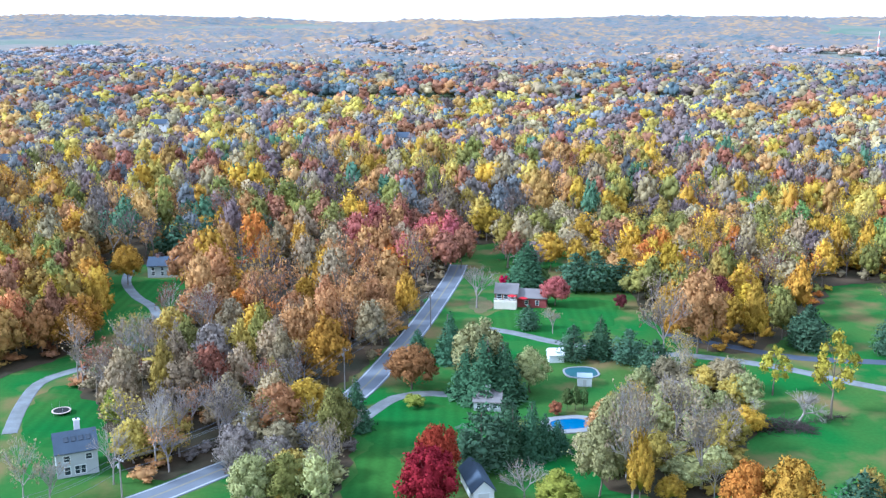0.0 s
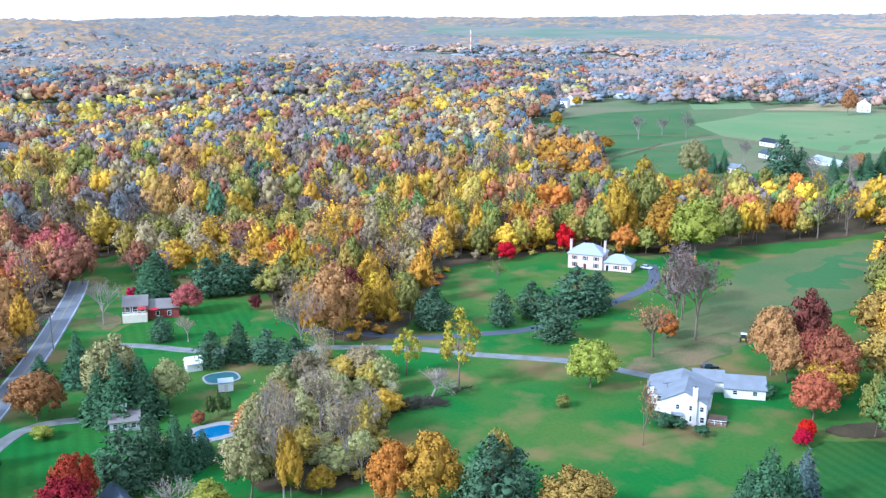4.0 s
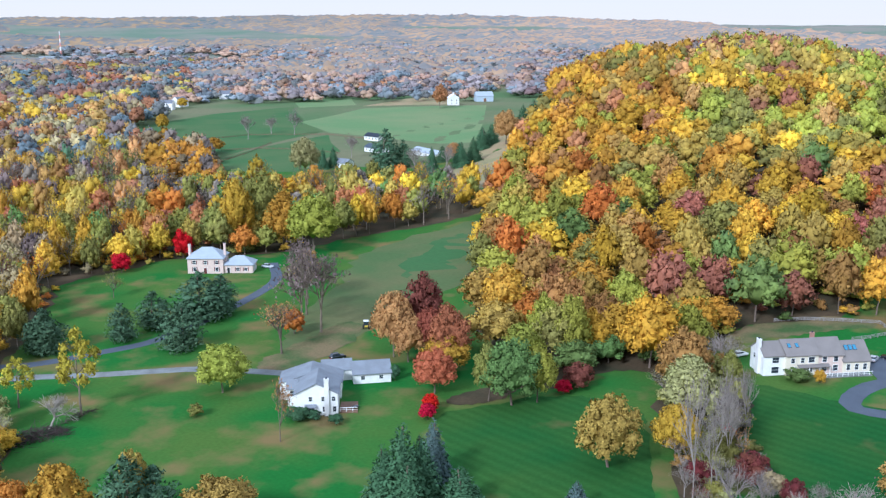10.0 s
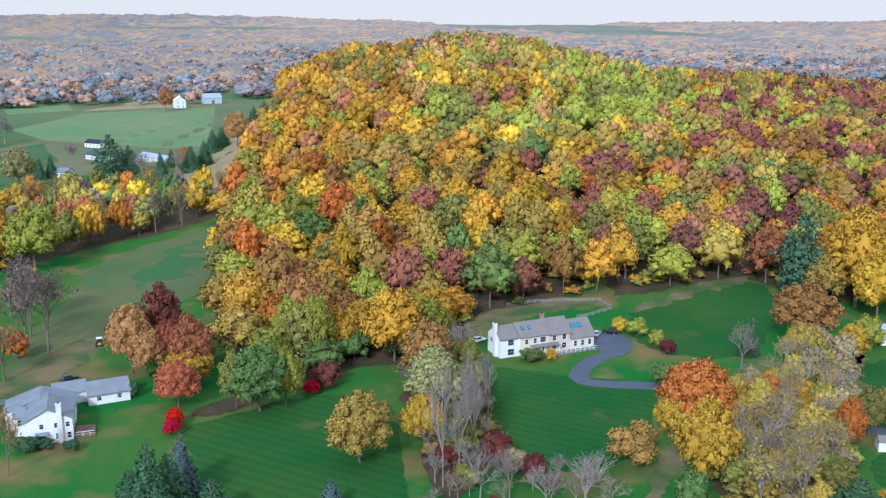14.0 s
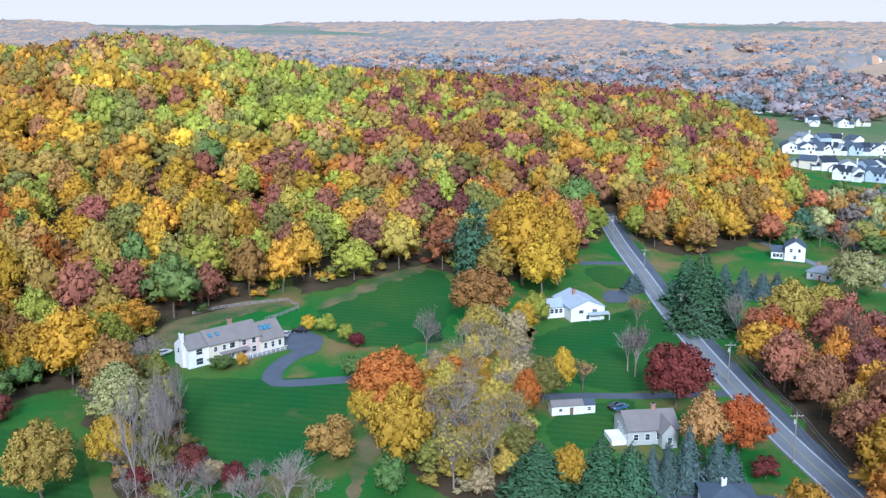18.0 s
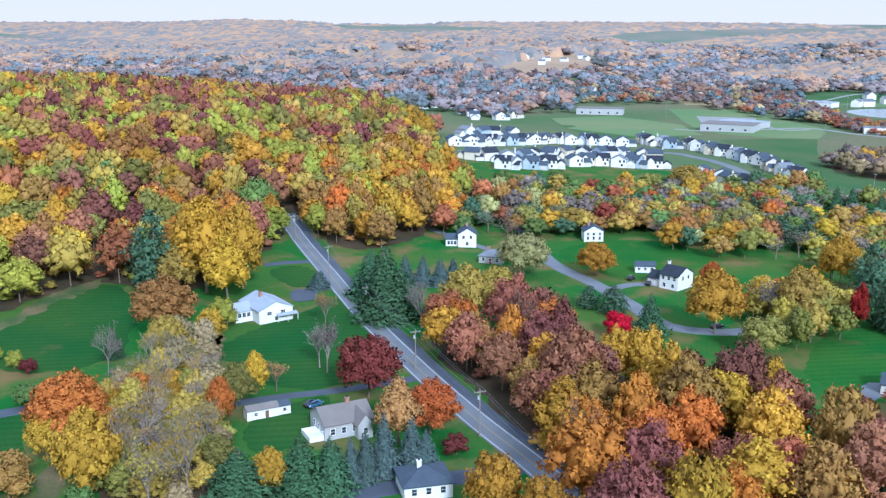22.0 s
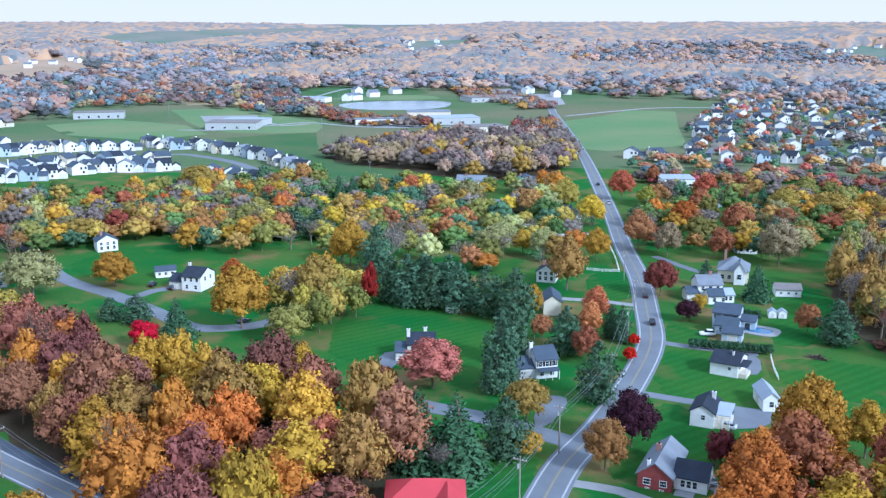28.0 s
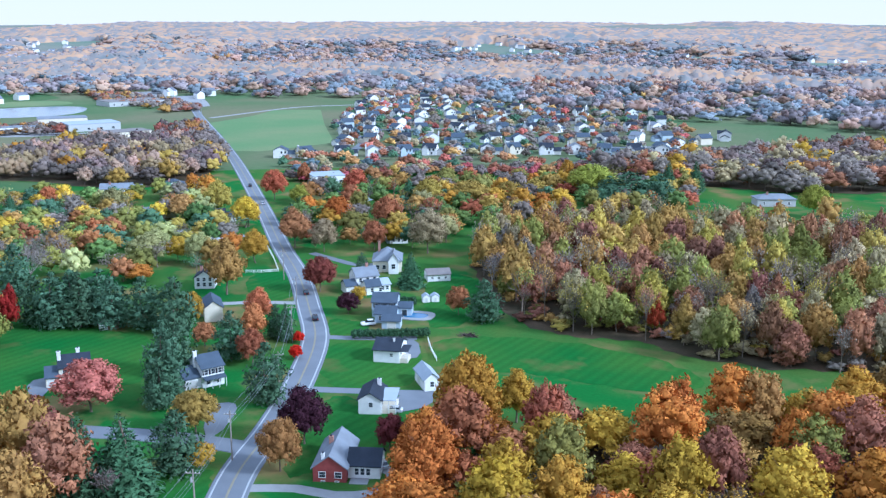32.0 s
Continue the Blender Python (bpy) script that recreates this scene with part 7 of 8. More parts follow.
plant("sparse", "tan", [(-82, 176, 14.8, 5.0), (-23, 177, 17.2, 4.5), (37, 176, 23.6, 6.1), (52, 182, 19.9, 6.3), (61, 258, 25.8, 7.1), (33, 283, 8.0, 3.9), (-92, 237, 12.0, 5.1)], "tan half-bare tree with thin branches", bark="grey_bark")
plant("bare", "tan", [(-76, 174, 11.6, 4.4), (-67, 184, 14.4, 4.9), (-60, 190, 18.1, 5.7), (-57, 197, 16.5, 5.8), (56, 224, 9.4, 5.9), (16, 176, 10.4, 5.0), (-47, 200, 13.1, 4.3), (11, 310, 14.3, 7.4)], BARE, bark="grey_bark")
plant("sparse", "russet", [(-85, 227, 16.6, 7.0), (-82, 237, 13.5, 5.1)], "russet half-bare tree at a lawn's edge")
plant("tall", "lime", [(-75, 210, 11.8, 2.9), (-59, 233, 9.0, 3.3), (22, 173, 8.8, 4.4)], "lime-green slender tree")
plant("round", "pale", [(31, 179, 16.9, 5.4), (37, 200, 14.4, 3.7)], "pale straw-coloured tree")
plant("round", "peach", [(72, 265, 25.5, 7.7)], "peach-orange tree at a wood's edge")
plant("round", "maroon", [(86, 296, 15.2, 5.2)], "maroon tree at a wood's edge")
plant("round", "gold", [(69, 275, 10.7, 4.8), (-112, 338, 15.8, 5.5)], "golden-orange tree at a wood's edge")
# round the pink brick house and the long lane
plant("pine", "pine", [(125, 263, 12.2, 4.5), (138, 268, 12.0, 5.7), (134, 245, 13.7, 6.6), (153, 266, 15.5, 9.4), (161, 267, 13.5, 6.0), (104, 268, 13.6, 5.3)], PINE)
plant("sparse", "olive", [(145, 309, 9.7, 4.0)], "thin olive garden tree")
plant("ragged", "sulphur", [(83, 233, 13.7, 3.8), (92, 218, 22.3, 5.5)], "bright yellow ragged tree in a field")
plant("dome", "lime", [(124, 207, 13.5, 6.8)], "lime-yellow round tree beside the lane")
plant("sparse", "lilac", [(173, 240, 27.0, 10.0), (172, 229, 25.0, 8.8), (187, 256, 23.0, 8.1), (180, 247, 20.0, 7.0)], "tall greyish half-bare oak beside the lane")
plant("ragged", "peach", [(192, 262, 19.0, 5.0)], "peach-orange thin tree beside bare oaks")
plant("sparse", "peach", [(152, 221, 14.7, 6.9), (117, 172, 14.3, 3.7)], "small tree with a few peach-coloured leaves")
plant("low", "orange", [(165, 233, 8.5, 3.6)], "orange-leaved small tree", "tree")
plant("low", "olive", [(111, 198, 3.3, 1.9)], "dull brown shrub in a lawn", "shrub", "shrub")
plant("spruce", "green", [(216, 339, 9.3, 4.6)], "bright green fir behind the house")
plant("tall", "gold", [(215, 342, 32.5, 7.4), (230, 330, 24.5, 9.1)], "tall golden tree behind the house")
plant("round", "olive", [(229, 343, 31.1, 9.4)], "olive-green tree behind the house")
plant("round", "lime", [(234, 315, 25.1, 11.4)], "lime-green broad tree behind the house")
plant("low", "scarlet", [(191, 343, 12.0, 3.9), (163, 339, 7.9, 4.0)], "red shrub at a wood's edge", "shrub", "shrub")
# near field edge
plant("dome", "gold", [(63, 163, 16.0, 6.4)], "golden maple at a field's edge")
plant("dome", "orange", [(56, 166, 13.9, 4.6)], "orange-rust maple at a field's edge")
plant("pine", "pine", [(72, 155, 17.3, 7.0), (78, 156, 12.9, 4.9)], PINE)
plant("dome", "khaki", [(85, 145, 12.3, 7.4), (76, 160, 15.4, 3.9)], "khaki-yellow round tree at a field's edge")
plant("sparse", "tan", [(38, 193, 18.4, 6.4), (51, 201, 19.5, 5.6), (60, 195, 15.7, 5.6)], "tan half-bare tree with thin branches", bark="grey_bark")
plant("tall", "yellow", [(39, 183, 13.7, 2.8)], "yellow slender tree in a thicket")
# round the white farmhouse
plant("spruce", "spruce", [(115, 129, 19.2, 5.2), (112, 131, 14.8, 3.8), (124, 122, 9.3, 4.0), (120, 129, 15.4, 3.9), (113, 125, 13.0, 4.3)], SPRUCE)
plant("spruce", "blue_spruce", [(129, 135, 13.9, 3.2), (138, 105, 7.2, 2.7)], "pale blue spruce")
plant("dome", "scarlet", [(153, 161, 4.8, 2.2), (149, 158, 4.5, 2.1), (185, 146, 4.0, 2.3), (190, 103, 5.3, 1.8)], "scarlet burning-bush shrub clipped round", "shrub", "shrub")
plant("low", "spruce", [(161, 183, 4.5, 1.5), (127, 179, 3.4, 3.0), (132, 171, 2.7, 1.9), (130, 177, 2.3, 2.0)], "dark evergreen shrub against a house", "shrub", "shrub")
plant("round", "peach", [(173, 197, 20.4, 6.3), (173, 191, 13.9, 5.2)], "peach-orange tree at the wood's corner")
plant("round", "maroon", [(186, 199, 22.1, 6.6)], "maroon-topped tree at the wood's corner")
plant("round", "rust", [(177, 179, 18.6, 6.1), (178, 188, 16.3, 4.7)], "rust-red tree at the wood's corner")
plant("round", "gold", [(175, 178, 11.4, 6.7)], "golden tree at the wood's corner")
plant("dome", "coral", [(162, 169, 12.6, 5.7)], "coral-orange maple standing on the lawn")
plant("dome", "green", [(170, 150, 17.9, 7.2)], "dense grey-green round tree")
plant("round", "lime", [(176, 147, 15.0, 4.9), (204, 159, 20.7, 5.4), (202, 167, 19.4, 4.7)], "yellow-green tree at the wood's edge")
plant("round", "olive", [(168, 156, 15.6, 4.2)], "olive tree at the wood's edge")
plant("low", "maroon", [(191, 146, 6.9, 4.6)], "dark maroon undergrowth shrub", "shrub", "shrub")
plant("low", "green", [(200, 154, 9.3, 6.8), (212, 152, 8.0, 4.6)], "leafy green undergrowth shrub", "shrub", "shrub")
plant("dome", "khaki", [(159, 113, 16.8, 7.0)], "khaki-yellow round tree on the lawn")
plant("round", "gold", [(172, 105, 13.6, 5.0)], "golden-brown tree beside the lawn")
plant("tall", "pale", [(190, 112, 17.5, 7.1)], "pale yellow-green tree beside the lawn")
plant("round", "bronze", [(205, 124, 18.4, 7.3)], "bronze tree beside the lawn")
plant("bare", "twig", [(163, 91, 23.7, 3.3), (171, 92, 20.3, 3.8), (191, 99, 18.1, 3.1)], BARE, bark="grey_bark")
plant("low", "maroon", [(173, 88, 7.2, 3.6)], "dark maroon shrub", "shrub", "shrub")
# pastures and farm
plant("pine", "pine", [(401, 462, 26.0, 9.5), (412, 458, 17.7, 6.4)], PINE)
plant("spruce", "spruce", [(378, 496, 14.1, 3.2), (387, 497, 14.6, 3.3), (463, 438, 15.6, 5.1), (475, 441, 14.7, 5.2), (476, 406, 22.4, 6.0), (481, 419, 20.4, 5.1), (376, 650, 12.7, 5.5), (414, 409, 16.0, 5.0), (427, 411, 15.9, 4.4), (430, 441, 11.3, 3.5), (397, 416, 16.6, 4.0)], SPRUCE)
plant("round", "pale", [(347, 473, 26.1, 8.8)], "pale green pasture tree")
plant("sparse", "twig", [(433, 664, 18.9, 9.0), (470, 686, 14.2, 7.6), (477, 663, 23.2, 7.9), (397, 431, 15.2, 6.8), (404, 411, 14.9, 6.6), (424, 524, 16.3, 5.8)], "bare greyish field tree", bark="grey_bark")
plant("round", "gold", [(370, 612, 11.4, 7.7), (413, 763, 16.0, 5.4), (540, 952, 12.1, 6.1)], "small golden field tree")
plant("round", "peach", [(466, 420, 22.6, 8.6), (739, 761, 26.3, 8.5), (432, 433, 12.3, 5.3)], "peach-orange field tree")
# round the long stepped house
plant("dome", "flame", [(208, 55, 19.9, 8.6), (232, 45, 9.5, 5.3)], "flame-red maple turning orange below")
plant("round", "gold", [(183, 46, 20.5, 6.6), (204, 59, 12.4, 4.6)], "golden lower maple")
plant("low", "bronze", [(187, 62, 10.0, 5.7)], "bronze-brown broad shrub-like tree")
plant("low", "green", [(174, 46, 8.0, 3.5), (236, 109, 3.6, 3.8), (238, 72, 5.6, 4.1), (219, 143, 9.6, 4.6)], "dark green dense shrub", "shrub", "shrub")
plant("low", "yellow", [(238, 104, 4.1, 1.7), (273, 97, 4.7, 2.8), (287, 32, 5.5, 2.4)], "bright yellow ball of a shrub", "shrub", "shrub")
plant("low", "lime", [(272, 91, 5.6, 3.4), (265, 83, 5.2, 2.5)], "lime-green shrub", "shrub", "shrub")
plant("low", "maroon", [(173, 88, 7.1, 4.0), (169, 77, 6.8, 2.7), (190, 105, 4.2, 1.3), (260, 78, 4.6, 2.6)], "dark maroon shrub", "shrub", "shrub")
plant("bare", "twig", [(157, 83, 13.0, 5.3), (162, 63, 13.2, 7.1), (158, 92, 28.2, 3.9), (176, 95, 24.3, 4.0), (160, 70, 10.6, 4.4), (160, 78, 10.7, 4.4)], BARE, bark="grey_bark")
plant("tall", "pale", [(198, 118, 15.6, 6.2)], "pale yellow-green tree")
plant("dome", "bronze", [(292, 47, 18.4, 10.2)], "bronze-orange round-headed tree")
plant("round", "khaki", [(334, 48, 17.6, 7.5), (268, 43, 13.4, 5.7)], "khaki-yellow tree")
plant("tall", "yellow", [(334, 39, 37.0, 10.6), (323, 31, 23.5, 7.6)], "tall bright yellow tree")
plant("tall", "gold", [(338, 27, 33.7, 7.7), (412, 20, 18.9, 5.1), (363, 48, 27.0, 6.4)], "tall golden tree")
plant("pine", "pine", [(338, 57, 29.0, 8.7)], "big blue-green pine at the wood's edge")
plant("low", "lime", [(295, 30, 10.1, 4.3)], "weeping lime-green tree", "tree")
plant("tall", "yellow", [(238, 17, 12.0, 3.4)], "small bright yellow tree on the lawn")
plant("round", "olive", [(228, 21, 12.6, 4.8), (194, 22, 8.3, 3.6)], "olive-yellow tree")
plant("tall", "orange", [(219, 24, 13.2, 3.3)], "orange slender tree")
plant("sparse", "peach", [(239, 12, 8.2, 4.7), (293, -1, 10.4, 4.7)], "small tree with few peach leaves")
plant("sparse", "twig", [(251, -1, 14.8, 5.1), (258, 57, 14.9, 4.0)], "purplish half-bare tree", bark="grey_bark")
plant("sparse", "khaki", [(202, 38, 16.6, 6.0), (182, 27, 19.0, 5.6), (179, 34, 15.1, 5.0), (237, 39, 15.6, 5.4), (202, 25, 13.1, 5.0)], "khaki half-bare tree between lawns", bark="grey_bark")
plant("dome", "brick", [(232, -11, 17.6, 8.5)], "brick-red dense maple on a lawn")
plant("tall", "peach", [(203, -16, 16.2, 5.2)], "straw-gold tree behind the house")
plant("dome", "flame", [(208, -24, 13.6, 6.6)], "flame-red maple by the road")
plant("spruce", "spruce", [(177, 17, 13.4, 6.3), (181, 5, 13.8, 4.9), (183, -1, 12.2, 4.2), (271, 58, 9.0, 2.5)], SPRUCE)
plant("round", "gold", [(181, 11, 11.4, 3.6)], "bright golden small tree between spruces")
plant("spruce", "blue_spruce", [(185, -5, 11.1, 2.0), (186, -8, 12.2, 2.3), (189, -12, 14.2, 3.0), (192, -18, 11.8, 2.6), (192, -21, 8.6, 2.3), (336, 1, 7.0, 3.2)], "grey-blue spruce")
# along the straight road
plant("low", "maroon", [(196, -28, 5.0, 3.1)], "maroon shrub by the road", "shrub", "shrub")
plant("spruce", "spruce", [(297, -20, 25.7, 8.0), (324, -17, 17.6, 6.7), (302, -26, 16.7, 5.4), (273, -98, 12.9, 4.2)], SPRUCE)
plant("spruce", "blue_spruce", [(340, -30, 11.4, 3.0), (336, -36, 11.9, 3.0), (335, -42, 10.9, 3.0), (338, -47, 10.0, 2.8), (340, 0, 5.9, 2.6)], "grey-blue spruce in a row")
plant("bare", "twig", [(286, -30, 16.0, 5.7), (255, 1, 13.4, 4.6)], BARE, bark="grey_bark")
plant("round", "khaki", [(289, -45, 19.0, 8.8), (296, -55, 17.6, 7.2), (268, -143, 20.7, 7.9)], "khaki-yellow broad tree")
plant("dome", "pale", [(344, -74, 17.1, 9.6)], "pale lime weeping tree")
plant("dome", "gold", [(342, -101, 13.2, 7.4)], "golden round tree on a corner lawn")
plant("pine", "pine", [(294, -93, 9.5, 5.0), (302, -87, 7.8, 4.1), (303, -186, 18.7, 6.6), (260, -178, 17.4, 8.5), (256, -185, 16.4, 7.5)], PINE)
plant("low", "scarlet", [(271, -87, 8.0, 4.6)], "red spreading shrub-like maple", "tree")
plant("round", "gold", [(270, -117, 20.9, 8.7), (319, -184, 18.4, 6.9)], "golden-orange tree")
plant("tall", "orange", [(321, -137, 9.8, 4.5)], "orange slender tree")
plant("low", "red", [(270, -163, 14.1, 3.0)], "red shrub by pines", "shrub", "shrub")
plant("low", "yellow", [(206, -50, 2.8, 1.3)], "yellow shrub under trees", "shrub", "shrub")
plant("dome", "gold", [(166, -31, 15.0, 5.5), (156, -38, 14.0, 5.0), (160, -61, 16.0, 6.0), (150, -43, 13.0, 5.0)], "golden maple at the wood's edge beside the road")
plant("round", "russet", [(232, -45, 16.0, 6.0), (207, -51, 15.0, 5.5)], "russet oak at the wood's edge beside the road")
plant("round", "bronze", [(219, -49, 14.0, 5.0), (250, -40, 16.0, 6.0)], "bronze oak at the wood's edge beside the road")
plant("dome", "orange", [(262, -39, 17.0, 6.0), (192, -56, 14.0, 5.0)], "orange maple at the wood's edge beside the road")
# gardens round the curve
plant("dome", "coral", [(440, -293, 11.5, 4.6)], "coral-orange small maple in a lawn")
plant("round", "pale", [(394, -297, 14.0, 6.6), (406, -182, 12.2, 8.5)], "pale green garden tree")
plant("spruce", "spruce", [(429, -265, 12.4, 3.8), (452, -255, 12.7, 3.6), (448, -261, 12.7, 3.6), (152, -112, 18.8, 5.7), (159, -107, 18.9, 5.0)], SPRUCE)
plant("pine", "pine", [(440, -206, 10.2, 5.6), (152, -125, 14.5, 5.6), (187, -152, 20.9, 5.4), (197, -164, 20.4, 5.4), (195, -182, 14.6, 5.3), (164, -164, 16.1, 5.2), (198, -203, 10.5, 3.2), (193, -202, 11.4, 2.8), (183, -147, 13.2, 4.4)], PINE)
plant("pine", "pine", [(268, -170, 16.0, 5.7), (261, -172, 18.0, 6.2), (255, -177, 17.4, 6.1), (246, -182, 16.8, 6.4), (238, -187, 16.8, 6.3), (226, -189, 18.0, 6.5), (372, -198, 12.5, 7.4), (389, -195, 11.5, 6.3)], "dark blue-green pine in a shelter belt")
plant("round", "khaki", [(503, -198, 16.9, 11.6), (353, -326, 17.4, 7.2), (164, -141, 11.5, 5.6)], "khaki-yellow garden tree")
plant("round", "orange", [(390, -149, 12.1, 4.8), (283, -222, 7.0, 5.3)], "orange garden tree")
plant("tall", "yellow", [(321, -312, 15.8, 6.2), (322, -182, 16.6, 4.8)], "bright yellow tree by the road")
plant("round", "peach", [(357, -307, 13.6, 6.3)], "peach-coloured garden tree")
plant("tall", "bronze", [(245, -228, 20.4, 6.9)], "tall bronze-brown tree")
plant("round", "gold", [(269, -266, 13.5, 5.8), (149, -129, 6.8, 3.4), (228, -198, 11.2, 3.1), (296, -251, 10.5, 4.6)], "golden garden tree")
plant("tall", "coral", [(210, -208, 13.6, 4.4), (201, -197, 12.2, 3.9)], "coral-red tree by the road")
plant("dome", "brick", [(221, -249, 13.7, 5.8)], "brick-red maple by the road")
plant("dome", "scarlet", [(180, -192, 4.4, 2.0), (189, -203, 3.8, 1.8)], "scarlet burning-bush shrub clipped round", "shrub", "shrub")
plant("dome", "plum", [(140, -151, 13.8, 5.8)], "dark plum-purple beech by the road")
plant("dome", "bronze", [(135, -138, 12.8, 4.7)], "bronze-orange round maple at the junction")
plant("round", "pink", [(195, -136, 13.7, 8.0)], "salmon-pink maple beside a house")
plant("round", "rust", [(187, -182, 10.6, 4.4), (209, -185, 7.9, 3.9)], "rust-brown garden tree")
plant("round", "pale", [(302, -241, 12.8, 7.5), (284, -251, 13.6, 5.6), (316, -257, 9.8, 6.0)], "pale willow-green garden tree")
plant("sparse", "twig", [(272, -136, 14.9, 7.2), (311, -197, 15.6, 8.7), (342, -203, 13.1, 7.0), (329, -222, 13.1, 7.0), (170, -280, 14.8, 6.3), (151, -108, 8.7, 4.1)], "bare purplish garden tree", bark="grey_bark")
# gardens to the south of the road
plant("dome", "plum", [(196, -234, 7.5, 3.8)], "dark plum-coloured small tree")
plant("low", "gold", [(202, -247, 5.5, 2.8)], "golden small tree", "tree")
plant("pine", "pine", [(220, -271, 9.7, 2.9), (155, -251, 14.4, 5.7), (197, -457, 18.2, 14.9), (186, -469, 16.9, 9.5), (211, -463, 14.0, 8.4)], PINE)
plant("spruce", "spruce", [(198, -271, 13.4, 4.0), (296, -404, 14.6, 3.8)], SPRUCE)
plant("dome", "rust", [(166, -253, 10.1, 3.9)], "rust-red small tree on a lawn")
plant("low", "maroon", [(123, -160, 8.2, 3.7)], "dark maroon small tree", "tree")
plant("dome", "gold", [(110, -172, 23.1, 7.4)], "golden-orange maple by the garage")
plant("tall", "gold", [(107, -188, 13.8, 4.9), (255, -501, 16.2, 4.7)], "golden upright tree")
plant("dome", "orange", [(99, -140, 20.1, 7.2)], "orange round maple at a lawn's edge")
plant("round", "tan", [(259, -295, 14.6, 6.0), (223, -317, 18.8, 7.9)], "tan half-bare roadside tree")
plant("round", "peach", [(274, -294, 17.3, 6.6)], "peach-brown roadside tree")
plant("round", "orange", [(288, -338, 15.0, 6.7)], "orange roadside tree")
plant("round", "rust", [(244, -309, 13.4, 5.3), (268, -349, 14.8, 7.2), (386, -424, 11.7, 4.0)], "rust-brown roadside tree")
plant("round", "coral", [(359, -371, 17.3, 6.9), (334, -408, 14.5, 6.7), (322, -421, 8.3, 4.0)], "coral-red tree near a hall")
plant("tall", "yellow", [(321, -314, 15.2, 6.1)], "bright yellow tree by the road")
plant("round", "khaki", [(282, -402, 15.4, 7.1), (263, -411, 14.6, 11.2), (253, -433, 12.0, 7.9), (247, -448, 11.6, 6.6)], "khaki-green park tree")
plant("round", "lime", [(227, -475, 18.6, 12.2), (339, -368, 10.9, 5.2)], "lime-green park tree")
plant("tall", "red", [(106, -269, 12.7, 3.1)], "red slender tree at a wood's edge")
plant("spruce", "spruce", [(187, -523, 17.3, 4.7), (196, -506, 18.5, 4.3), (109, -418, 13.4, 6.0), (99, -427, 12.9, 6.0), (92, -436, 12.3, 4.9)], SPRUCE)
plant("round", "lime", [(113, -481, 17.1, 7.0)], "lime-green park tree")
# clipped hedges: a row of single conifers
def hedge(a, b, n, h, r):
    for k in range(n):
        t = (k + 0.5) / n
        o = tree("low", "spruce", a[0] + (b[0] - a[0]) * t, a[1] + (b[1] - a[1]) * t, h * (0.92 + 0.16 * ((k * 7) % 5) / 5), r, "dark green clipped arborvitae in a hedge row", "hedge shrub", "hedge_shrub")
        tagged(o, group="hedge row")


hedge((178.5, -214.6), (160.4, -228.4), 13, 3.2, 1.5)
hedge((190.6, -248.3), (183.1, -253.1), 7, 3.4, 1.4)

# ---- poles, cables, cars, fences, pools and small things ----
def utility_pole(x, y, turn, h=11.5):
    root = tagged(new("utility_pole"), "weathered wooden utility pole with a crossarm", "utility pole", "poles along the road")
    root.matrix_basis = Matrix.LocRotScale((x, y, gz(x, y)), Euler((0, 0, turn)), None)
    s = Soup()
    tube(s, (0, 0, -0.5), (0, 0, h), 0.19, 0.12, 8)
    part("pole", as_mesh("pole", s.done(), M["pole_wood"]), None, root)
    arm = boxes("crossarm", [(-1.4, -0.07, h - 0.9, 1.4, 0.07, h - 0.74)], "pole_wood", root)
    for k in (-1.25, -0.5, 0.5, 1.25):
        s = Soup()
        tube(s, (k, 0, h - 0.74), (k, 0, h - 0.5), 0.07, 0.045, 6)
        part("insulator", as_mesh("insulator", s.done(), M["siding_white"]), None, arm)
    s = Soup()
    tube(s, (0.34, 0, h - 2.6), (0.34, 0, h - 1.7), 0.24, 0.24, 8)
    part("transformer", as_mesh("transformer", s.done(), M["siding_grey"]), None, root)
    return root


def cable(a, b, sag=0.8, r=0.035):
    """One wire, hanging between two points."""
    t = np.linspace(0, 1, 9)[:, None]
    p = np.array(a) * (1 - t) + np.array(b) * t
    p[:, 2] -= 4 * sag * (t * (1 - t))[:, 0]
    d = np.array(b) - np.array(a)
    u = np.array([d[1], -d[0], 0]) / math.hypot(d[0], d[1])
    ring = [u * r, np.array([0, 0, r]), -u * r, np.array([0, 0, -r])]
    v = np.concatenate([[q + o for o in ring] for q in p])
    f = [(i * 4 + k, i * 4 + (k + 1) % 4, i * 4 + 4 + (k + 1) % 4, i * 4 + 4 + k) for i in range(8) for k in range(4)]
    tagged(new("power_cable", mesh_from("power_cable", v, f, [M["cable"]])), "thin grey power cable between two poles", "cable", "cables along the road")


def pole_line(spots, h=11.5):
    pts = [np.array(p) for p in spots]
    ends = []
    for k, p in enumerate(pts):
        d = pts[min(k + 1, len(pts) - 1)] - pts[max(k - 1, 0)]
        turn = math.atan2(d[1], d[0]) + math.pi / 2
        utility_pole(p[0], p[1], turn, h)
        u = np.array([math.cos(turn), math.sin(turn)])
        ends.append([(*(p + u * q), gz(*p) + z) for q, z in ((-1.25, h - 0.48), (-0.5, h - 0.48), (1.25, h - 0.48), (0.2, h - 3.2))])
    for e, f in zip(ends, ends[1:]):
        for a, b in zip(e, f):
            cable(a, b)


pole_line([(161.8, -44.3), (205.0, -34.7), (250.3, -24.7), (296.6, -14.1), (352.6, -3.0), (401.9, 9.9)])
pole_line([(123.1, -91.6), (132.1, -112.3), (147.0, -135.9), (165.1, -169.6), (190.8, -202.2), (211.7, -227.0), (242.2, -253.4)])
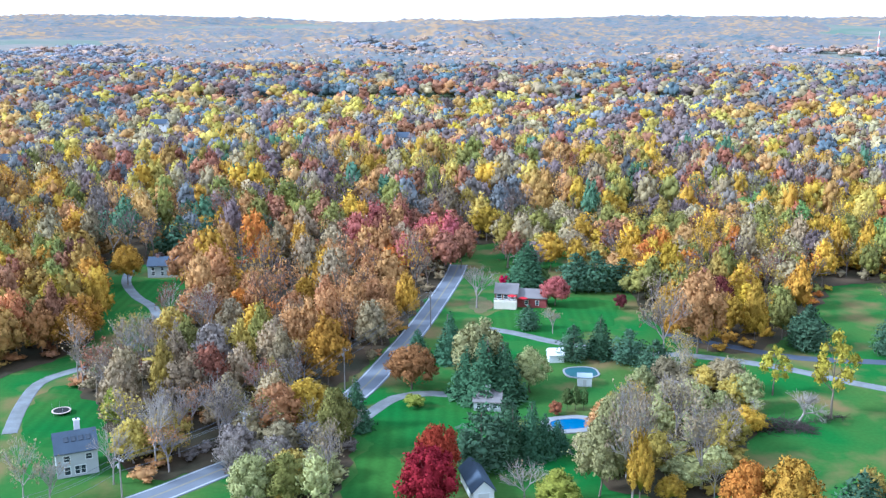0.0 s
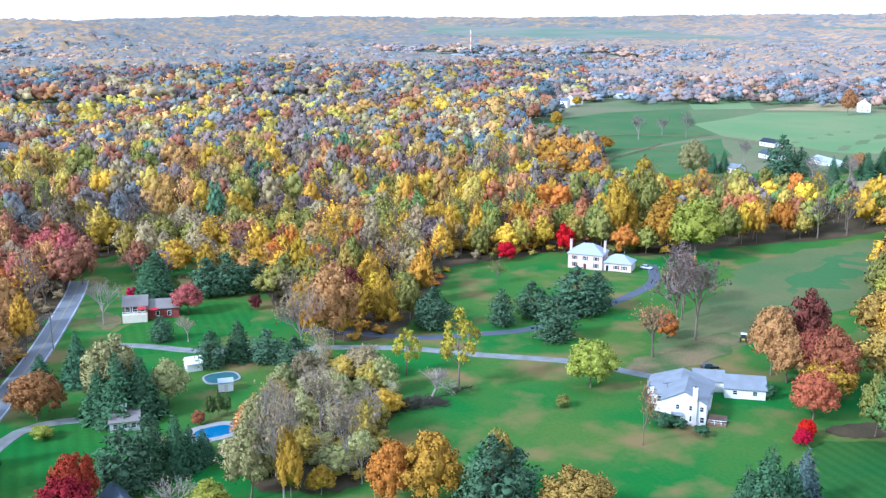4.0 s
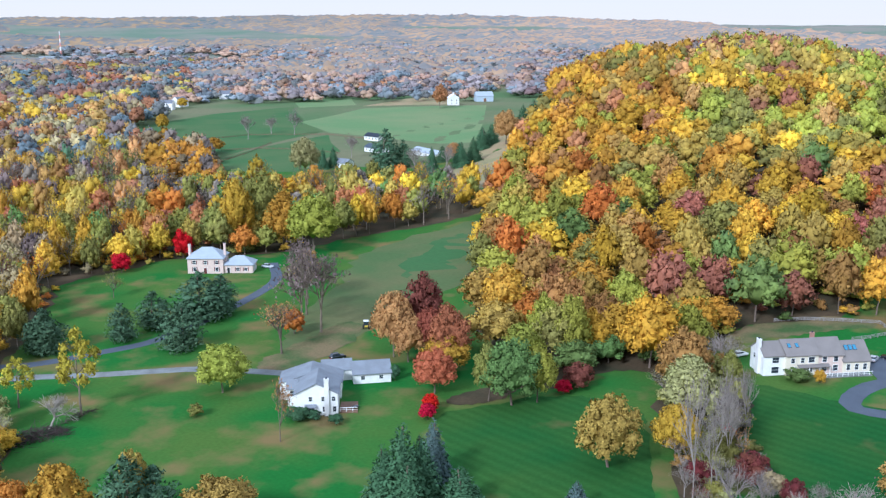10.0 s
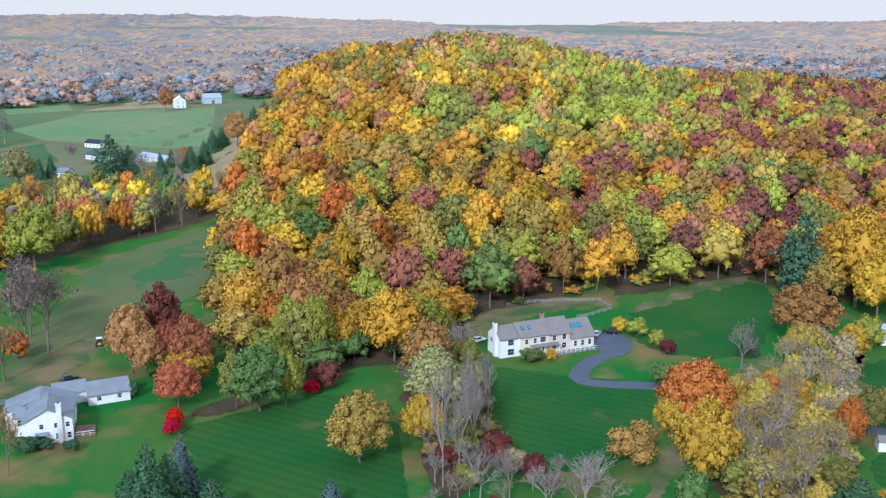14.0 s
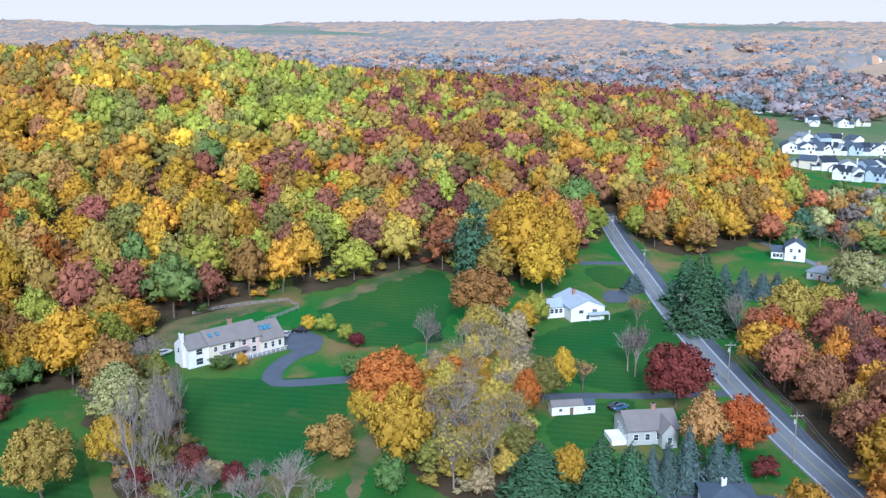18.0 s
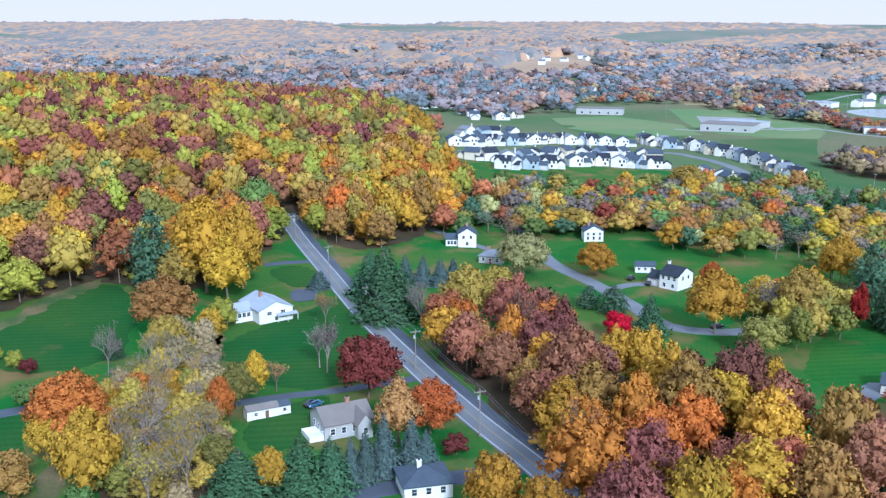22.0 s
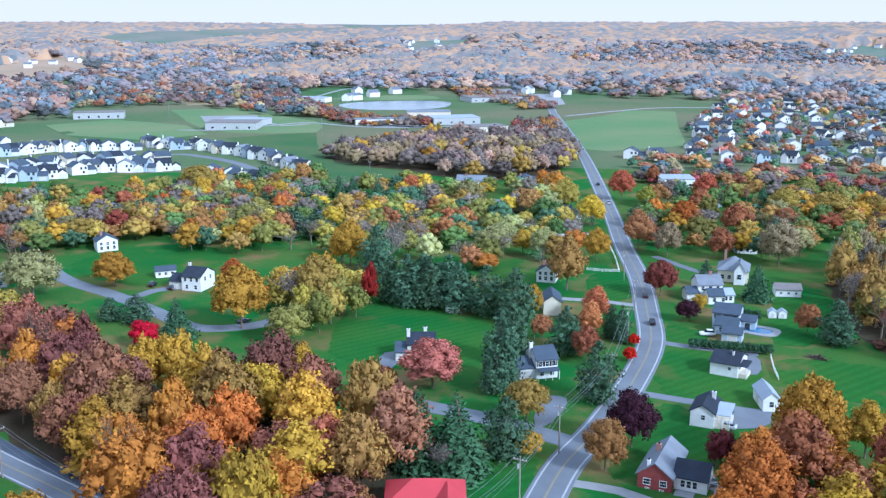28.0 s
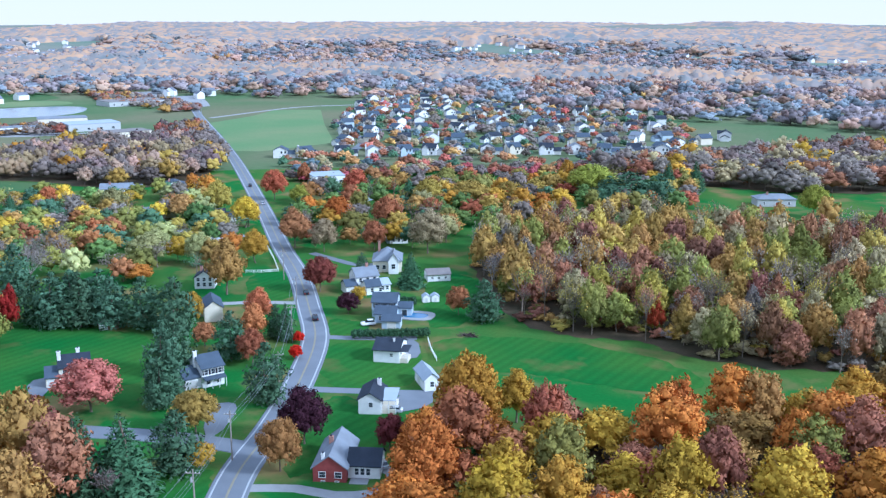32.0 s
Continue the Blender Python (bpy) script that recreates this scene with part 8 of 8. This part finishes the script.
pole_line([(-72.1, 156.5), (-61.5, 172.8), (-42.0, 195.3), (-25.1, 236.7), (-3.8, 290.0)])


def loft(sections, close=True):
    """A skin over cross-sections of equal length."""
    bm = bmesh.new()
    rings = [[bm.verts.new(p) for p in s] for s in sections]
    n = len(rings[0])
    for a, b in zip(rings, rings[1:]):
        for i in range(n):
            bm.faces.new((a[i], a[(i + 1) % n], b[(i + 1) % n], b[i]))
    bm.faces.new(rings[0][::-1]), bm.faces.new(rings[-1])
    return bm


def car(x, y, turn, paint, label, suv=False):
    root = tagged(new("car"), label, "car")
    root.matrix_basis = Matrix.LocRotScale((x, y, gz(x, y) + 0.16), Euler((0, 0, turn)), None)
    w, hood, top = 0.92, 0.92 if not suv else 1.05, 1.45 if not suv else 1.75

    def sec(px, zb, zt, k=1.0):
        return [(px, -w * k, zb), (px, -w * k, zt - 0.12), (px, -w * k * 0.9, zt), (px, w * k * 0.9, zt), (px, w * k, zt - 0.12), (px, w * k, zb)]

    part("body", loft([sec(-2.3, 0.4, hood - 0.12, 0.9), sec(-2.1, 0.28, hood), sec(-0.5, 0.25, hood), sec(0.9, 0.25, hood), sec(2.0, 0.28, hood - 0.14), sec(2.3, 0.4, hood - 0.28, 0.86)]), paint, root)
    end = -2.05 if suv else -1.75

    def cab(px, z, k):
        return [(px, -w * k, hood - 0.02), (px, -w * k * 0.9, z), (px, w * k * 0.9, z), (px, w * k, hood - 0.02)]

    part("window", loft([cab(end, hood + 0.02, 0.9), cab(end + 0.45, top - 0.06, 0.86), cab(0.2, top - 0.06, 0.86), cab(0.95, hood + 0.02, 0.92)]), "glass_dark", root, "dark tinted glass")
    boxes("roof", [(end + 0.45, -w * 0.78, top - 0.07, 0.25, w * 0.78, top)], paint, root)
    for px in (-1.4, 1.4):
        for py in (-0.82, 0.82):
            s = Soup()
            tube(s, (px, py - 0.1, 0.17), (px, py + 0.1, 0.17), 0.33, 0.33, 10)
            wheel = part("wheel", as_mesh("wheel", s.done(), M["tyre"]), None, root)
            boxes("rim", [(px - 0.17, py - 0.11, 0.0, px + 0.17, py + 0.11, 0.34)], "metal", wheel)
    for py in (-0.62, 0.62):
        boxes("headlight", [(2.2, py - 0.18, 0.55, 2.31, py + 0.18, 0.66)], "trim_white", root)
        boxes("tail_light", [(-2.31, py - 0.15, 0.6, -2.2, py + 0.15, 0.75)], "cloth_red", root)
    return root


def along(pts, p):
    c = smooth_line(pts)
    k = int(np.argmin(np.linalg.norm(c - np.array(p), axis=1)))
    d = c[min(k + 1, len(c) - 1)] - c[max(k - 1, 0)]
    return math.atan2(d[1], d[0])


for p, paint, lab, flip in (((222.6, -243.5), "car_black", "black car driving on the road", 0), ((200.1, -222.7), "car_black", "dark pickup-sized car driving on the road", 0),
                      ((355.2, -358.1), "car_silver", "silver car driving on the far road", 0), ((400.8, -394.8), "car_black", "dark car driving on the far road", 0)):
    car(*p, along(ROAD_C, p) + (math.pi if flip else 0), paint, lab, True)
for p, turn, paint, lab, suv in (((265.9, 101.6), 60, "car_silver", "silver car parked beside the long house", False), ((269.8, 98.8), 150, "car_black", "black car parked on the drive", True),
                            ((227.7, 2.4), 5, "car_blue", "blue car parked beside the house", False), ((160.5, 206.5), 40, "car_black", "black car parked behind the farmhouse", True),
                            ((334.2, -112.0), 10, "car_black", "dark car parked on the drive", True), ((326.6, -115.9), 20, "car_black", "black car parked before the garage", False),
                            ((118.8, -151.7), 20, "car_silver", "silver car parked beside the brick bungalow", False), ((182.7, -227.6), 100, "car_white", "white car parked by the hedge", True),
                            ((274.9, -120.0), -20, "car_black", "dark car parked on the side road", False), ((134.6, -176.7), 80, "car_silver", "silver car under the carport", False),
                            ((243.1, 129.4), 30, "car_white", "white car parked behind the long house", False), ((228.0, 3.0), 0, "car_black", "dark car parked beside the house", False),
                            ((206.3, 307.0), 0, "car_silver", "silver car parked beside the brick house", False)):
    car(*p, radians(turn) - 0.9, paint, lab, suv)

# small yellow farm tractor in the meadow
x, y = 184.3, 222.5
tr = tagged(new("tractor"), "small yellow and white tractor standing in the meadow", "tractor")
tr.matrix_basis = Matrix.LocRotScale((x, y, gz(x, y)), Euler((0, 0, 0.9)), None)
part("body", loft([[(-1.0, -0.5, 0.7), (-1.0, -0.5, 1.3), (-1.0, 0.5, 1.3), (-1.0, 0.5, 0.7)], [(0.4, -0.45, 0.6), (0.4, -0.45, 1.4), (0.4, 0.45, 1.4), (0.4, 0.45, 0.6)], [(2.0, -0.4, 0.6), (2.0, -0.4, 1.25), (2.0, 0.4, 1.25), (2.0, 0.4, 0.6)]]), "car_yellow", tr)
boxes("cab", [(-1.0, -0.7, 1.3, 0.4, 0.7, 2.5)], "glass_dark", tr)
boxes("roof", [(-1.1, -0.8, 2.5, 0.5, 0.8, 2.65)], "car_white", tr)
for px, py, r in ((-0.7, -0.85, 0.75), (-0.7, 0.85, 0.75), (1.5, -0.65, 0.45), (1.5, 0.65, 0.45)):
    s = Soup()
    tube(s, (px, py - 0.18, r), (px, py + 0.18, r), r, r, 12)
    part("wheel", as_mesh("wheel", s.done(), M["tyre"]), None, tr)


def fence(pts, label, mat="trim_white", gap=2.5, h=1.25, rails=(0.4, 0.8, 1.15)):
    root = tagged(new("fence"), label, "fence")
    c = [np.array(p, float) for p in pts]
    pm = None
    for a, b in zip(c, c[1:]):
        n = max(1, int(np.linalg.norm(b - a) / gap))
        turn = math.atan2(*(b - a)[::-1])
        for k in range(n + 1):
            p = a + (b - a) * k / n
            if pm is None:
                bm = bmesh.new()
                box_bm(bm, -0.07, -0.07, -0.3, 0.07, 0.07, h)
                pm = bm_mesh("post", bm, mat)
            part("post", pm, None, root, "", Matrix.LocRotScale((*p, gz(*p)), Euler((0, 0, turn)), None))
        for z in rails:
            bm = bmesh.new()
            box_bm(bm, 0, -0.03, z - 0.07, float(np.linalg.norm(b - a)), 0.03, z + 0.07)
            part("rail", bm, mat, root, "", Matrix.LocRotScale((*a, gz(*a)), Euler((0, 0, turn)), None))


RAIL = "weathered grey rail fence behind the long house"
fence([(277, 137), (285, 131), (292, 122), (298, 113), (292, 107), (284, 110), (278, 113)], RAIL, "deck_grey")
fence([(159, -226), (153, -219), (147, -213)], "white garden fence beside a lawn")
fence([(261, -253), (256, -256), (252, -261), (268, -275), (284, -288)], "white rail fence round a front lawn")
fence([(381, 620), (406, 607), (424, 583), (431, 546)], "dark rail fence between paddocks", "wood_brown", 5)
fence([(315, 543), (354, 572), (389, 596), (432, 631)], "dark rail fence between paddocks", "wood_brown", 5)
fence([(388, 729), (400, 687), (449, 687), (498, 645), (502, 578)], "dark rail fence along a pasture", "wood_brown", 6)
fence([(456, 499), (455, 484), (453, 470)], "white board fence beside pines", "trim_white", 3)


def pool(x, y, turn, l, w, label, water="pool_water", rim="trim_white", edge=1.2):
    root = tagged(new("swimming_pool"), label, "swimming pool")
    root.matrix_basis = Matrix.LocRotScale((x, y, gz(x, y)), Euler((0, 0, turn)), None)
    t = np.linspace(0, 2 * np.pi, 28, endpoint=False)
    cx, sy = np.sign(np.cos(t)) * np.abs(np.cos(t)) ** 0.7, np.sign(np.sin(t)) * np.abs(np.sin(t)) ** 0.7
    bm = bmesh.new()
    a = [bm.verts.new((cx[i] * l / 2, sy[i] * w / 2, 0.25)) for i in range(28)]
    b = [bm.verts.new((cx[i] * (l / 2 + edge), sy[i] * (w / 2 + edge), 0.25)) for i in range(28)]
    c = [bm.verts.new((cx[i] * (l / 2 + edge), sy[i] * (w / 2 + edge), -0.3)) for i in range(28)]
    d = [bm.verts.new((cx[i] * l / 2, sy[i] * w / 2, 0.0)) for i in range(28)]
    for i in range(28):
        j = (i + 1) % 28
        for p, q in ((a, b), (b, c), (d, a)):
            bm.faces.new((p[i], p[j], q[j], q[i]))
    part("coping", bm, rim, root)
    bm = bmesh.new()
    bm.faces.new([bm.verts.new((cx[i] * l / 2, sy[i] * w / 2, 0.17)) for i in range(28)])
    part("water", bm, water, root, "still water" if water == "pool_water" else "taut dark cover")


pool(176.4, -244.0, 0.4, 8, 5.5, "blue garden swimming pool with a grey deck", rim="concrete", edge=2.2)
pool(29.6, 214.3, 0.2, 9, 6, "blue swimming pool with a white terrace", rim="concrete", edge=2.0)
pool(37.0, 249.0, 0.1, 8.6, 7.6, "round pool under a dark teal cover with a stone rim", "pool_cover", "concrete", 0.5)
# trampoline
x, y = -91.6, 221.1
tp = tagged(new("trampoline"), "round black trampoline with a pink rim on a lawn", "trampoline")
tp.matrix_basis = pose(x, y, gz(x, y))
t = np.linspace(0, 2 * np.pi, 20, endpoint=False)
bm = bmesh.new()
bm.faces.new([bm.verts.new((1.9 * math.cos(a), 1.9 * math.sin(a), 0.82)) for a in t])
part("mat", bm, "tyre", tp)
bm = bmesh.new()
rings = [[bm.verts.new((r * math.cos(a), r * math.sin(a), z)) for a in t] for r, z in ((1.9, 0.84), (2.25, 0.84), (2.25, 0.74), (1.9, 0.74))]
for k in range(4):
    for i in range(20):
        bm.faces.new((rings[k][i], rings[k][(i + 1) % 20], rings[(k + 1) % 4][(i + 1) % 20], rings[(k + 1) % 4][i]))
part("rim", bm, "brick_pink", tp)
for k in range(6):
    s = Soup()
    a = k * math.pi / 3
    tube(s, (2.2 * math.cos(a), 2.2 * math.sin(a), -0.05), (2.2 * math.cos(a), 2.2 * math.sin(a), 0.8), 0.04, 0.04, 6)
    tube(s, (2.2 * math.cos(a), 2.2 * math.sin(a), 0.8), (2.2 * math.cos(a), 2.2 * math.sin(a), 2.5), 0.025, 0.025, 6)
    part("leg", as_mesh("leg", s.done(), M["metal"]), None, tp)


# fallen tree: a split snag over a heap of dark brush
def brush_heap(x, y, turn, long, wide, tall, label, seed=3, n=420):
    rng = np.random.default_rng(seed)
    s = Soup()
    for _ in range(n):
        u, v = rng.uniform(-1, 1), rng.normal(0, 0.4)
        p = np.array([u * long / 2, v * wide / 2, max(0.05, tall * (1 - u * u) * (1 - v * v) * rng.uniform(0, 1))])
        d = rng.normal(0, 1, 3) * [1, 0.7, 0.35]
        d /= np.linalg.norm(d)
        q = p + d * rng.uniform(1.0, 3.2)
        q[2] = max(q[2], 0.02)
        tube(s, p, q, rng.uniform(0.03, 0.1), 0.015, 3)
    ob = new("brush_heap", as_mesh("brush_heap", s.done(), M["lilac_brush"]))
    ob.matrix_basis = Matrix.LocRotScale((x, y, gz(x, y)), Euler((0, 0, turn)), None)
    return tagged(ob, label, "brush heap")


brush_heap(77.9, 211.8, -0.1, 15, 7, 2.6, "heap of dark cut branches in the field", 3, 700)
sn = new("dead_tree", as_mesh("dead_tree", bare_mesh(77, 4, 0.8, 0.3, 0.05)[:3], M["grey_bark"]))
x, y = 83.1, 215.2
sn.matrix_basis = Matrix.LocRotScale((x, y, gz(x, y)), Euler((0.25, 0.35, 0.4)), (8, 8, 9))
tagged(sn, "split dead tree leaning over cut branches", "dead tree")
brush_heap(91.1, 217.6, 0.3, 9, 3, 1.0, "scattered broken branches on the grass", 5, 90)
brush_heap(151.0, -236.3, 0.1, 4, 2, 1.0, "small heap of brown garden cuttings", 6, 120)

# garden table and grill on the farmhouse terrace
x, y = 140.9, 175.0
tb = tagged(new("garden_table"), "dark garden table on the terrace of the farmhouse", "table")
tb.matrix_basis = pose(x, y, gz(x, y) + 0.02)
boxes("tabletop", [(-1.1, -0.6, 0.70, 1.1, 0.6, 0.76)], "car_black", tb)
for px in (-0.95, 0.95):
    for py in (-0.45, 0.45):
        boxes("leg", [(px - 0.04, py - 0.04, 0, px + 0.04, py + 0.04, 0.7)], "car_black", tb)


def parasol(x, y, z):
    root = tagged(new("parasol"), "red parasol open on the balcony", "parasol")
    root.matrix_basis = pose(x, y, z)
    s = Soup()
    tube(s, (0, 0, 0), (0, 0, 2.5), 0.03, 0.03, 6)
    part("pole", as_mesh("pole", s.done(), M["metal"]), None, root)
    t = np.arange(8) * math.pi / 4
    bm = bmesh.new()
    top = bm.verts.new((0, 0, 2.6))
    rim = [bm.verts.new((1.6 * math.cos(a), 1.6 * math.sin(a), 2.1)) for a in t]
    low = bm.verts.new((0, 0, 2.5))
    for i in range(8):
        bm.faces.new((rim[i], rim[(i + 1) % 8], top))
        bm.faces.new((rim[(i + 1) % 8], rim[i], low))
    part("canopy", bm, "cloth_red", root)


parasol(22.5, 308.3, 2.5)
parasol(26.2, 310.2, 1.2)
# transmission mast, banded red and white
x, y = 990.9, 2284.7
ms = tagged(new("mast"), "tall slim mast banded red and white", "mast")
ms.matrix_basis = pose(x, y, gz(x, y))
hh = 62.0
for k in range(7):
    s = Soup()
    tube(s, (0, 0, hh * k / 7 - (2 if k == 0 else 0)), (0, 0, hh * (k + 1) / 7), 2.4 - 0.22 * k, 2.4 - 0.22 * (k + 1), 8)
    part("section", as_mesh("section", s.done(), M["stack_red" if k % 2 else "stack_white"]), None, ms)
# field lights and posts along the far road
for p in ((473.9, -287.4), (713.6, -387.6), (923.5, -336.8), (969.8, -549.2), (753.7, -680.3)):
    ob = tagged(new("lamp_post"), "tall thin grey lamp post in open grass", "lamp post")
    ob.matrix_basis = pose(*p, gz(*p))
    s = Soup()
    tube(s, (0, 0, -0.5), (0, 0, 14), 0.2, 0.12, 6)
    part("post", as_mesh("post", s.done(), M["metal"]), None, ob)
    boxes("lamp_head", [(-1.2, -0.2, 13.6, 1.2, 0.2, 14.1)], "metal", ob)
patch("pond", [(969, -538), (988, -597), (969, -672), (919, -674), (855, -608), (892, -532)], M["pond_water"], "flat pale pond beyond the fields", "water", 0.08)
patch("pond", [(1055, -567), (1071, -640), (1037, -719), (975, -701), (1002, -614)], M["pale_field"], "pale reedy flat beside the pond", "field", 0.07)
